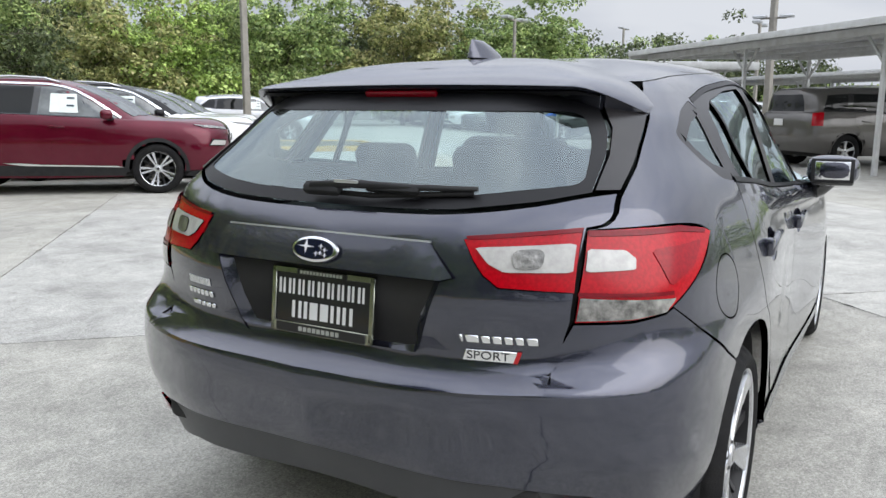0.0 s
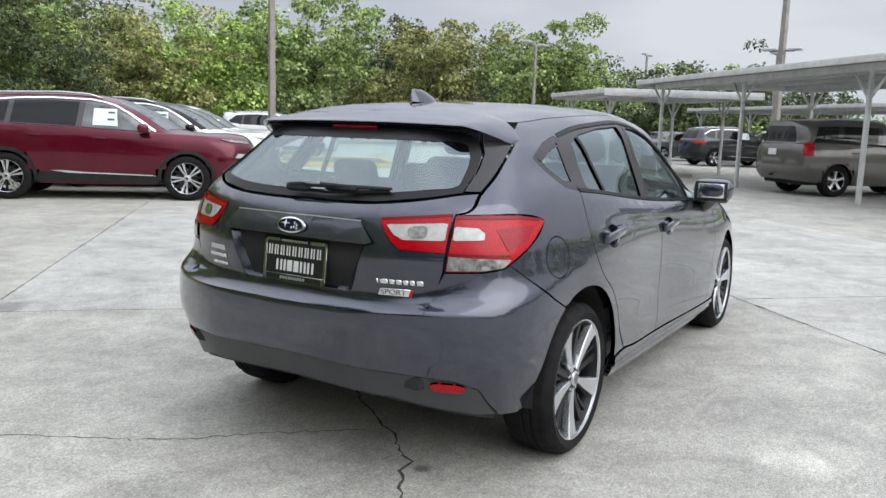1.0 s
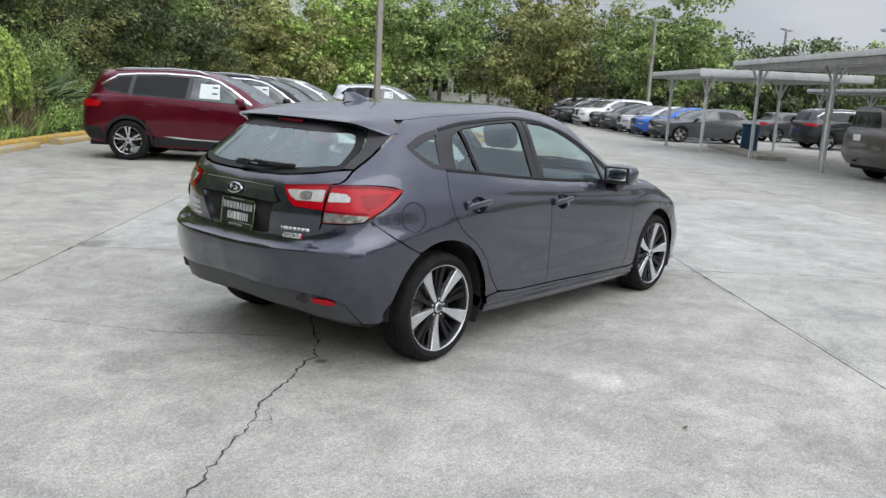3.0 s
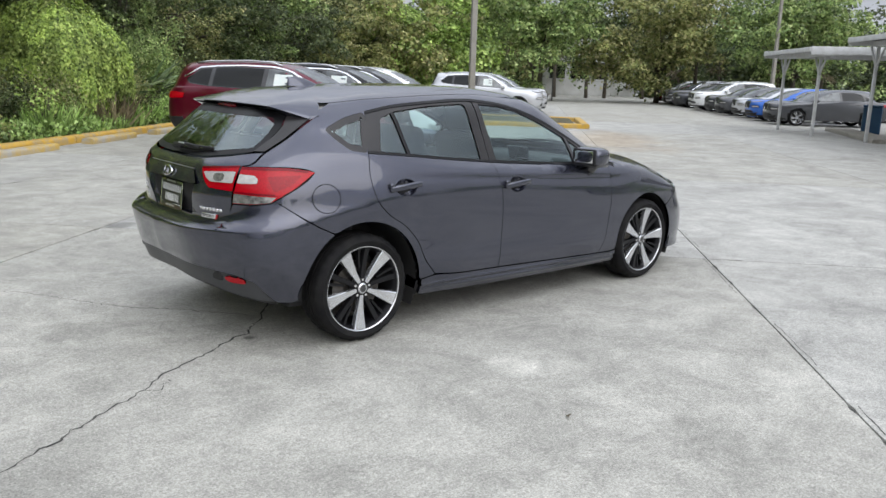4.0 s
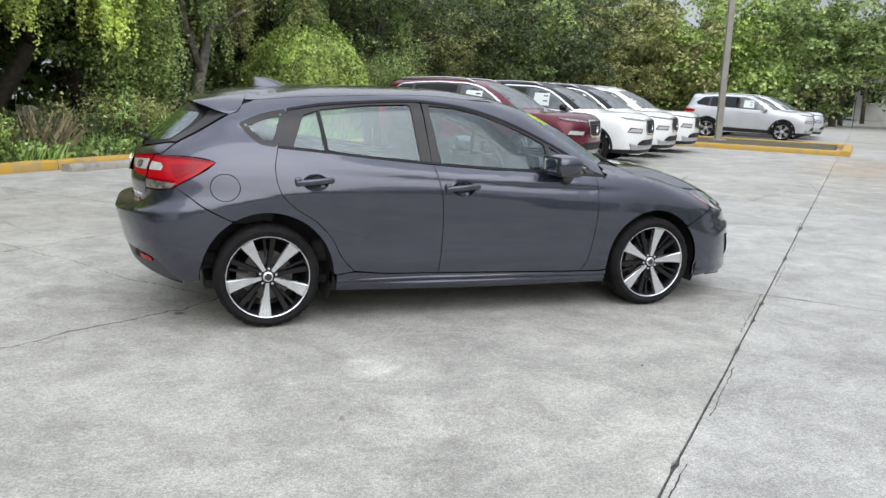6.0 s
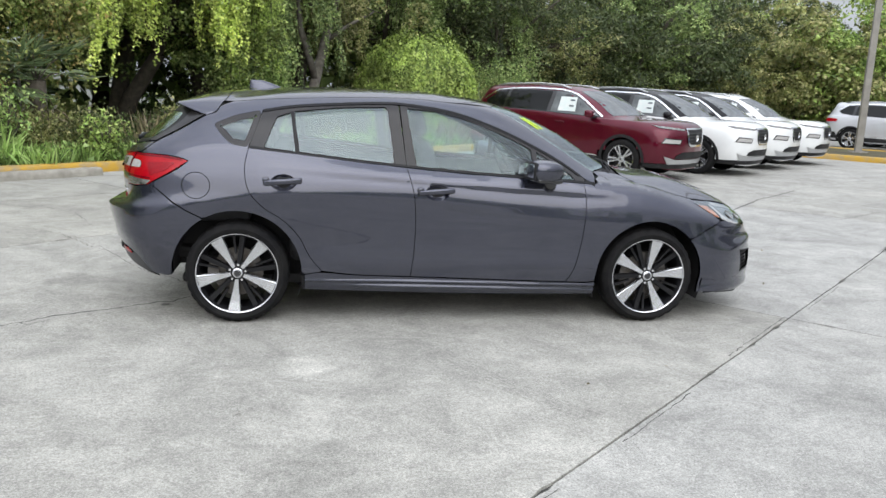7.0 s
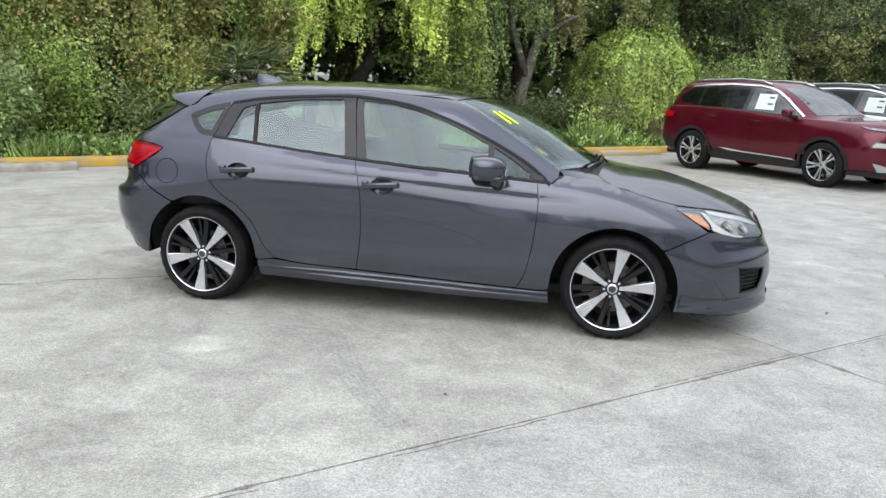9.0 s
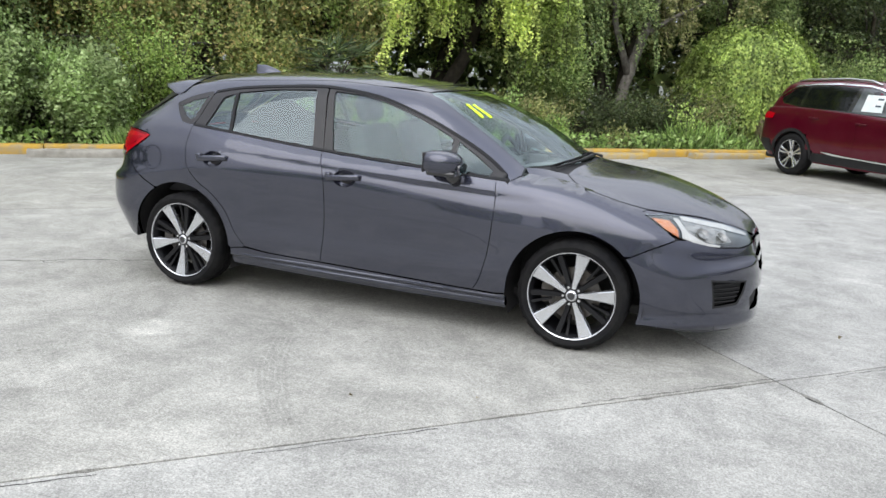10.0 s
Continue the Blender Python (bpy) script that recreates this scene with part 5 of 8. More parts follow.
def plain_car(name, label, shell, body_paint, roof_paint, look_of, group=""):
    """A parked car of the rows: one shell with doors, panes, lamps and wheels on it. look_of: shape of panes and trim."""
    car = thing(name, label, "car", group=group)
    k = look_of
    R, rim, base = k["tyre"], k["rim"], k["axle"]

    def gap(c):
        return any((c.x - x) ** 2 + (c.z - R) ** 2 < (R + max(.05, k["clad"] - .03)) ** 2 and abs(c.y) > .55 for x in (-base, base))

    part("body", shell.mesh(0, 26, gap), body_paint, car)
    part("greenhouse", shell.mesh(26, 40), body_paint, car)
    part("roof", shell.mesh(40), roof_paint, car)
    part("underbody", box((4.2, 1.5, .10), (0, 0, R * .82), (0, 0, 0), .03), UNDERSIDE, car)
    for x in (-base, base):
        for mir in (False, True):
            inner = lathe([(R + .055, -.88), (R + .055, -.45), (.05, -.44)], 20, start=radians(-8), sweep=radians(196))
            inner.transform(Matrix.Translation((x, 0, R)))
            if mir:
                inner.transform(Matrix.Diagonal((1, -1, 1, 1)))
                bmesh.ops.reverse_faces(inner, faces=inner.faces[:])
            part("wheel_arch", inner, UNDERSIDE, car)
            a = np.linspace(radians(-6), radians(186), 26)
            band = [(x + (R + .035) * math.cos(t), R + (R + .035) * math.sin(t)) for t in a] + [(x + (R + k["clad"]) * math.cos(t), R + (R + k["clad"]) * math.sin(t)) for t in a[::-1]]
            band = [(bx, max(bz, .27)) for bx, bz in band]
            part("arch_cladding" if k["clad"] > .07 else "arch_lip", panel(shell.side, band, (), .06, .03, .006, mir), BLACK_PLASTIC if k["clad"] > .07 else body_paint, car)
    for mir in (False, True):
        for nm in ("rear_door", "front_door"):
            part(nm, panel(shell.side, inset(k[nm], .004), (), .10, .008, .003, mir), body_paint, car)
        for nm, m_ in (("quarter_pane", DARK_PANE), ("rear_pane", DARK_PANE), ("front_pane", SHEEN_PANE)):
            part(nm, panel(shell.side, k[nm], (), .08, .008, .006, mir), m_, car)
        part("window_surround", panel(shell.side, k["band"], (), .08, .006, .0045, mir), BLACK_GLOSS, car)
        part("window_line", panel(shell.side, k["window_line"], (), .06, .006, .010, mir), CHROME if k["bright"] else BLACK_GLOSS, car)
        part("sill_cladding", panel(shell.side, k["sill"], (), .08, .02, .010, mir), BLACK_PLASTIC if k["clad"] > .07 else body_paint, car)
        if k["bright"]:
            part("sill_strip", panel(shell.side, k["strip"], (), .05, .008, .016, mir), CHROME, car)
        for hx, hz in k["handles"]:
            p, n = shell.side(hx, hz)
            s = -1 if not mir else 1
            part("door_handle", box((.20, .030, .028), (hx, s * (abs(p.y) + .018), hz), (0, 3, 0), .010), body_paint, car)
        s = 1 if mir else -1
        mx, mz = k["mirror"]
        m = box((.17, .20, .14), (mx, s * 1.0, mz), (0, 0, s * -10), .05, 3)
        mirror = part("wing_mirror", m, k.get("mirror_paint", body_paint), car)
        part("mirror_foot", box((.10, .16, .05), (mx + .03, s * .90, mz - .06), (0, 0, 0), .02), BLACK_PLASTIC, mirror)
        hl = part("headlight", panel(shell.round_front, k["headlight"], (), .06, .02, .008, mir), LAMP_DARK, car)
        low_lamp = np.array(k["headlight"])
        part("main_beam", panel(shell.round_front, inset(low_lamp, .022), (), .05, .02, .011, mir), CLEAR_LENS, hl)
        part("running_light", panel(shell.round_front, k["slim_lamp"], (), .05, .02, .010, mir), LAMP_BOWL, hl)
        part("tail_lamp", panel(shell.round_rear, k["tail_lamp"], (), .05, .02, .010, mir), RED_LENS, car)
    part("windscreen", panel(shell.top, k["screen"], (), .10, .008, .004), SHEEN_PANE, car)
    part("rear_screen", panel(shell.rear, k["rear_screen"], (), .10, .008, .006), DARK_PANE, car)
    part("grille", panel(shell.round_front, k["grille"], (), .06, .02, .006), BLACK_PLASTIC, car)
    part("grille_frame", panel(shell.round_front, inset(k["grille"], -.03), [inset(k["grille"], .012)], .05, .02, .014), CHROME, car)
    for i in range(4):
        zz = np.array(k["grille"])[:, 1]
        z = zz.min() + (zz.max() - zz.min()) * (i + .7) / 5
        w = .30 * (np.abs(np.array(k["grille"])[:, 0]).max() / .33)
        part("grille_bar", panel(shell.round_front, [(-w, z), (w, z), (w, z + .014), (-w, z + .014)], (), .08, .01, .016), DARK_TRIM, car)
    part("front_emblem", lathe([(0, -.012), (.055, -.012), (.065, 0)], 20, axis="X"), CHROME, car).matrix_basis = Matrix.Translation(shell.front(0, k["emblem"])[0] + Vector((.03, 0, 0)))
    part("front_lower_bumper", panel(shell.round_front, k["lower"], (), .08, .02, .010), BLACK_PLASTIC, car)
    part("front_chin", panel(shell.round_front, k["chin"], (), .08, .02, .012), BLACK_PLASTIC, car)
    part("skid_strip", panel(shell.round_front, k["skid"], (), .06, .02, .018), SATIN if k["bright"] else BLACK_PLASTIC, car)
    part("rear_lower_bumper", panel(shell.round_rear, k["rear_lower"], (), .08, .02, .010), BLACK_PLASTIC if k["clad"] > .07 else body_paint, car)
    pl = shell.rear(0, k["plate_z"])[0]
    part("number_plate", box((.012, .30, .15), (pl.x - .012, 0, k["plate_z"]), (0, 0, 0), .003), PLATE_WHITE if k.get("plate") else PLATE_BLACK, car)
    if k["rails"]:
        for s in (-1, 1):
            pts = [Vector((x, s * .60, shell.top(x, s * .57)[0].z + h)) for x, h in ((-1.65, .0), (-1.45, .022), (-.6, .026), (-.15, .020), (.05, .0))]
            part("roof_rail", tube(pts, .017, 8), SATIN, car)
    for x in (-base, base):
        for s in (-1, 1):
            wheel(car, x, s * k["track"], R, rim, .225, s, 18 if x < 0 else 40, k["wheel"])
    return car


SUV_LOOK = dict(
    tyre=.365, rim=.250, axle=1.3525, track=.915, clad=.090, bright=True, rails=True, wheel="twin", emblem=.80, plate_z=.93,
    rear_door=[(-1.22, 1.16), (-1.20, .95), (-.98, .72), (-.86, .44), (-.12, .42), (-.06, .75), (-.10, 1.13)],
    front_door=[(-.10, 1.13), (-.06, .75), (-.12, .42), (.80, .40), (.93, .62), (.95, .95), (.93, 1.08)],
    quarter_pane=[(-1.80, 1.33), (-1.72, 1.25), (-1.36, 1.205), (-1.30, 1.53), (-1.52, 1.50)],
    rear_pane=[(-1.28, 1.20), (-.33, 1.165), (-.27, 1.545), (-.80, 1.560), (-1.22, 1.535)],
    front_pane=[(-.24, 1.162), (.52, 1.120), (.80, 1.108), (.66, 1.205), (.42, 1.37), (.20, 1.495), (.02, 1.535), (-.18, 1.548)],
    window_line=[(-1.84, 1.345), (-1.54, 1.528), (-1.2, 1.562), (-.7, 1.585), (-.1, 1.572), (.10, 1.535), (.25, 1.487), (.48, 1.36), (.72, 1.19), (.86, 1.095),
                 (.88, 1.115), (.74, 1.21), (.50, 1.38), (.27, 1.507), (.11, 1.557), (-.1, 1.594), (-.7, 1.607), (-1.2, 1.584), (-1.55, 1.548), (-1.86, 1.36)],
    band=[(-1.80, 1.30), (-1.72, 1.235), (-1.36, 1.19), (-.33, 1.152), (.52, 1.106), (.84, 1.098), (.67, 1.215), (.43, 1.38), (.2, 1.512), (0, 1.555), (-.8, 1.574), (-1.22, 1.554), (-1.54, 1.52)],
    sill=[(-.90, .29), (.90, .27), (.92, .40), (-.88, .44)],
    strip=[(-.72, .470), (-.50, .470), (-.20, .446), (.80, .418), (.88, .395), (.80, .398), (-.45, .430)],
    handles=((-.93, 1.02), (.02, .985)), mirror=(.70, 1.16),
    headlight=[(.44, .775), (.74, .80), (.80, .70), (.48, .68)],
    slim_lamp=[(.36, .955), (.62, .985), (.92, 1.01), (.80, .965), (.38, .930)],
    tail_lamp=[(.42, 1.06), (.86, 1.075), (1.02, 1.05), (1.00, .96), (.80, .95), (.45, .98)],
    screen=[(1.24, 0), (1.19, .42), (1.03, .68), (.80, .655), (.45, .60), (.24, .54), (.36, .30), (.40, 0), (.36, -.30), (.24, -.54), (.45, -.60), (.80, -.655), (1.03, -.68), (1.19, -.42)],
    rear_screen=[(-.60, 1.19), (.60, 1.19), (.57, 1.40), (.50, 1.54), (-.50, 1.54), (-.57, 1.40)],
    grille=[(-.31, .955), (.31, .955), (.27, .74), (.20, .67), (-.20, .67), (-.27, .74)],
    lower=[(-.40, .545), (.40, .545), (.52, .49), (.54, .43), (-.54, .43), (-.52, .49)],
    skid=[(-.74, .47), (-.54, .415), (.54, .415), (.74, .47), (.66, .335), (-.66, .335)],
    chin=[(-1.0, .335), (1.0, .335), (1.0, .25), (-1.0, .25)],
    rear_lower=[(-1.0, .60), (1.0, .60), (1.05, .38), (-1.05, .38)],
)
OLD_LOOK = dict(SUV_LOOK, tyre=.37, rim=.225, clad=.06, bright=False, wheel="plain", plate=True, plate_z=1.0, emblem=.85, track=.90,
                tail_lamp=[(.70, 1.20), (.88, 1.22), (.88, .93), (.71, .93)],
                quarter_pane=[(-1.98, 1.27), (-1.40, 1.25), (-1.36, 1.60), (-1.86, 1.58)],
                rear_pane=[(-1.28, 1.25), (-.33, 1.23), (-.27, 1.60), (-1.20, 1.61)],
                front_pane=[(-.22, 1.22), (.80, 1.17), (.60, 1.30), (.20, 1.55), (-.16, 1.60)],
                window_line=[(-2.0, 1.235), (-1.0, 1.225), (.8, 1.15), (.8, 1.165), (-1.0, 1.240), (-2.0, 1.25)],
                band=[(-1.99, 1.255), (-1.4, 1.24), (-.3, 1.215), (.82, 1.16), (.6, 1.315), (.2, 1.565), (-.2, 1.612), (-1.3, 1.622), (-1.88, 1.59)],
                rear_screen=[(-.62, 1.24), (.62, 1.24), (.57, 1.46), (.50, 1.60), (-.50, 1.60), (-.57, 1.46)],
                rear_lower=[(-1.0, .70), (1.0, .70), (1.05, .42), (-1.05, .42)])


def lower(poly, f=.865):
    return [(a, b * f) for a, b in poly]


LOW_LOOK = dict(SUV_LOOK, tyre=.325, rim=.235, clad=.045, bright=False, rails=False, emblem=.66, plate_z=.70, mirror=(.70, 1.0), track=.885, axle=1.34)
for key in ("rear_door", "front_door", "front_pane", "window_line", "sill", "headlight", "slim_lamp", "tail_lamp", "grille", "lower", "skid", "chin", "rear_lower"):
    LOW_LOOK[key] = lower(SUV_LOOK[key])
LOW_LOOK["window_line"] = [(-1.2, 1.030), (0, 1.0), (.85, .955), (.85, .967), (0, 1.013), (-1.2, 1.043)]
LOW_LOOK["quarter_pane"] = [(-1.40, 1.08), (-1.30, 1.05), (-1.22, 1.04), (-1.20, 1.20), (-1.25, 1.19)]
LOW_LOOK["band"] = [(-1.42, 1.08), (-1.2, 1.03), (-.33, 1.005), (.82, .955), (.42, 1.19), (.2, 1.305), (0, 1.342), (-.7, 1.357), (-1.02, 1.30), (-1.27, 1.20)]
LOW_LOOK["rear_pane"] = [(-1.15, 1.05), (-.33, 1.02), (-.27, 1.34), (-.70, 1.345), (-1.0, 1.29)]
LOW_LOOK["rear_screen"] = [(-.56, 1.06), (.56, 1.06), (.50, 1.25), (.42, 1.33), (-.42, 1.33), (-.50, 1.25)]
LOW_LOOK["handles"] = ((-.93, .885), (.02, .855))
LOW_LOOK["screen"] = [(x * .985, y * .97) for x, y in SUV_LOOK["screen"]]


def repaint(car, names, material):
    for o in car.children_recursive:
        if o.name.split(".")[0] in names and o.material_slots:
            o.material_slots[0].link = "OBJECT"
            o.material_slots[0].material = material


def parked(car, u, v, turn=0.0):
    """The pose of a car on the lot that faces away from the kerb."""
    p = lot(u, v)
    return pose(p.x, p.y, 0, 0, 0, 43.5 - 90 + turn)


COAT = ("body", "greenhouse", "rear_door", "front_door", "door_handle", "wing_mirror", "arch_lip")
red = plain_car("red_suv", "deep red sport utility vehicle with black cladding and a window sticker", SUV, RED_PAINT, RED_PAINT, SUV_LOOK, "cars along the kerb")
red.matrix_basis = parked(red, 9.95, 4.20)
whites = []
for u, v, roof in ((12.42, 3.72, BLACK_PAINT), (14.85, 3.68, BLACK_PAINT), (17.3, 3.58, WHITE_PAINT)):
    c = copy_thing(red, parked(red, u, v, random.uniform(-1, 1)))
    repaint(c, COAT, WHITE_PAINT)
    repaint(c, ("roof", "greenhouse"), roof)
    if roof is BLACK_PAINT:
        repaint(c, ("wing_mirror",), BLACK_PAINT)
    c.name = "white_suv"
    tagged(c, "white sport utility vehicle with a black roof and mirrors" if roof is BLACK_PAINT else "all-white sport utility vehicle with black cladding")
    whites.append(c)


def window_sticker(car, x0, x1, z0, z1):
    p = [(x0, z0), (x1, z0 - .01), (x1 - .02, z1), (x0 + .02, z1 + .01)]
    me = panel(SUV.side, p, (), .08, .003, .014)
    s = part("price_sticker", me, STICKER_WHITE, car, "white price sticker inside the window")
    for i, (a, b) in enumerate(((.62, .78), (.60, .36))):
        xa, za = x0 + (x1 - x0) * a, z0 + (z1 - z0) * b
        part("sticker_bar", panel(SUV.side, [(xa, za - .012), (xa + .10, za - .014), (xa + .10, za + .012), (xa, za + .014)], (), .05, .002, .018), INK, s)


for c in (red, *whites):
    window_sticker(c, -.08, .30, 1.185, 1.44)

silver = copy_thing(red, parked(red, 27.75, 1.25, 2))
silver.name = "silver_suv"
repaint(silver, COAT + ("roof",), SILVER_PAINT)
tagged(silver, "pale silver compact sport utility vehicle by the island")
for u, v, m_ in ((30.4, 1.0, SILVER_PAINT), (33.0, 1.1, CHARCOAL_PAINT)):
    c = copy_thing(red, parked(red, u, v, random.uniform(-2, 2)))
    c.name = "parked_suv"
    repaint(c, COAT + ("roof",), m_)
    tagged(c, "parked sport utility vehicle beside the silver one")

old = plain_car("old_suv", "pewter brown older off-road vehicle under the carport", OLD, PEWTER_PAINT, PEWTER_PAINT, OLD_LOOK)
old.matrix_basis = parked(old, 12.4, -12.6)
hitch = part("tow_bar", tube([(-2.25, 0, .48), (-2.48, 0, .46)], .028, 8), BLACK_PLASTIC, old)

saloon = plain_car("saloon", "dark grey saloon in the far row", SALOON, STEEL_PAINT, STEEL_PAINT, LOW_LOOK, "cars in the far row")
saloon.matrix_basis = parked(saloon, 28.1, -12.5, 180)
far_row = [(30.8, BLUE_PAINT, "saloon", "bright blue"), (33.5, SILVER_PAINT, "saloon", "silver"), (36.2, STEEL_PAINT, "saloon", "steel grey"), (38.9, CHARCOAL_PAINT, "saloon", "charcoal"),
           (41.6, WHITE_PAINT, "suv", "white"), (44.3, WHITE_PAINT, "suv", "white"), (47.0, CHARCOAL_PAINT, "saloon", "charcoal"), (49.7, STEEL_PAINT, "suv", "steel grey"),
           (52.4, CHARCOAL_PAINT, "saloon", "charcoal"), (55.1, MAROON_PAINT, "saloon", "maroon"), (57.8, WHITE_PAINT, "suv", "white")]
for u, m_, sort, word in far_row:
    src = saloon if sort == "saloon" else red
    c = copy_thing(src, parked(src, u, -12.4 + random.uniform(-.35, .35), 180 + random.uniform(-2, 2)))
    c.name = sort
    repaint(c, COAT + ("roof",), m_)
    tagged(c, f"{word} {'saloon' if sort == 'saloon' else 'sport utility vehicle'} parked in the far row", group="cars in the far row")
for u, v, m_, sort, word in ((27.6, -18.6, CHARCOAL_PAINT, "suv", "black"), (33.0, -19.0, STEEL_PAINT, "saloon", "dark grey"), (36.5, -22, WHITE_PAINT, "saloon", "white"), (25.0, -27, SILVER_PAINT, "suv", "silver"),
                             (29.0, -28, WHITE_PAINT, "saloon", "white"), (32.0, -28.5, CHARCOAL_PAINT, "saloon", "black"), (35.0, -28, SILVER_PAINT, "saloon", "silver"),
                             (38.5, -28, WHITE_PAINT, "suv", "white"), (42.0, -27, BLUE_PAINT, "saloon", "blue"), (45.0, -28, SILVER_PAINT, "suv", "silver"), (48.5, -28, WHITE_PAINT, "saloon", "white")):
    src = saloon if sort == "saloon" else red
    c = copy_thing(src, parked(src, u, v, 0 if v > -20 else 90 + random.uniform(-3, 3)))
    c.name = sort
    repaint(c, COAT + ("roof",), m_)
    tagged(c, f"{word} {'saloon' if sort == 'saloon' else 'sport utility vehicle'} parked beyond the carports", group="cars beyond the carports")

# ---- the lot: concrete, joints, kerbs ----
def concrete_material(name, spots=()):
    """Old concrete: broad pale and grey clouds, fine speckle, trowel grain and scattered dark stains."""
    m, n, l, p = nodes_of(name)
    where = n.new("ShaderNodeNewGeometry")

    def cloud(scale, detail, rough, a, b, dist=0.0):
        t = n.new("ShaderNodeTexNoise")
        t.inputs["Scale"].default_value, t.inputs["Detail"].default_value, t.inputs["Roughness"].default_value = scale, detail, rough
        t.inputs["Distortion"].default_value = dist
        l.new(where.outputs["Position"], t.inputs["Vector"])
        s = n.new("ShaderNodeMapRange")
        s.inputs["From Min"].default_value, s.inputs["From Max"].default_value = 0.3, 0.7
        s.inputs["To Min"].default_value, s.inputs["To Max"].default_value = a, b
        l.new(t.outputs["Fac"], s.inputs["Value"])
        return s.outputs["Result"]

    def times(a, b):
        k = n.new("ShaderNodeMath")
        k.operation = "MULTIPLY"
        l.new(a, k.inputs[0])
        if isinstance(b, float):
            k.inputs[1].default_value = b
        else:
            l.new(b, k.inputs[1])
        return k.outputs[0]

    v = times(cloud(.35, 6, .6, .92, 1.08, .6), cloud(1.5, 12, .78, .66, 1.32, .5))
    v = times(v, cloud(5, 9, .80, .82, 1.18, .3))
    v = times(v, cloud(40, 5, .85, .68, 1.32))
    v = times(v, cloud(105, 3, .8, .56, 1.44))
    # small dark pits and pale grit
    for scale, lo, hi, tone in ((70.0, .29, .34, .62), (26.0, .25, .30, .66), (110.0, .72, .66, 1.28)):
        t = n.new("ShaderNodeTexNoise")
        t.inputs["Scale"].default_value, t.inputs["Detail"].default_value, t.inputs["Roughness"].default_value = scale, 3.0, 0.6
        l.new(where.outputs["Position"], t.inputs["Vector"])
        r = n.new("ShaderNodeMapRange")
        r.inputs["From Min"].default_value, r.inputs["From Max"].default_value = lo, hi
        r.inputs["To Min"].default_value, r.inputs["To Max"].default_value = tone, 1.0
        l.new(t.outputs["Fac"], r.inputs["Value"])
        v = times(v, r.outputs["Result"])
    # scattered blotches
    t = n.new("ShaderNodeTexNoise")
    t.inputs["Scale"].default_value, t.inputs["Detail"].default_value = 2.2, 12.0
    t.inputs["Roughness"].default_value = 0.80
    off = n.new("ShaderNodeVectorMath")
    off.inputs[1].default_value = (13.0, 7.0, 0)
    l.new(where.outputs["Position"], off.inputs[0])
    l.new(off.outputs["Vector"], t.inputs["Vector"])
    r = n.new("ShaderNodeMapRange")
    r.inputs["From Min"].default_value, r.inputs["From Max"].default_value = 0.57, 0.66
    r.inputs["To Min"].default_value, r.inputs["To Max"].default_value = 1.0, 1.16
    l.new(t.outputs["Fac"], r.inputs["Value"])
    v = times(v, r.outputs["Result"])
    r2 = n.new("ShaderNodeMapRange")
    r2.inputs["From Min"].default_value, r2.inputs["From Max"].default_value = 0.30, 0.42
    r2.inputs["To Min"].default_value, r2.inputs["To Max"].default_value = 0.80, 1.0
    l.new(t.outputs["Fac"], r2.inputs["Value"])
    v = times(v, r2.outputs["Result"])
    # spots of their own: place, radius, tone
    for (sx, sy), rad, tone in spots:
        wob = n.new("ShaderNodeTexNoise")
        wob.inputs["Scale"].default_value = 6.0
        l.new(where.outputs["Position"], wob.inputs["Vector"])
        d = n.new("ShaderNodeVectorMath")
        d.operation = "DISTANCE"
        d.inputs[1].default_value = (sx, sy, 0)
        l.new(where.outputs["Position"], d.inputs[0])
        a = n.new("ShaderNodeMath")
        a.operation = "MULTIPLY_ADD"
        a.inputs[1].default_value, a.inputs[2].default_value = rad * 1.6, -rad * .8
        l.new(wob.outputs["Fac"], a.inputs[0])
        b = n.new("ShaderNodeMath")
        l.new(d.outputs["Value"], b.inputs[0])
        l.new(a.outputs[0], b.inputs[1])
        s = n.new("ShaderNodeMapRange")
        s.inputs["From Min"].default_value, s.inputs["From Max"].default_value = rad * .6, rad * 1.15
        s.inputs["To Min"].default_value, s.inputs["To Max"].default_value = tone, 1.0
        l.new(b.outputs[0], s.inputs["Value"])
        v = times(v, s.outputs["Result"])
    info = n.new("ShaderNodeObjectInfo")
    e = n.new("ShaderNodeMapRange")
    e.inputs["To Min"].default_value, e.inputs["To Max"].default_value = 0.93, 1.06
    l.new(info.outputs["Random"], e.inputs["Value"])
    v = times(v, e.outputs["Result"])
    # each slab a little warmer or greyer
    hue = n.new("ShaderNodeMix")
    hue.data_type = "RGBA"
    hue.inputs["A"].default_value, hue.inputs["B"].default_value = (0.354, 0.343, 0.300, 1), (0.346, 0.341, 0.318, 1)
    l.new(info.outputs["Random"], hue.inputs["Factor"])
    # a rusty stain where water runs off the island
    off2 = n.new("ShaderNodeVectorMath")
    off2.operation = "SUBTRACT"
    off2.inputs[1].default_value = lot(15.6, -2.9)
    l.new(where.outputs["Position"], off2.inputs[0])
    both_ways = n.new("ShaderNodeCombineXYZ")
    for axis_, target, reach in ((lot(1, 0), "X", 4.6), (lot(0, 1), "Y", 1.7)):
        dot = n.new("ShaderNodeVectorMath")
        dot.operation = "DOT_PRODUCT"
        dot.inputs[1].default_value = Vector(axis_) / reach
        l.new(off2.outputs["Vector"], dot.inputs[0])
        l.new(dot.outputs["Value"], both_ways.inputs[target])
    away = n.new("ShaderNodeVectorMath")
    away.operation = "LENGTH"
    l.new(both_ways.outputs[0], away.inputs[0])
    rag = n.new("ShaderNodeMath")
    rag.operation = "ADD"
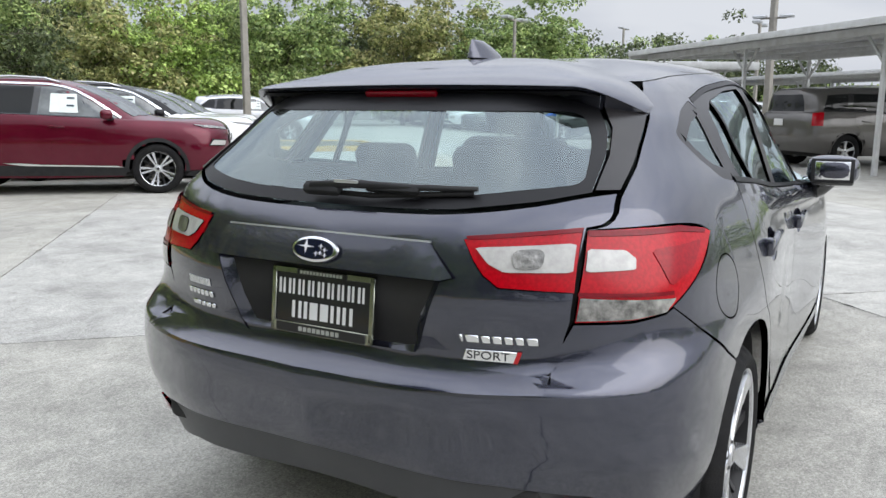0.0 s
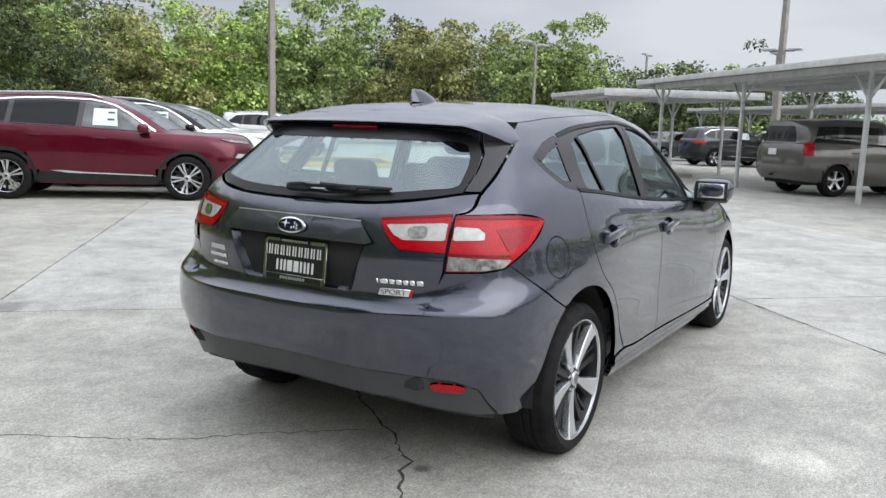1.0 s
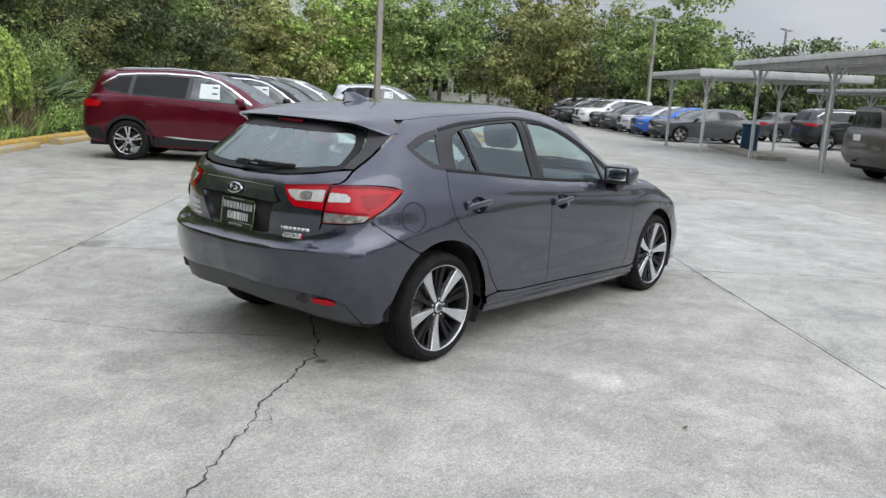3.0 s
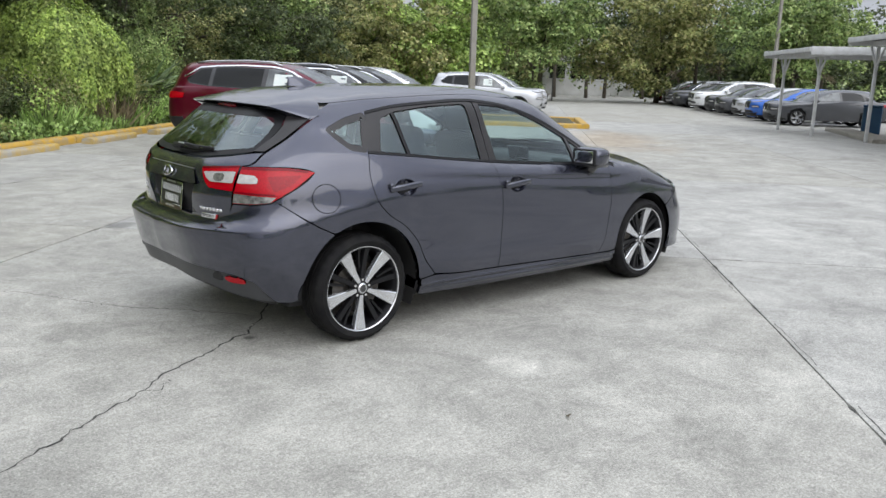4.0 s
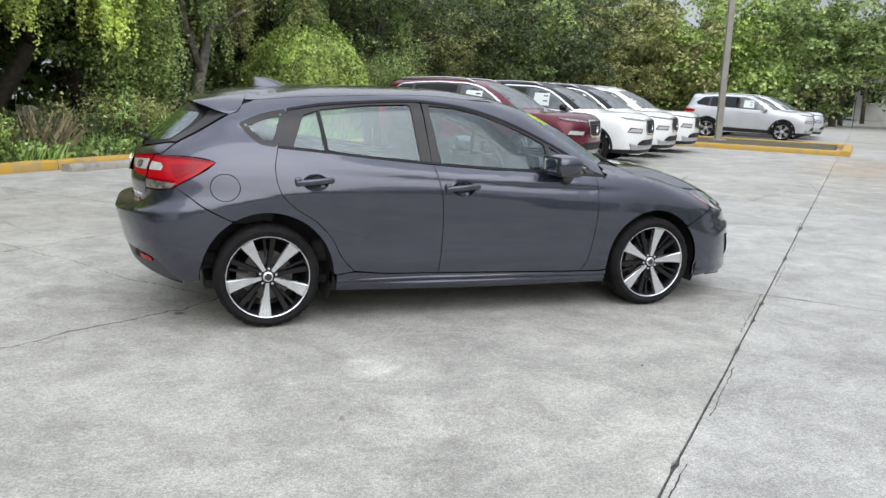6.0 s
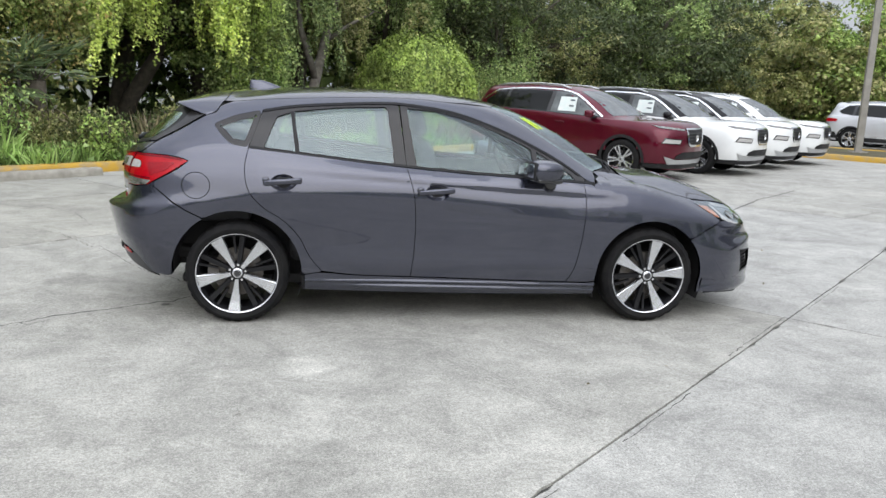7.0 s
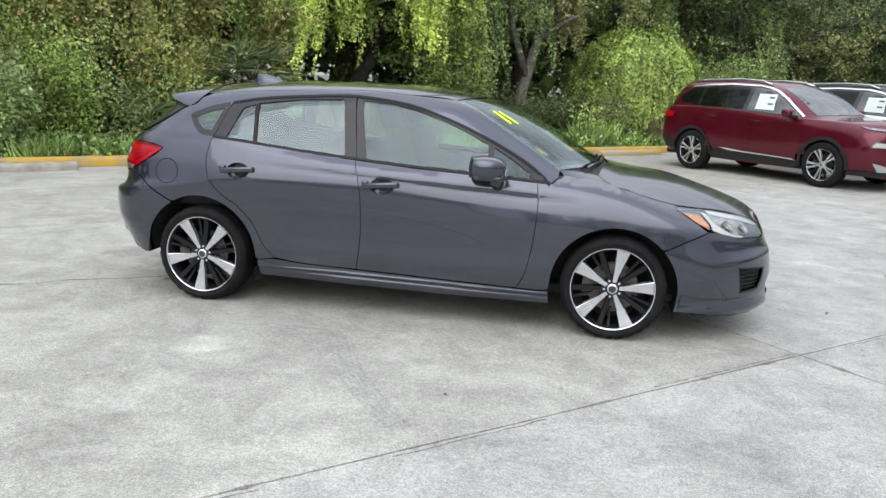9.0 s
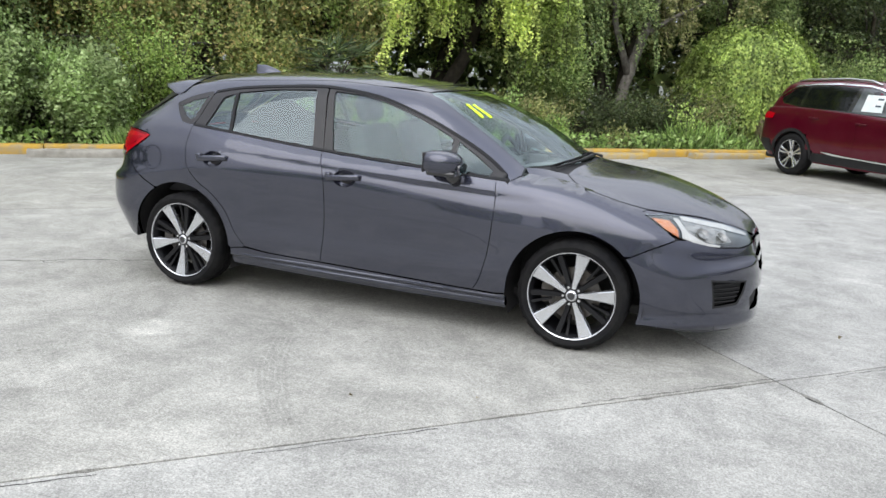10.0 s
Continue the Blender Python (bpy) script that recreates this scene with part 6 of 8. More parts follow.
    l.new(away.outputs["Value"], rag.inputs[0])
    l.new(cloud(.9, 7, .7, -.35, .35), rag.inputs[1])
    stain = n.new("ShaderNodeMapRange")
    stain.inputs["From Min"].default_value, stain.inputs["From Max"].default_value = 0.3, 1.0
    stain.inputs["To Min"].default_value, stain.inputs["To Max"].default_value = 0.6, 0.0
    l.new(rag.outputs[0], stain.inputs["Value"])
    rust = n.new("ShaderNodeMix")
    rust.data_type = "RGBA"
    rust.inputs["B"].default_value = (0.36, 0.285, 0.20, 1)
    l.new(stain.outputs["Result"], rust.inputs["Factor"])
    l.new(hue.outputs["Result"], rust.inputs["A"])
    mix = n.new("ShaderNodeVectorMath")
    mix.operation = "SCALE"
    l.new(rust.outputs["Result"], mix.inputs[0])
    l.new(v, mix.inputs["Scale"])
    l.new(mix.outputs["Vector"], p.inputs["Base Color"])
    p.inputs["Roughness"].default_value = 0.82
    p.inputs["Specular IOR Level"].default_value = 0.35
    bump = n.new("ShaderNodeBump")
    bump.inputs["Strength"].default_value, bump.inputs["Distance"].default_value = 0.35, 0.004
    g = n.new("ShaderNodeTexNoise")
    g.inputs["Scale"].default_value, g.inputs["Detail"].default_value = 120, 6
    l.new(where.outputs["Position"], g.inputs["Vector"])
    l.new(g.outputs["Fac"], bump.inputs["Height"])
    l.new(bump.outputs["Normal"], p.inputs["Normal"])
    return m


CONCRETE = concrete_material("lot_concrete", (((-1.85, -.44), .045, .42), ((-.90, -1.68), .15, 1.30), ((-1.3, 3.35), .16, .62), ((-2.6, .2), .20, .82), ((-1.0, -2.3), .30, 1.12),
                                              ((.1, -2.9), .35, 1.15), ((-1.45, .95), .11, .75), ((1.9, -2.4), .35, .85)))
JOINT = mat("joint_filler", (0.045, 0.044, 0.040), 0.9, 0, 0, (0.13, 0.126, 0.115), 30, bump=0.4, grain=90, coords="Object")
CRACK = mat("crack_dark", (0.030, 0.029, 0.027), 0.95, 0, 0, (0.07, 0.068, 0.062), 40)
YELLOW = mat("worn_yellow_paint", (0.50, 0.30, 0.035), 0.75, 0, 0, (0.30, 0.25, 0.16), 5, 8, 0.42, 0.70, bump=0.35, grain=70)
STOP = mat("weathered_concrete", (0.36, 0.34, 0.29), 0.85, 0, 0, (0.24, 0.225, 0.19), 7, 7, bump=0.4, grain=80)
STOP_YELLOW = mat("faded_yellow_concrete", (0.46, 0.31, 0.07), 0.8, 0, 0, (0.34, 0.32, 0.27), 4, 8, 0.38, 0.62, bump=0.4, grain=80)
SOIL = mat("leaf_litter_soil", (0.055, 0.042, 0.025), 0.95, 0, 0, (0.10, 0.095, 0.040), 1.6, 9, bump=0.8, grain=14)
ASPHALT = mat("far_ground", (0.16, 0.16, 0.15), 0.9, 0, 0, (0.10, 0.11, 0.07), 0.06, 8, bump=0.2, grain=3)

ground = bmesh.new()
bmesh.ops.create_grid(ground, x_segments=2, y_segments=2, size=1500)
ground.transform(Matrix.Translation((0, 0, -.045)))
gr = tagged(part("ground", ground, ASPHALT, None), "wide flat ground that runs to the horizon", "ground", kind="structure")
bed = box((190, 62, .03), (0, 0, -.029))
bed.transform(pose(*lot(30, -22.6), 0, 0, 43.5))
tagged(part("joint_bed", bed, JOINT, None), "dark filler in the joints of the concrete lot", "ground", kind="structure")

U_LINES = [-62, -48, -34.5, -23.5, -12.2, -6.4, -2.255, 3.43, 6.0, 8.22]       # v of the long joints
V_LINES = [-58, -46, -34, -22.5, -10.8, -4.8, 1.22, 7.2, 13.2, 19.2, 25.2, 31.2, 43.2, 55.2, 67.2, 79.2, 100]
lot_floor = thing("pavement", "weathered pale grey concrete slabs of the car lot", "pavement", kind="structure")


def slab(u0, u1, v0, v1):
    """One slab, with worn, slightly wandering edges."""
    g = .0050 if u0 != 1.22 and u1 != 1.22 else .0062
    near = abs((u0 + u1) / 2) < 14 and abs((v0 + v1) / 2) < 9
    step = .035 if near else 3.0
    rim = []
    for (a, b), (c, d) in (((u0 + g, v0 + g), (u1 - g, v0 + g)), ((u1 - g, v0 + g), (u1 - g, v1 - g)), ((u1 - g, v1 - g), (u0 + g, v1 - g)), ((u0 + g, v1 - g), (u0 + g, v0 + g))):
        n = max(1, int(math.hypot(c - a, d - b) / step))
        for i in range(n):
            s = i / n
            x, y = a + (c - a) * s, b + (d - b) * s
            w = noise.noise((x * 1.6, y * 1.6, 3)) * .005 + noise.noise((x * 23, y * 23, 9)) * .0035 if near and 0 < i else 0
            chip = max(0, noise.noise((x * 5, y * 5, 21)) - .28) * .06 if near and 0 < i else 0
            if a == c:
                x += (w - chip if x > (u0 + u1) / 2 else w + chip)
            else:
                y += (w - chip if y > (v0 + v1) / 2 else w + chip)
            rim.append((x, y))
    bm = bmesh.new()
    top = [bm.verts.new(lot(x, y, 0)) for x, y in rim]
    low = [bm.verts.new(lot(x, y, -.05)) for x, y in rim]
    bm.faces.new(top)
    for i in range(len(rim)):
        j = (i + 1) % len(rim)
        bm.faces.new((top[j], top[i], low[i], low[j]))
    bmesh.ops.recalc_face_normals(bm, faces=bm.faces[:])
    return bm


# kerb along the trees, in lengths, and wheel stops before it
def bar(length, width, height, round_=.03, seed=0):
    """A cast concrete bar with a rounded, worn top."""
    n = max(2, int(length / .12))
    bm = bmesh.new()
    prof = [(0, 0), (0, height - round_), (round_ * .35, height - round_ * .3), (round_, height), (width - round_, height), (width - round_ * .35, height - round_ * .3), (width, height - round_), (width, 0)]
    rows = []
    for i in range(n + 1):
        x = length * i / n
        rows.append([bm.verts.new((x, y + .008 * noise.noise((x * 3, y * 20, seed)), z + (.010 * noise.noise((x * 4, y * 20 + 5, seed)) if z > 0 else 0))) for y, z in prof])
    for a, b in zip(rows, rows[1:]):
        for k in range(7):
            bm.faces.new((a[k], a[k + 1], b[k + 1], b[k]))
    bm.faces.new(rows[0])
    bm.faces.new(rows[-1][::-1])
    bmesh.ops.recalc_face_normals(bm, faces=bm.faces[:])
    return smooth(bm, 40)


kerb_meshes = []
for i in range(3):
    bm = bar(2.985, .26, .155, .05, i * 7 + 1)
    me = bpy.data.meshes.new("kerb")
    bm.to_mesh(me)
    bm.free()
    me.materials.append(YELLOW)
    kerb_meshes.append(me)
for i in range(26):
    u = -24 + 3.0 * i
    k = new("kerb", kerb_meshes[i % 3])
    k.matrix_basis = pose(*lot(u, 8.24, -.01), 0, 0, 43.5)
    tagged(k, "worn yellow painted concrete kerb", "kerb", "kerb lengths along the trees", "structure")
for i, (u, v, yellow) in enumerate(((-9.3, 7.92, 0), (-6.2, 7.88, 0), (-3.2, 7.86, 0), (-.1, 7.86, 0), (2.9, 7.9, 0), (5.9, 7.9, 1), (8.9, 7.92, 1), (11.6, 7.9, 1), (14.2, 7.9, 0), (16.8, 7.9, 1))):
    bm = bar(1.83, .24, .115, .05, i * 3 + 40)
    s = part("wheel_stop", bm, STOP_YELLOW if yellow else STOP, None)
    s.matrix_basis = pose(*lot(u, v - .08), 0, 0, 43.5 + random.uniform(-1.2, 1.2))
    tagged(s, "faded yellow concrete wheel stop against the kerb" if yellow else "bare grey concrete wheel stop against the kerb", "wheel stop", "wheel stops")

# the island with the light pole
isl = thing("island", "raised island with a faded yellow kerb", "island", kind="structure")
fill = box((4.1, 10.0, .12), (0, 0, 0))
fill.transform(pose(*lot(22.3, 2.9, .06), 0, 0, 43.5))
part("island_fill", fill, SOIL, isl)
for (u, v), length, turn in (((20.0, -2.55), 4.6, 0), ((20.26, -2.3), 10.4, 90), ((24.6, -2.3), 10.4, 90)):
    bm = bar(length, .26, .16, .05, int(u * 7))
    bm.transform(pose(*lot(u, v, -.01), 0, 0, 43.5 + turn))
    part("island_kerb", bm, YELLOW, isl)
POLE = mat("weathered_pole", (0.30, 0.285, 0.25), 0.75, 0, 0, (0.22, 0.205, 0.18), 3, 7, bump=0.25, grain=50)


def light_pole(at, height, wide, heads, label):
    t = thing("light_pole", label, "light pole", at)
    bm = bmesh.new()
    bmesh.ops.create_cone(bm, cap_ends=True, segments=4 if wide > .15 else 12, radius1=wide * .72, radius2=wide * .50, depth=height, matrix=pose(0, 0, height / 2, 0, 0, 20))
    part("pole", bevelled(bm, wide * .06, 1), POLE, t)
    if heads:
        part("arm", tube([(-1.0, 0, height - .1), (1.0, 0, height - .1)], .05, 8), POLE, t)
        for s in (-1, 1):
            part("lamp_head", box((.95, .55, .20), (s * 1.15, 0, height), (0, 0, 0), .06), SATIN, t)
    else:
        part("base_plate", box((.42, .42, .05), (0, 0, .03), (0, 0, 20), .01), POLE, t)
    return t


light_pole(tuple(lot(22.6, 1.45, .10)), 11.0, .20, False, "tall square weathered light pole on the island")
light_pole((44.6, 20.8, 0), 6.9, .22, True, "twin-headed lot lamp before the far oaks")
light_pole((54.5, 7.4, 0), 6.9, .22, True, "twin-headed lot lamp beyond the carports")
light_pole((99.8, 30.6, 0), 11.4, .3, True, "tall distant twin-headed floodlight pole")
thick = light_pole((28.4, 3.1, 0), 9.5, .24, False, "thick concrete utility pole, with two lamps placed to fit the camera's view")
# heads of a lamp post behind, set on this pole to fit the camera's view
part("arm", tube([(0, -.45, 4.55), (0, .45, 4.55)], .04, 8), POLE, thick)
for s_ in (-1, 1):
    part("lamp_head", box((.40, .50, .12), (0, s_ * .46, 4.60), (0, 0, 0), .05), SATIN, thick)

# ---- carports ----
WHITE_STEEL = mat("white_painted_steel", (0.60, 0.61, 0.61), 0.5, 0, 0, (0.48, 0.48, 0.47), 4, 7, bump=0.06, grain=30)
ROOF_EDGE = mat("carport_sheet", (0.50, 0.51, 0.52), 0.5, 0.1, 0, (0.38, 0.39, 0.40), 3, 6)


def carport(label, u0, u1, v_front, v_back, height, posts_u, rows_v, tilt=.0):
    """Posts with Y braces in rows of v, purlins, and a thin roof of long sheets from v_front to v_back."""
    c = thing("carport", label, "carport", tuple(lot(u0, v_front)), 43.5)
    L, D = u1 - u0, v_front - v_back
    n = int(L / 1.2)
    for i in range(n):
        sheet = box((L / n - .012, D, .035), (L / n * (i + .5), -D / 2, height + .16 + tilt * .5), (0, 0, 0), .006, 1)
        for vtx in sheet.verts:
            vtx.co.z += tilt * (-vtx.co.y / D - .5)
        part("roof_sheet", sheet, ROOF_EDGE, c)
    part("front_fascia", box((L + .04, .05, .14), (L / 2, .02, height + .13), (0, 0, 0), .008), WHITE_STEEL, c)
    part("back_fascia", box((L + .04, .05, .24), (L / 2, -D - .02, height + .10 + tilt), (0, 0, 0), .008), WHITE_STEEL, c)
    for x in (-.02, L + .02):
        part("end_fascia", box((.05, D, .24), (x, -D / 2, height + .10 + tilt / 2), (-math.degrees(math.atan2(tilt, D)), 0, 0), .008), WHITE_STEEL, c)
    for rv in rows_v:
        y = rv - v_front
        z = height + tilt * (-y / D)
        part("beam", box((L, .12, .16), (L / 2, y, z + .03), (0, 0, 0), .01), WHITE_STEEL, c)
        for pu in posts_u:
            x = pu - u0
            post = part("post", box((.085, .085, z), (x, y, z / 2), (0, 0, 0), .008), WHITE_STEEL, c)
            for s in (-1, 1):
                part("brace", tube([(x, y, z - .62), (x + s * .50, y, z - .05)], .034, 6), WHITE_STEEL, post)
    for k in range(int(D / 1.5)):
        y = -.75 - 1.5 * k
        part("purlin", box((L, .06, .10), (L / 2, y, height + .09 + tilt * (-y / D)), (0, 0, 0), .005), WHITE_STEEL, c)
    return c


carport("long white steel carport with Y-braced posts", 5.2, 18.9, -9.7, -16.2, 2.75, (5.4, 9.65, 14.1, 18.45), (-10.35, -15.6), .10)
carport("second white steel carport beyond the first", 19.6, 24.4, -8.9, -14.6, 2.50, (20.3, 23.8), (-9.45, -13.6), .05)
carport("white steel carport at the back of the lot", 15.5, 33.5, -19.6, -25.5, 2.45, (16, 20, 24.4, 28.7, 33), (-20.1, -25.0), .08)

# low planter edge under the carports, blue bin, barrel
edge = bar(6.4, .9, .12, .05, 90)
edge.transform(pose(*lot(18.0, -11.3), 0, 0, 43.5 - 8))
tagged(part("planter_edge", edge, STOP, None), "low grey concrete planter edge under the carports", "planter edge", kind="structure")
BIN_BLUE = mat("blue_bin_plastic", (0.015, 0.06, 0.13), 0.5, 0, 0, (0.02, 0.075, 0.15), 6)
bin_ = thing("recycling_bin", "blue plastic bin standing by a carport post", "bin", tuple(lot(22.8, -12.2)), 20)
part("bin_body", box((.58, .58, .92), (0, 0, .46), (0, 0, 0), .05), BIN_BLUE, bin_)
part("bin_lid", box((.62, .62, .07), (0, 0, .955), (0, 0, 0), .03), BIN_BLUE, bin_)
tub = thing("planter_tub", "small weathered brown tub by the carport", "tub", tuple(lot(17.8, -15.6)))
part("tub_body", lathe([(0, 0), (.26, 0), (.32, .45), (.29, .45), (.27, .40), (0, .40)], 20, axis="Z"), mat("tub_brown", (.20, .13, .08), .8, 0, 0, (.13, .09, .06), 6), tub)

# the white building at the end of the drive
wall_white = mat("white_render", (0.66, 0.66, 0.64), 0.85, 0, 0, (0.52, 0.52, 0.49), .8, 7)
b = thing("white_building", "low white rendered building half hidden by oaks", "building", (64.5, 52.5, 0), 43.5)
part("wall", box((14, 9, 5.2), (0, 0, 2.6), (0, 0, 0), .02), wall_white, b)
part("parapet", box((14.3, 9.3, .35), (0, 0, 5.3), (0, 0, 0), .02), wall_white, b)
for i in range(4):
    w = part("window", box((.12, 1.5, 1.6), (-7.02, -3.2 + 2.1 * i, 2.4), (0, 0, 0), .01), DARK_PANE, b)
    part("sill", box((.18, 1.7, .10), (-7.06, -3.2 + 2.1 * i, 1.55), (0, 0, 0), .01), wall_white, w)
for i in range(5):
    w = part("window", box((1.5, .12, 1.6), (-5.2 + 2.5 * i, -4.52, 2.4), (0, 0, 0), .01), DARK_PANE, b)
sc = thing("small_shed", "small dark grey timber gate by the drive", "gate", (39.0, 34.0, 0), 43.5)
for i in range(7):
    part("board", box((.28, .04, 1.9), (.3 * i, 0, .95), (0, 0, 0), .01), mat("grey_timber", (.10, .095, .085), .85, 0, 0, (.06, .055, .05), 4) if i == 0 else bpy.data.materials["grey_timber"], sc)

# ---- trees and undergrowth ----
def leaf_material(name, tones, shade=1.12):
    """Leaves of several greens, one tone a leaf, that let some light through."""
    m, n, l, p = nodes_of(name)
    geo = n.new("ShaderNodeNewGeometry")
    ramp = n.new("ShaderNodeValToRGB")
    ramp.color_ramp.interpolation = "LINEAR"
    els = ramp.color_ramp.elements
    while len(els) < len(tones):
        els.new(0.5)
    for i, t in enumerate(tones):
        # first tone halved: the dark gaps between leaves are put into the colour
        gain = (.5 if i == 0 else 1.15 if i == len(tones) - 1 else 1.0) * shade
        els[i].position, els[i].color = i / (len(tones) - 1), rgb([c * gain for c in t])
    l.new(geo.outputs["Random Per Island"], ramp.inputs["Fac"])
    # darker and lighter patches in the colour stand in for shaded recesses
    patch = n.new("ShaderNodeTexNoise")
    patch.inputs["Scale"].default_value, patch.inputs["Detail"].default_value = 1.5, 5.0
    l.new(geo.outputs["Position"], patch.inputs["Vector"])
    span = n.new("ShaderNodeMapRange")
    span.inputs["From Min"].default_value, span.inputs["From Max"].default_value = .3, .7
    span.inputs["To Min"].default_value, span.inputs["To Max"].default_value = 0.45, 1.55
    l.new(patch.outputs["Fac"], span.inputs["Value"])
    hue = n.new("ShaderNodeHueSaturation")
    hue.inputs["Saturation"].default_value = 0.88
    l.new(span.outputs["Result"], hue.inputs["Value"])
    l.new(ramp.outputs["Color"], hue.inputs["Color"])
    l.new(hue.outputs["Color"], p.inputs["Base Color"])
    p.inputs["Roughness"].default_value, p.inputs["Specular IOR Level"].default_value = 0.5, 0.35
    trans = n.new("ShaderNodeBsdfTranslucent")
    l.new(hue.outputs["Color"], trans.inputs["Color"])
    mix = n.new("ShaderNodeMixShader")
    mix.inputs[0].default_value = 0.30
    l.new(p.outputs[0], mix.inputs[1])
    l.new(trans.outputs[0], mix.inputs[2])
    l.new(mix.outputs[0], n["Material Output"].inputs["Surface"])
    return m


OAK = leaf_material("oak_leaves", ((0.09, 0.155, 0.037), (0.169, 0.264, 0.061), (0.259, 0.353, 0.085), (0.382, 0.44, 0.154)))
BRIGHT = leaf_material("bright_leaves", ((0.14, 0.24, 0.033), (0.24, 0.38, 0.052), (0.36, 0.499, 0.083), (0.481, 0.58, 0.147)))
OLIVE = leaf_material("olive_leaves", ((0.126, 0.165, 0.039), (0.214, 0.253, 0.062), (0.31, 0.32, 0.092), (0.388, 0.349, 0.145)))
VINE = leaf_material("vine_leaves", ((0.22, 0.32, 0.038), (0.38, 0.50, 0.055), (0.53, 0.65, 0.085), (0.70, 0.76, 0.15)))
RUSTY = leaf_material("rusty_leaves", ((0.14, 0.196, 0.042), (0.238, 0.308, 0.063), (0.308, 0.364, 0.077), (0.392, 0.42, 0.112), (0.532, 0.378, 0.112)))
FRESH = leaf_material("fresh_weeds", ((0.099, 0.182, 0.032), (0.198, 0.33, 0.055), (0.297, 0.462, 0.087), (0.413, 0.544, 0.174)))
DRY = leaf_material("dry_grass", ((.14, .11, .06), (.22, .18, .10), (.30, .25, .15)))
PALM = leaf_material("palm_leaves", ((0.068, 0.112, 0.045), (0.124, 0.192, 0.072), (0.192, 0.27, 0.112), (0.292, 0.338, 0.18)))
# oak leaves with shade put into the colour, for plants that stand dark
SHADED_OAK = leaf_material("shaded_oak_leaves", ((.030, .050, .014), (.055, .085, .022), (.085, .115, .032), (.13, .15, .06)))
MOUND = leaf_material("mound_leaves", ((0.11, 0.18, 0.022), (0.20, 0.30, 0.034), (0.30, 0.41, 0.053), (0.41, 0.50, 0.095)))
SILVERY = leaf_material("pale_green_leaves", ((0.165, 0.253, 0.066), (0.264, 0.374, 0.11), (0.363, 0.484, 0.165), (0.484, 0.583, 0.264)))
BARK = mat("grey_bark", (0.10, 0.085, 0.065), 0.9, 0, 0, (0.055, 0.046, 0.036), 9, 8, bump=0.8, grain=25)
PALE_BARK = mat("pale_lichen_bark", (0.22, 0.20, 0.17), 0.9, 0, 0, (0.09, 0.08, 0.065), 7, 8, bump=0.8, grain=25)
PALM_BARK = mat("palm_bark", (0.14, 0.12, 0.095), 0.95, 0, 0, (0.08, 0.068, 0.05), 12, 6, bump=0.8, grain=20)
rng = np.random.default_rng(11)


def unit(v):
    return v / np.maximum(np.linalg.norm(v, axis=-1, keepdims=True), 1e-9)


def leaves(name, centres, along, size, material, parent, slim=.45, spread=.35, face=None):
    """One mesh of pointed leaves, folded a little along the rib."""
    n = len(centres)
    ax = unit(along + rng.normal(0, spread, (n, 3)))
    side = unit(np.cross(ax, rng.normal(0, 1, (n, 3)) if face is None else face + rng.normal(0, .38, (n, 3))))
    s = (size * rng.uniform(.65, 1.35, n))[:, None]
    up = np.cross(ax, side)
    tip, left, right = centres + ax * s, centres + ax * s * .45 + side * s * slim + up * s * .12, centres + ax * s * .45 - side * s * slim + up * s * .12
    c = 4
    if size < .5 and slim > .2:                     # three corners a leaf
        c = 3
        base = rng.uniform(.05, .45, (n, 1))
        v = np.stack((centres + ax * s * base + side * s * slim * 1.1, centres + ax * s * 1.05, centres + ax * s * (.5 - base) - side * s * slim * 1.1), 1).reshape(-1, 3)
    else:
        v = np.stack((centres, left, tip, right), 1).reshape(-1, 3)
    me = bpy.data.meshes.new(name)
    me.vertices.add(c * n)
    me.vertices.foreach_set("co", v.astype(np.float32).ravel())
    me.loops.add(c * n)
    me.loops.foreach_set("vertex_index", np.arange(c * n, dtype=np.int32))
    me.polygons.add(n)
    me.polygons.foreach_set("loop_start", np.arange(0, c * n, c, dtype=np.int32))
    me.update(calc_edges=True)
    return part(name, me, material, parent)


def cloud(centre, radii, n):
    """n places on the lit skin of a lumpy tuft, few inside or beneath it."""
    d = unit(rng.normal(0, 1, (n, 3)))
    under = (d[:, 2] < -.15) & (rng.random(n) < .75)
    d[under, 2] *= -1
    r = rng.uniform(.45, 1.0, n) ** .4
    return centre + d * r[:, None] * np.asarray(radii), d


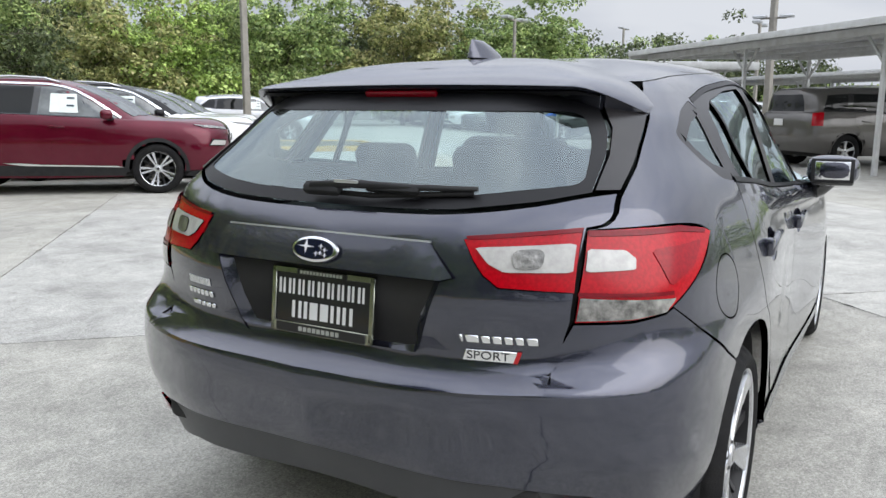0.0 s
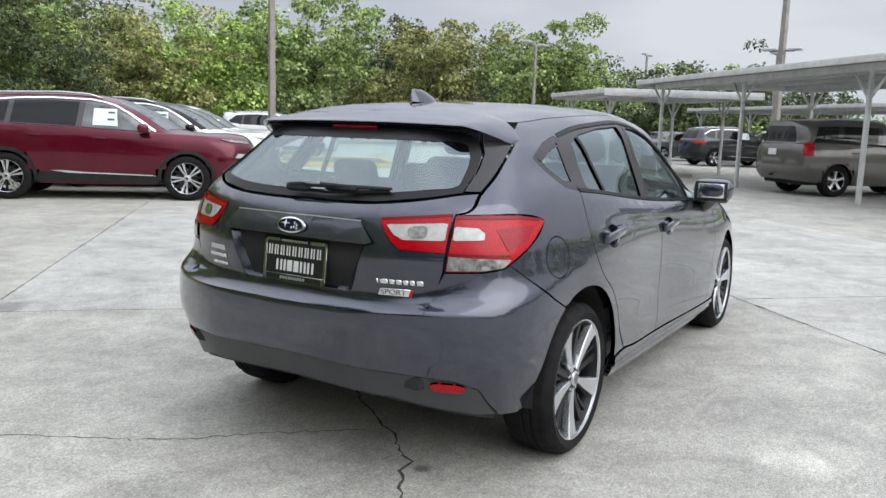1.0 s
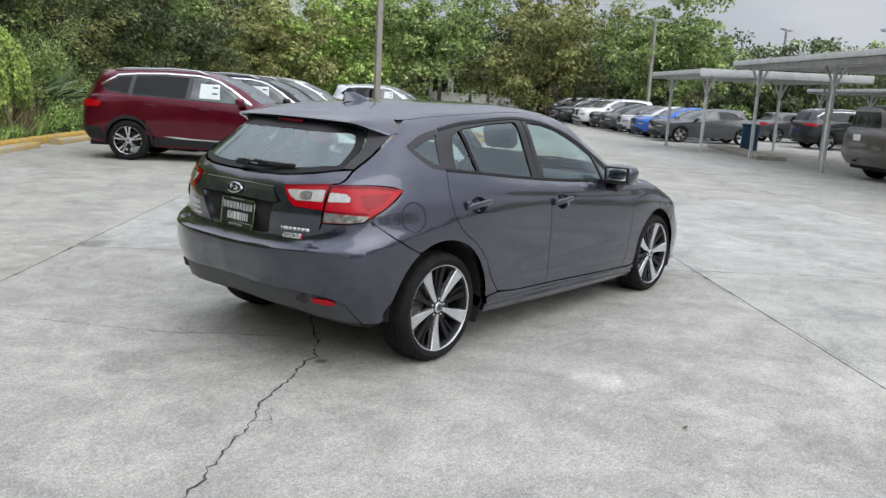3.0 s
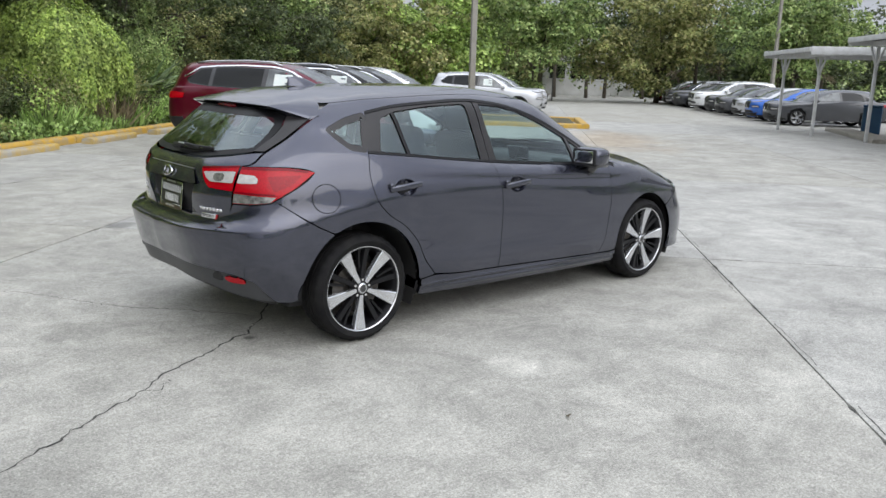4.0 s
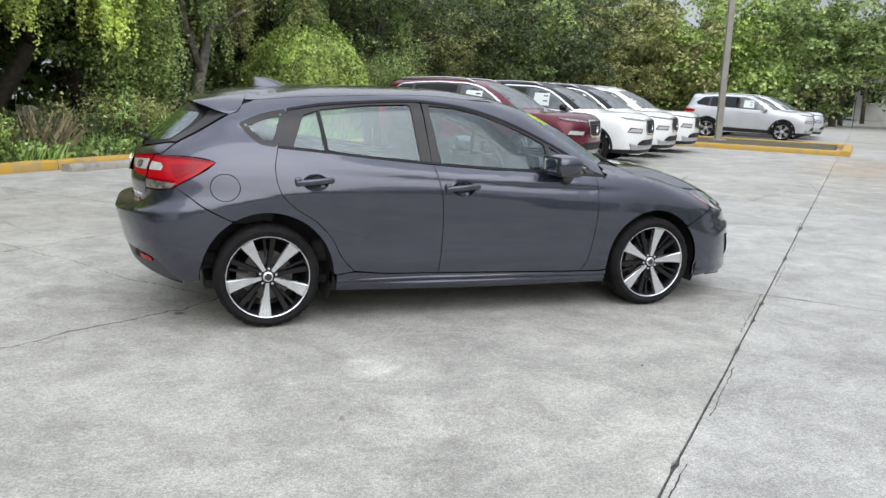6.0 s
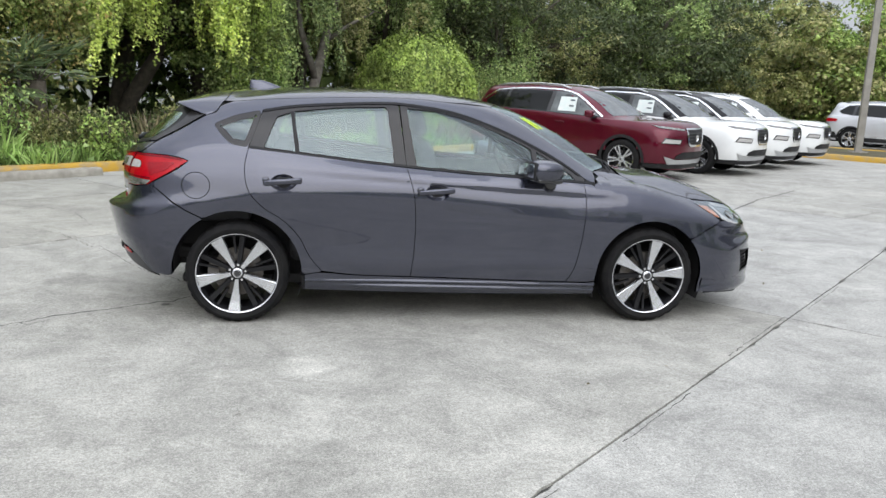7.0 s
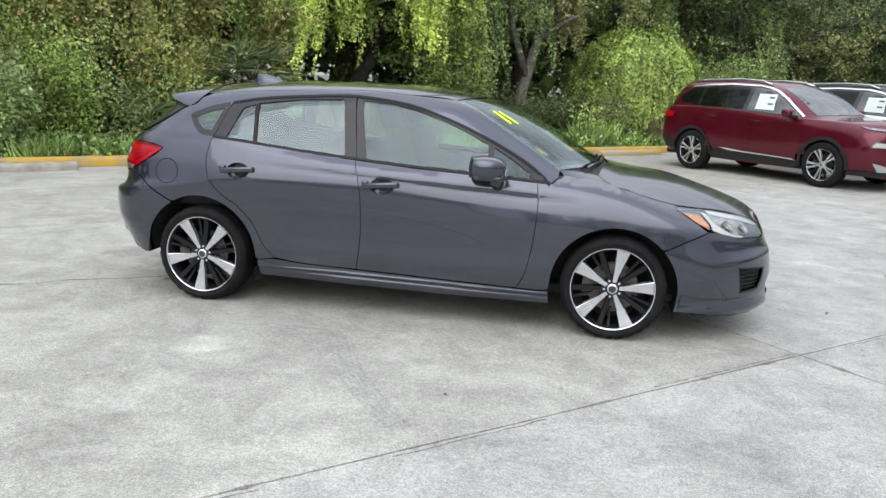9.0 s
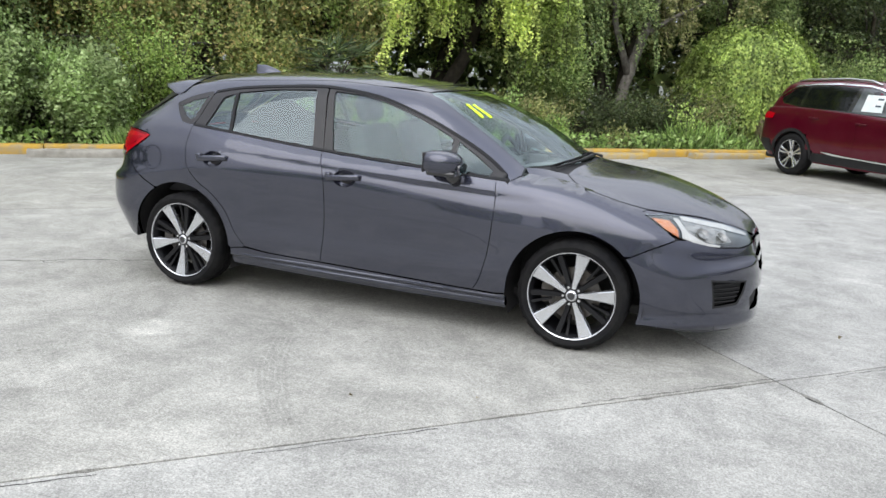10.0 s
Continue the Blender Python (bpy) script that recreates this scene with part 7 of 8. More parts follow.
def tree(at, height, spread, material, count, size, label, name="tree", stems=1, droop=.25, low=.25, gappy=.0, group="trees behind the kerb", clump=1.15):
    """Trunk, forked limbs, and a crown of clumps at the limbs' ends."""
    t = thing(name, label, "tree", at, rng.uniform(0, 360), group)
    ends = []
    for s in range(stems):
        lean = rng.normal(0, .10, 2) + (rng.normal(0, .25, 2) if stems > 1 else 0)
        fork = height * rng.uniform(.22, .36)
        r0 = height * .018 + .04
        trunk = [(0, 0, -.05), (lean[0] * fork * .4, lean[1] * fork * .4, fork * .5), (lean[0] * fork, lean[1] * fork, fork)]
        bms = [tube(trunk, [r0 * 1.25, r0, r0 * .85], 9)]
        for k in range(rng.integers(5, 8)):
            a = 2 * math.pi * (k / 6 + rng.uniform(-.06, .06))
            out, up = spread * rng.uniform(.45, .95), height * rng.uniform(low + .2, .92) - fork
            e = np.array((trunk[-1][0] + out * math.cos(a), trunk[-1][1] + out * math.sin(a), fork + max(up, .3)))
            m1 = np.array(trunk[-1]) * .55 + e * .45 + rng.normal(0, spread * .08, 3) + (0, 0, height * .04)
            bms.append(tube([trunk[-1], tuple(m1), tuple(e)], [r0 * .55, r0 * .34, r0 * .12], 6))
            ends.append(e)
            for _ in range(3):
                e2 = m1 + (e - m1) * rng.uniform(.1, .9) + rng.normal(0, spread * .30, 3) * (1, 1, .7)
                bms.append(tube([tuple(m1 * .5 + e * .5), tuple((m1 + e2) / 2 + rng.normal(0, .1, 3)), tuple(e2)], [r0 * .22, r0 * .14, r0 * .05], 5))
                ends.append(e2)
        ends.append(np.array((trunk[-1][0], trunk[-1][1], height * .93)))
        part("trunk", join(*bms), BARK, t)
    ends = [e for e in ends if rng.random() > gappy]
    per = count // max(1, len(ends))
    pts, dirs = [], []
    for e in ends:
        rad = clump * spread * rng.uniform(.22, .40)
        for _ in range(6):
            k = rng.uniform(.28, .62)
            c, d = cloud(e + rng.normal(0, rad * .62, 3), (rad * k, rad * k, rad * k * .62), per // 6)
            pts.append(c)
            dirs.append(d)
    pts, dirs = np.concatenate(pts), np.concatenate(dirs)
    pts[:, 2] = np.maximum(pts[:, 2], .1)
    leaves("crown", pts, dirs * .45 + (0, 0, -.35 - droop), size, material, t, spread=.45, face=dirs * .8 + (0, 0, .75))
    return t


def shrub(at, height, radius, material, count, size, label, strands=0, name="shrub", group="shrubs behind the kerb"):
    """Thin stems from the ground with leaves along them."""
    t = thing(name, label, "shrub", at, rng.uniform(0, 360), group)
    bms, pts, dirs = [], [], []
    stems = 14
    for k in range(stems):
        a = 2 * math.pi * rng.random()
        top = np.array((radius * rng.uniform(.2, 1) * math.cos(a), radius * rng.uniform(.2, 1) * math.sin(a), height * rng.uniform(.5, 1)))
        root = top * (.15, .15, 0)
        mid = (root + top) / 2 + rng.normal(0, .08, 3) * radius + (0, 0, height * .12)
        bms.append(tube([tuple(root), tuple(mid), tuple(top)], [.016, .011, .004], 4))
        m = count // stems
        s = rng.uniform(.2, 1.05, m)[:, None]
        line = (1 - s) ** 2 * root + 2 * s * (1 - s) * mid + s ** 2 * top
        p = line + rng.normal(0, .13 * radius + .05, (m, 3))
        pts.append(p)
        dirs.append(unit(p - line) + (0, 0, .25))
    part("stem", join(*bms), BARK, t)
    pts = np.concatenate(pts)
    pts[:, 2] = np.maximum(pts[:, 2], .03)
    leaves("foliage", pts, np.concatenate(dirs), size, material, t, face=unit(pts * (1, 1, 0)) * .6 + (0, 0, .8))
    return t


def vines(at, top, width, depth, drop, strands, material, label, size=.10, name="hanging_vines"):
    """Curtains of leaves that hang from above."""
    t = thing(name, label, "vines", at, 43.5, "hanging vines")
    pts, dirs = [], []
    bms = []
    bunches = [(rng.uniform(-width, width), rng.uniform(-depth, depth), rng.uniform(.80, 1.0), rng.uniform(.50, 1.0), rng.uniform(-.22, .30)) for _ in range(max(4, int(width * 9)))]
    for k in range(strands):
        bx, by, high, far, slant = bunches[k % len(bunches)]
        x, y = bx + rng.normal(0, .12), by + rng.normal(0, .10)
        slant = slant + rng.normal(0, .06)
        z1 = top * high * rng.uniform(.93, 1.0)
        ln = drop * far * rng.uniform(.45, 1.0)
        n = int(ln / .017)
        s = np.linspace(0, 1, n)
        sway = np.stack((x + .10 * np.sin(s * 3 + bx * 4) + slant * ln * s + (bx - x) * .5 * s, y - .45 * s + .08 * np.cos(s * 4 + k), z1 - ln * s), 1)
        pts.append(sway + rng.normal(0, .034, (n, 3)))
        dirs.append(np.tile((0, -.30, -1.0), (n, 1)) + rng.normal(0, .35, (n, 3)))
        if k % 3 == 0:
            bms.append(tube([tuple(sway[0]), tuple(sway[n // 2]), tuple(sway[-1])], .006, 4))
    part("tendril", join(*bms), BARK, t)
    pts = np.concatenate(pts)
    pts[:, 2] = np.maximum(pts[:, 2], .1)
    leaves("foliage", pts, np.concatenate(dirs), size, material, t, .5, face=np.array((0, -.8, .6)))
    return t


def fan_palm(at, height, fronds, reach, label, dead=0, name="palm"):
    """A stem with round fans of narrow blades on stalks."""
    t = thing(name, label, "palm", at, rng.uniform(0, 360), "palms")
    if height > .6:
        part("trunk", tube([(0, 0, 0), (.05, .02, height * .5), (.02, .05, height)], [.17, .14, .15], 10), PALM_BARK, t)
    blades_c, blades_d, dead_c, dead_d, stalks = [], [], [], [], []
    for k in range(fronds):
        a = 2.399 * k + rng.uniform(-.2, .2)
        lift = rng.uniform(-.25, 1.1)
        if k < dead:
            lift = rng.uniform(-1.2, -.6)
        w = np.array((math.cos(a) * math.cos(lift), math.sin(a) * math.cos(lift), math.sin(lift)))
        hub = np.array((.03, .05, height)) + w * reach * .55
        stalks.append(tube([(.03, .05, height - .05), tuple(np.array((.03, .05, height)) + w * reach * .3 + (0, 0, .05)), tuple(hub)], [.018, .012, .008], 4))
        sidev = unit(np.cross(w, (0, 0, 1.0)))
        for b in np.linspace(-1.25, 1.25, 15):
            d = unit(w * math.cos(b) + sidev * math.sin(b) + np.array((0, 0, -.22)))
            (dead_c if k < dead else blades_c).append(hub)
            (dead_d if k < dead else blades_d).append(d)
    part("stalk", join(*stalks), PALM_BARK, t)
    leaves("frond", np.array(blades_c), np.array(blades_d), reach * .62, PALM, t, .035, .05)
    if dead:
        leaves("dead_frond", np.array(dead_c), np.array(dead_d), reach * .6, DRY, t, .035, .08)
    return t


def L(u, v):
    return tuple(lot(u, v))


# the wood along the kerb: back row, then front row
for i, u in enumerate(np.arange(-22, 62, 4.2)):
    near = -12 < u < 24
    m_ = (OAK, SHADED_OAK, OAK, SHADED_OAK, OLIVE)[i % 5]
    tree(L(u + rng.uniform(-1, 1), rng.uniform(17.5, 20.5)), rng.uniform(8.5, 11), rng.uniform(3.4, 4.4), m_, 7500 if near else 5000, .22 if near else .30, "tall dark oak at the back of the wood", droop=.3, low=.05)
# first four made taller, tops out of view, to darken the tail's reflections
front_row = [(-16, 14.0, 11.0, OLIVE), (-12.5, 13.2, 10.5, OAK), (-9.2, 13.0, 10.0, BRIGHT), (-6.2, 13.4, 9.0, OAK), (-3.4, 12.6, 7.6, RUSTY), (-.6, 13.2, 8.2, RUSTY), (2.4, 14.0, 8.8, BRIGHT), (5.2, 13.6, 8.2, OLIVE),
             (8.2, 14.0, 8.6, OAK), (11.2, 14.2, 8.4, OLIVE), (15.2, 13.2, 8.0, OAK), (18.4, 13.0, 7.8, SHADED_OAK), (21.6, 13.6, 7.6, OLIVE), (25.0, 12.8, 7.0, SHADED_OAK), (28.6, 12.6, 7.6, OAK),
             (32.5, 12.8, 7.4, SHADED_OAK), (36.5, 12.8, 7.6, SHADED_OAK), (41, 11.6, 5.2, OLIVE), (43, 13.2, 8.0, SHADED_OAK), (47, 11.4, 5.4, OLIVE), (49.5, 12.6, 8.0, SHADED_OAK), (54, 11.2, 5.8, BRIGHT), (58, 11.0, 7.8, SHADED_OAK)]
# light green leaves at u 2.4 put brightness into the colour of that stretch
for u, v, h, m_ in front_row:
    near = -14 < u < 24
    word = {OAK: "dark green oak", SHADED_OAK: "oak with shade put into its leaf colour", BRIGHT: "light green leafy tree", OLIVE: "olive green tree", RUSTY: "tree with rusty yellowing leaves"}[m_]
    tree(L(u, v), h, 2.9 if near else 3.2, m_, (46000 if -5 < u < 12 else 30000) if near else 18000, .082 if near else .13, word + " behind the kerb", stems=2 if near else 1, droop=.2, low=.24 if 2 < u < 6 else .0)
# shrubs at the wood's edge
for i, u in enumerate(np.arange(-15, 46, 1.55)):
    near = u < 22
    # dark undergrowth past u 1 takes part of its shade from leaf colour
    m_ = (SHADED_OAK, SHADED_OAK, OLIVE)[i % 3] if 1.0 < u < 11.8 else (SHADED_OAK, OLIVE, OAK)[i % 3] if u > 13.5 else (FRESH, OAK, BRIGHT, OAK, OLIVE, FRESH, OAK)[i % 7]
    h = rng.uniform(1.1, 2.3) if not 1.0 < u < 11.8 else rng.uniform(.7, 1.3)
    if 3 < u < 5.5:
        h *= .5
    shrub(L(u + rng.uniform(-.4, .4), rng.uniform(9.9, 11.3)), h, rng.uniform(.8, 1.2), m_, 7000 if near else 2500, .052 if near else .09, "leafy shrub at the edge of the wood")
for u, v, h, r, m_ in ((-4.5, 10.2, 6.6, 1.4, SILVERY), (-3.9, 9.6, 3.0, 1.0, SILVERY), (-2.4, 9.5, 1.5, .8, SILVERY), (-7.6, 10.0, 4.2, 1.7, FRESH), (-9.8, 10.4, 4.5, 1.8, OAK), (-1.6, 11.2, 3.6, 1.3, RUSTY), (.6, 11.2, 3.0, 1.3, RUSTY), (7.4, 11.4, 2.4, 1.2, OAK), (16.4, 10.6, 2.6, 1.3, OAK)):
    shrub(L(u, v), h, r, m_, 17000, .066, "tall spreading shrub with bright leaves" if m_ is FRESH else "tall bush with pale grey-green leaves" if m_ is SILVERY else "tall dense dark green shrub")
# the mound of vines and the hanging curtains
mound = thing("vine_mound", "rounded mound overgrown with bright green weeping vines", "vines", L(12.75, 10.75), 43.5, "hanging vines")
mp, md, mf = [], [], []
for k in range(620):
    a, th0 = rng.uniform(0, 2 * math.pi), math.acos(rng.uniform(.05, 1.0))
    wide_ = np.array((1.62 * math.cos(a), 1.5 * math.sin(a))) * rng.uniform(.80, 1.06) * (1 + .13 * math.sin(3 * a + 1) + .07 * math.sin(7 * a))
    hang = rng.uniform(.35, 1.25)
    arc = np.linspace(th0, math.pi / 2, 40)
    rise = 1.45 + 1.58 * np.cos(arc) * rng.uniform(.86, 1.05) * (1 + .10 * math.sin(2 * a + 2))
    drape_ = np.concatenate((np.stack((wide_[0] * np.sin(arc), wide_[1] * np.sin(arc), rise), 1),
                             np.stack((np.full(30, wide_[0]) * np.linspace(1, 1.03, 30), np.full(30, wide_[1]) * np.linspace(1, 1.03, 30), np.linspace(1.45, 1.45 - hang, 30)), 1)))
    keep = drape_[rng.uniform(0, 1, len(drape_)) < .97]
    mp.append(np.repeat(keep, 2, 0) + rng.normal(0, .030, (2 * len(keep), 3)))
    t_ = np.gradient(keep, axis=0)
    md.append(np.repeat(unit(t_), 2, 0) + (0, 0, -.5))
    mf.append(np.repeat(unit(keep * (1, 1, .7)), 2, 0) * .9 + (0, 0, .3))
mp = np.concatenate(mp)
mp[:, 2] = np.maximum(mp[:, 2], .05)
leaves("foliage", mp, np.concatenate(md), .075, MOUND, mound, .40, .35, np.concatenate(mf))
core = bmesh.new()
bmesh.ops.create_icosphere(core, subdivisions=3, radius=1.0, matrix=Matrix.Diagonal((1.25, 1.1, 2.6, 1)))
part("inner_thicket", core, OAK, mound)
CURTAINS = [(3.7, 11.0, 6.4, .55, .4, 3.9, 110, VINE), (4.9, 10.9, 6.6, .55, .4, 4.9, 170, VINE), (6.0, 11.1, 6.2, .7, .4, 4.3, 170, VINE), (7.2, 11.3, 5.0, .6, .4, 3.8, 130, MOUND), (2.9, 11.7, 5.6, .7, .4, 4.6, 120, RUSTY), (4.4, 11.8, 5.4, .9, .3, 3.0, 130, MOUND),
            (2.2, 11.6, 6.2, .9, .4, 3.8, 110, BRIGHT), (8.3, 12.0, 6.2, .8, .4, 4.4, 90, OAK), (9.8, 12.1, 6.0, .9, .4, 4.0, 60, OAK), (11.0, 12.4, 6.4, .9, .4, 3.6, 80, OLIVE),
            (-.2, 11.4, 5.8, .9, .4, 4.2, 110, RUSTY), (1.0, 11.6, 6.2, .9, .4, 4.0, 110, RUSTY), (-1.8, 11.3, 5.6, .9, .4, 3.8, 110, RUSTY), (-3.4, 11.6, 5.8, .9, .4, 4.2, 90, OLIVE),
            (-6.0, 11.4, 6.0, 1.0, .4, 4.6, 100, OAK), (14.6, 12.6, 6.4, 1.0, .5, 4.4, 90, OAK), (17.0, 12.4, 6.6, 1.0, .5, 4.8, 70, SHADED_OAK), (19.6, 12.4, 6.0, 1.0, .5, 4.4, 70, OAK)]
for u, v, top, w, d, drop, n, m_ in CURTAINS:
    vines(L(u, v), top, w, d, drop, n, m_, {VINE: "curtain of yellow-green vines hanging from the trees", SHADED_OAK: "vines with shade put into their leaf colour, hanging from the trees", OLIVE: "dull green vines hanging from the trees", RUSTY: "rusty yellowing vines hanging from the trees", OAK: "leafy green creepers hanging from the trees"}.get(m_, "light green vines hanging from the trees"), .058)
lean_tree = thing("leaning_tree", "leaning grey tree trunk with forked bare limbs beside the mound", "tree", L(9.6, 12.0), 43.5, "trees behind the kerb")
for pts_, r_ in (([(0, 0, 0), (.25, 0, 1.3), (.75, .1, 2.6), (1.5, .1, 4.6)], [.17, .14, .12, .07]), ([(.35, 0, 1.6), (-.1, .1, 2.9), (-.25, .1, 4.8)], [.10, .08, .05]),
                 ([(.75, .1, 2.6), (1.5, -.1, 3.1), (2.4, -.1, 3.5)], [.07, .05, .02]), ([(.95, .1, 3.1), (.8, 0, 4.0), (1.0, .1, 5.2)], [.06, .05, .03])):
    part("limb", tube(pts_, r_, 9), PALE_BARK, lean_tree)
fan_palm(L(1.7, 11.0), 1.35, 16, .95, "fan palm among the shrubs", 0)
fan_palm(L(.1, 10.1), .5, 13, 1.0, "low palm with dead tan fronds hanging", 8)
fan_palm(L(2.3, 10.8), 1.35, 15, 1.0, "low palm with dead tan fronds hanging", 7)
fan_palm(L(15.3, 10.2), .4, 14, 1.5, "low palm with long arching leaves by the mound", 2)
# chain-link fence, overgrown
WIRE = mat("dull_zinc_wire", (0.16, 0.155, 0.14), 0.6, 0.5, 0, (0.09, 0.075, 0.055), 8)
fence = thing("chain_link_fence", "old chain-link fence overgrown by the wood's edge", "fence", L(-9.0, 10.95), 43.5)
for i in range(5):
    part("post", tube([(2.75 * i, 0, 0), (2.75 * i, 0, 1.86)], .03, 8), WIRE, fence)
part("top_rail", tube([(0, 0, 1.82), (11.0, 0, 1.82)], .022, 8), WIRE, fence)
strands_ = []
for i in range(int((11.0 + 1.75) / .085)):
    x0 = -1.75 + .085 * i
    for way in (0, 1):
        lo_, hi_ = max(0.0, -x0), min(1.75, 11.0 - x0)
        if hi_ - lo_ > .1:
            strands_.append(tube([(x0 + h if not way else 11.0 - x0 - h, .004 * (1 - 2 * way), .05 + h) for h in (lo_, hi_)], .0035, 3, False))
part("wire_netting", join(*strands_), WIRE, fence)
# weeds and grass along the kerb


def grass(name, label, spots, per, height, material, lean=.35):
    c, d = [], []
    for u, v, r, h in spots:
        n = int(per * r)
        a, k = rng.uniform(0, 2 * math.pi, n), r * rng.uniform(0, 1, n) ** .7
        p = np.array(L(u, v))
        c.append(np.stack((p[0] + k * np.cos(a), p[1] + k * np.sin(a), np.full(n, .0)), 1))
        d.append(np.stack((np.cos(a) * lean, np.sin(a) * lean, np.full(n, 1.0)), 1) * h)
    c, d = np.concatenate(c), np.concatenate(d)
    ob = leaves(name, c, unit(d), height, material, None, .035, .28)
    return tagged(ob, label, "grass", kind="stuff")


grass("grass", "green grass and weeds along the kerb", [(rng.uniform(-16, 40), rng.uniform(8.7, 10.4), rng.uniform(.25, .6), 1) for _ in range(75)], 420, .38, FRESH)
for i in range(46):
    m_ = (FRESH, BRIGHT, FRESH, OLIVE)[i % 4]
    shrub(L(-15 + 1.0 * i + rng.uniform(-.5, .5), rng.uniform(9.1, 10.0)), rng.uniform(.35, 1.25), rng.uniform(.25, .55), m_, 620, .065, "low leafy bush growing behind the kerb")
grass("tall_grass", "tufts of tall bright grass by the kerb", [(9.8, 9.3, .35, 1), (10.4, 9.4, .35, 1), (.8, 9.3, .25, 1), (-8.5, 9.3, .3, 1), (14.1, 9.3, .3, 1)], 420, .62, FRESH, .5)
grass("dry_grass", "tuft of dry straw-coloured grass", [(12.3, 9.3, .3, 1), (12.6, 9.4, .25, 1), (-7.0, 9.2, .3, 1), (3.6, 9.4, .2, 1)], 700, .8, DRY, .35)
wk = []
for _ in range(1500):
    u, v = rng.uniform(-16, 40), rng.uniform(8.6, 10.2)
    wk.append((*lot(u, v), ))
wk = np.repeat(np.array(wk), 12, 0) + rng.normal(0, .13, (18000, 3)) * (1, 1, 0) + np.stack((np.zeros(18000), np.zeros(18000), rng.uniform(.02, .42, 18000) ** 1.2), 1)
tagged(leaves("weeds", wk, rng.normal(0, 1, (18000, 3)) + (0, 0, .4), .085, FRESH, None, .5), "low leafy weeds along the kerb", "weeds", kind="stuff")
verge = box((90, 26, .10), (0, 0, 0))
verge.transform(pose(*lot(20, 21.48, .01), 0, 0, 43.5))
tagged(part("verge", verge, SOIL, None), "dark soil and leaf litter under the trees", "ground", kind="structure")

deep = np.stack((rng.uniform(-26, 64, 26000), rng.uniform(15, 24, 26000), rng.uniform(.1, 5.2, 26000)), 1)
dp = np.stack((deep[:, 0] * CA - deep[:, 1] * SA, deep[:, 0] * SA + deep[:, 1] * CA, deep[:, 2]), 1)
tagged(leaves("thicket", dp, rng.normal(0, 1, (26000, 3)), .42, OAK, None, .5), "dense dark thicket deep in the wood", "thicket", kind="stuff")
# unseen oaks added to shape reflections: close behind the tail, far and low elsewhere
for i in range(12):
    tree((-20.5 + rng.uniform(-2.5, 2.5), -5 + 1.7 * i + rng.uniform(-.5, .5), 0), rng.uniform(6.0, 7.6), rng.uniform(3.4, 4.2), SHADED_OAK, 3600, .46, "unseen oak added to darken the tail's reflections", low=.0, group="oaks across the lot")
for i in range(13):
    a = radians(-120 + 8.0 * i + rng.uniform(-2, 2))
    d = rng.uniform(52, 62)
    tree((d * math.cos(a), -4 + d * math.sin(a), 0), rng.uniform(5.5, 7.5), rng.uniform(4.4, 5.4), (OAK, OLIVE)[i % 2], 2600, .45, "unseen oak added as a low dark band in reflections", low=.0, group="oaks across the lot")
# woods at the end of the drive and beyond the carports
for i in range(16):
    a = radians(8 + 2.9 * i + rng.uniform(-1, 1))
    d = rng.uniform(74, 92)
    if i in (5,):
        continue
    tree((-4 + d * math.cos(a), -3 + d * math.sin(a), 0), rng.uniform(8.0, 10.0) * (.50 if i in (2, 3) else .66 if i < 8 else .8 if i > 11 else 1), rng.uniform(4.0, 5.4), (SHADED_OAK, SHADED_OAK, OAK)[i % 3], 13000, .30, "spreading oak at the far end of the lot", low=.05, group="oaks at the far end", clump=1.6)
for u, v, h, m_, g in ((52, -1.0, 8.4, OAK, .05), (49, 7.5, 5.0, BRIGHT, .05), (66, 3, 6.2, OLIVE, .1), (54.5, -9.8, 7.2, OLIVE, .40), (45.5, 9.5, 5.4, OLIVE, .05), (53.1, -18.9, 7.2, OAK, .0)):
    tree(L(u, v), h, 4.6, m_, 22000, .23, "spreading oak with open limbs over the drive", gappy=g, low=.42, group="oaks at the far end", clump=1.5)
for i in range(15):
    fan_palm(L(58 + rng.uniform(-3, 14), -26 + 2.3 * i + rng.uniform(-.8, .8)), rng.uniform(3.0, 5.0), 22, 1.5, "cabbage palm at the far end of the lot", 8)
tagged(leaves("far_woods", np.stack((rng.uniform(72, 150, 44000), rng.uniform(-60, 140, 44000), rng.uniform(.2, 3.4, 44000)), 1), rng.normal(0, 1, (44000, 3)), .42, OAK, None, .5),
       "dark far woods along the horizon", "woods", kind="stuff")

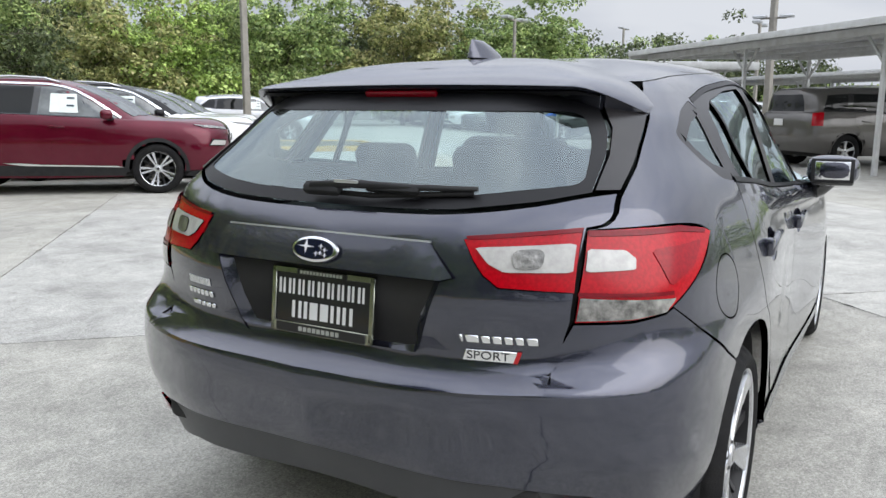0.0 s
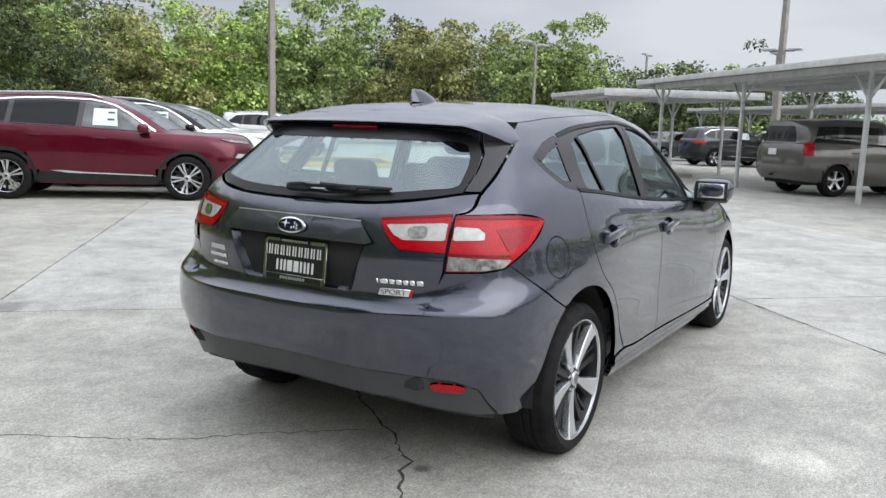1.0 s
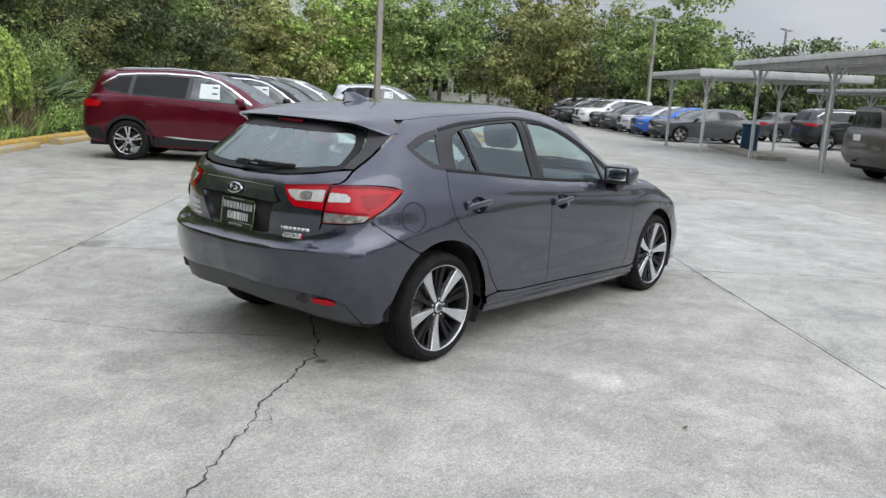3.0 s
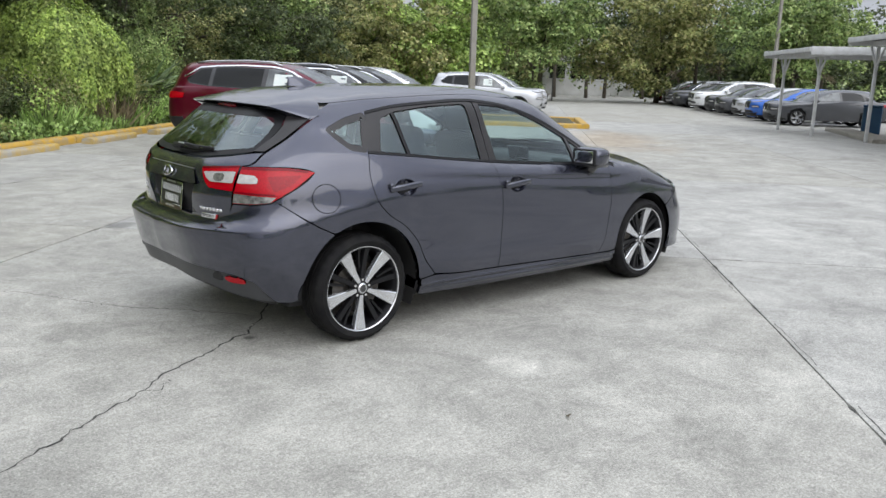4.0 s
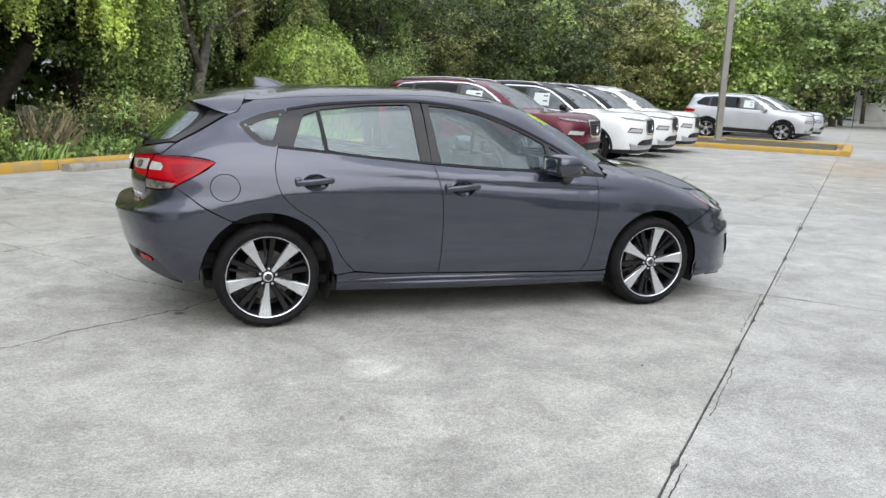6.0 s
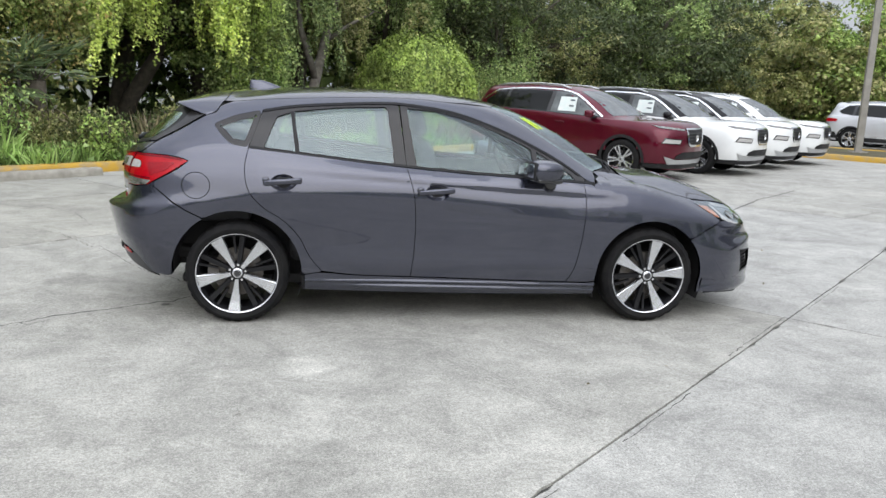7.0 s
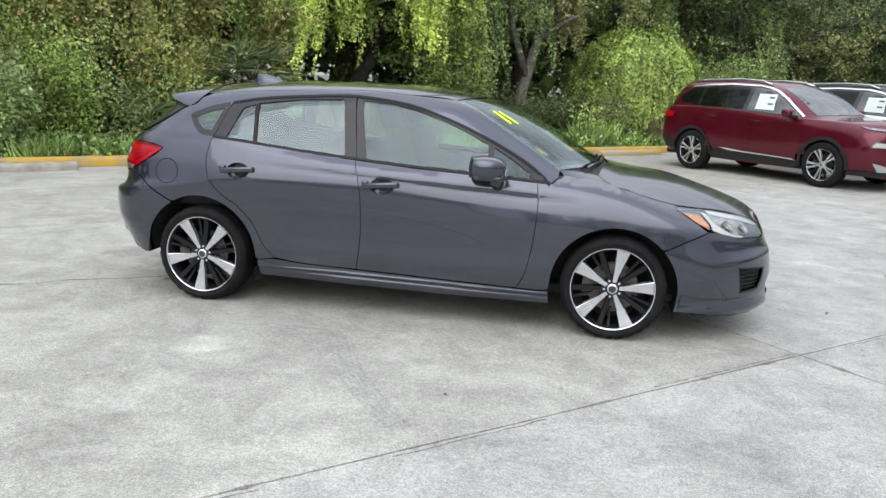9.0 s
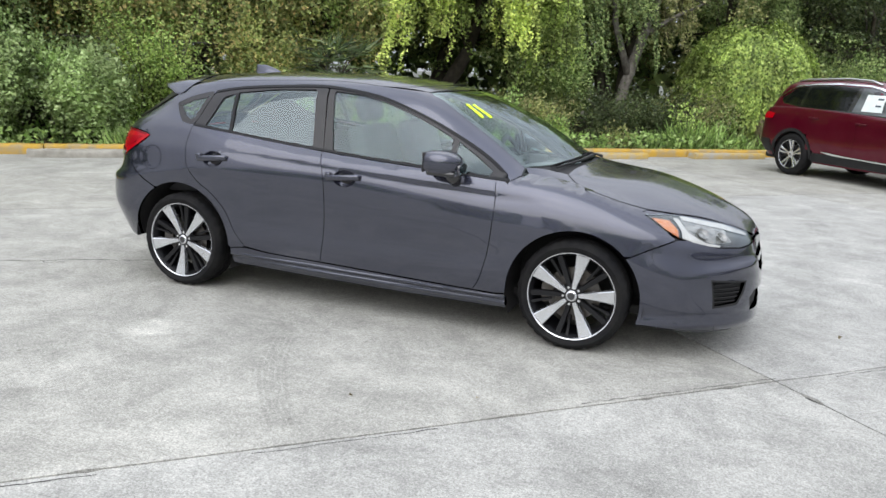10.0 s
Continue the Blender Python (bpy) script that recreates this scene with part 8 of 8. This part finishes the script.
# ---- cracks, slabs ----
def crack(points, wide, label, ragged=.010):
    """A ragged thin split in the concrete."""
    rnd = random.Random(len(points) * 31 + int(points[0][0] * 100))
    pts = []
    for (a, b), (c, d) in zip(points, points[1:]):
        n = max(2, int(math.hypot(c - a, d - b) / .035))
        for i in range(n):
            s = i / n
            pts.append((a + (c - a) * s + rnd.gauss(0, ragged), b + (d - b) * s + rnd.gauss(0, ragged)))
    pts.append(points[-1])
    bm = bmesh.new()
    row = []
    for i, (x, y) in enumerate(pts):
        a, b = pts[max(0, i - 1)], pts[min(len(pts) - 1, i + 1)]
        d = Vector((b[0] - a[0], b[1] - a[1], 0))
        n = Vector((-d.y, d.x, 0)).normalized() if d.length > 1e-6 else Vector((1, 0, 0))
        w = wide * rnd.uniform(.25, 1.2) * .5
        p = Vector((x, y, .0012))
        row.append((bm.verts.new(p + n * w), bm.verts.new(p - n * w)))
    for (a, b), (c, d) in zip(row, row[1:]):
        bm.faces.new((a, b, d, c))
    bmesh.ops.recalc_face_normals(bm, faces=bm.faces[:])
    for f in bm.faces:
        if f.normal.z < 0:
            f.normal_flip()
    return part("crack", bm, CRACK, lot_floor, label)


crack([(-3.35, -1.34), (-3.07, -1.16), (-2.80, -.97), (-2.60, -.85), (-2.46, -.70), (-2.15, -.55), (-1.95, -.40), (-1.82, -.36), (-1.60, -.10), (-1.36, .23), (-.9, .7), (-.4, 1.5)], .013, "ragged dark crack in the concrete")
crack([(-2.62, -.86), (-2.55, -.90), (-2.50, -.84), (-2.47, -.80)], .006, "")
crack([(-3.6, 2.3), (-3.0, 1.8), (-2.7, 1.36)], .004, "")
crack([(-4.2, 3.9), (-3.5, 3.3), (-3.1, 2.5)], .005, "")
crack([(-3.3, 2.1), (-2.84, 1.48), (-2.60, 1.23), (-2.36, .80), (-2.19, .54), (-2.02, .40), (-1.65, -.02)], .008, "long hairline crack across the slab")
crack([(6.0, 3.8), (7.2, 4.6), (8.4, 4.9), (9.2, 5.9)], .012, "")
crack([(4.88, 4.54), (5.33, 5.05), (6.0, 5.8), (6.62, 6.34), (7.35, 7.05)], .030, "wide dark crack across the drive")
crack([(3.9, 5.9), (4.8, 6.2), (5.6, 7.3)], .008, "")
crack([(.2, 6.6), (.9, 6.9), (1.9, 7.0)], .010, "")
for a in range(7):
    u0 = -4.6 + 1.55 * a
    crack([tuple(lot(u0 + .2 * k, -2.255 + (-.034 if a % 3 else .030) + .003 * math.sin(3.1 * k + a))[:2]) for k in range(7 - a % 3)], .006, "", .003)
# a tyre's arc, scrubbed into the surface
def tyre_mark(points, wide, label):
    path = hermite(points, 14)
    for k in range(5):
        off = (k - 2) * wide / 5
        bm, row = bmesh.new(), []
        for i, q in enumerate(path):
            d = np.asarray(path[min(i + 1, len(path) - 1)]) - np.asarray(path[max(i - 1, 0)])
            n = np.array((-d[1], d[0])) / np.hypot(*d)
            row.append([bm.verts.new((q[0] + n[0] * (off + s_), q[1] + n[1] * (off + s_), .0014)) for s_ in (-wide * .07, wide * .07)])
        for (a, b), (c, d) in zip(row, row[1:]):
            f = bm.faces.new((a, c, d, b))
            f.normal_update()
            if f.normal.z < 0:
                f.normal_flip()
        part("tyre_mark", bm, SCUFF, lot_floor, label)


SCUFF, sn, sl, sp_ = nodes_of("rubber_scuff")
sp_.inputs["Base Color"].default_value, sp_.inputs["Roughness"].default_value = (0.10, 0.10, 0.095, 1), 0.9
s_geo, s_tex, s_map, s_clear, s_mix = (sn.new(k) for k in ("ShaderNodeNewGeometry", "ShaderNodeTexNoise", "ShaderNodeMapRange", "ShaderNodeBsdfTransparent", "ShaderNodeMixShader"))
s_tex.inputs["Scale"].default_value, s_tex.inputs["Detail"].default_value, s_tex.inputs["Roughness"].default_value = 14.0, 8.0, 0.8
s_map.inputs["From Min"].default_value, s_map.inputs["From Max"].default_value, s_map.inputs["To Max"].default_value = 0.42, 0.72, 0.30
sl.new(s_geo.outputs["Position"], s_tex.inputs["Vector"])
sl.new(s_tex.outputs["Fac"], s_map.inputs["Value"])
sl.new(s_map.outputs["Result"], s_mix.inputs[0])
sl.new(s_clear.outputs[0], s_mix.inputs[1])
sl.new(sp_.outputs[0], s_mix.inputs[2])
sl.new(s_mix.outputs[0], sn["Material Output"].inputs["Surface"])
tyre_mark([(-.15, -1.45), (.03, -1.84), (.25, -2.16), (.48, -2.42)], .15, "faint dark tyre scuff on the concrete")

leafbit = leaves("fallen_leaf", np.array([(2.80, .18, .006), (2.05, -2.6, .006), (-1.2, -2.3, .006), (.55, -2.0, .006), (-.6, 2.2, .006), (1.1, -1.75, .006), (3.6, 1.6, .006)]), np.array([(1, .3, .05)] * 7), .028, DRY, None, .4)
tagged(leafbit, "a few dry fallen leaves on the concrete", "leaves", kind="stuff")

for v0, v1 in zip(U_LINES, U_LINES[1:]):
    for u0, u1 in zip(V_LINES, V_LINES[1:]):
        part("slab", slab(u0, u1, v0, v1), CONCRETE, lot_floor)
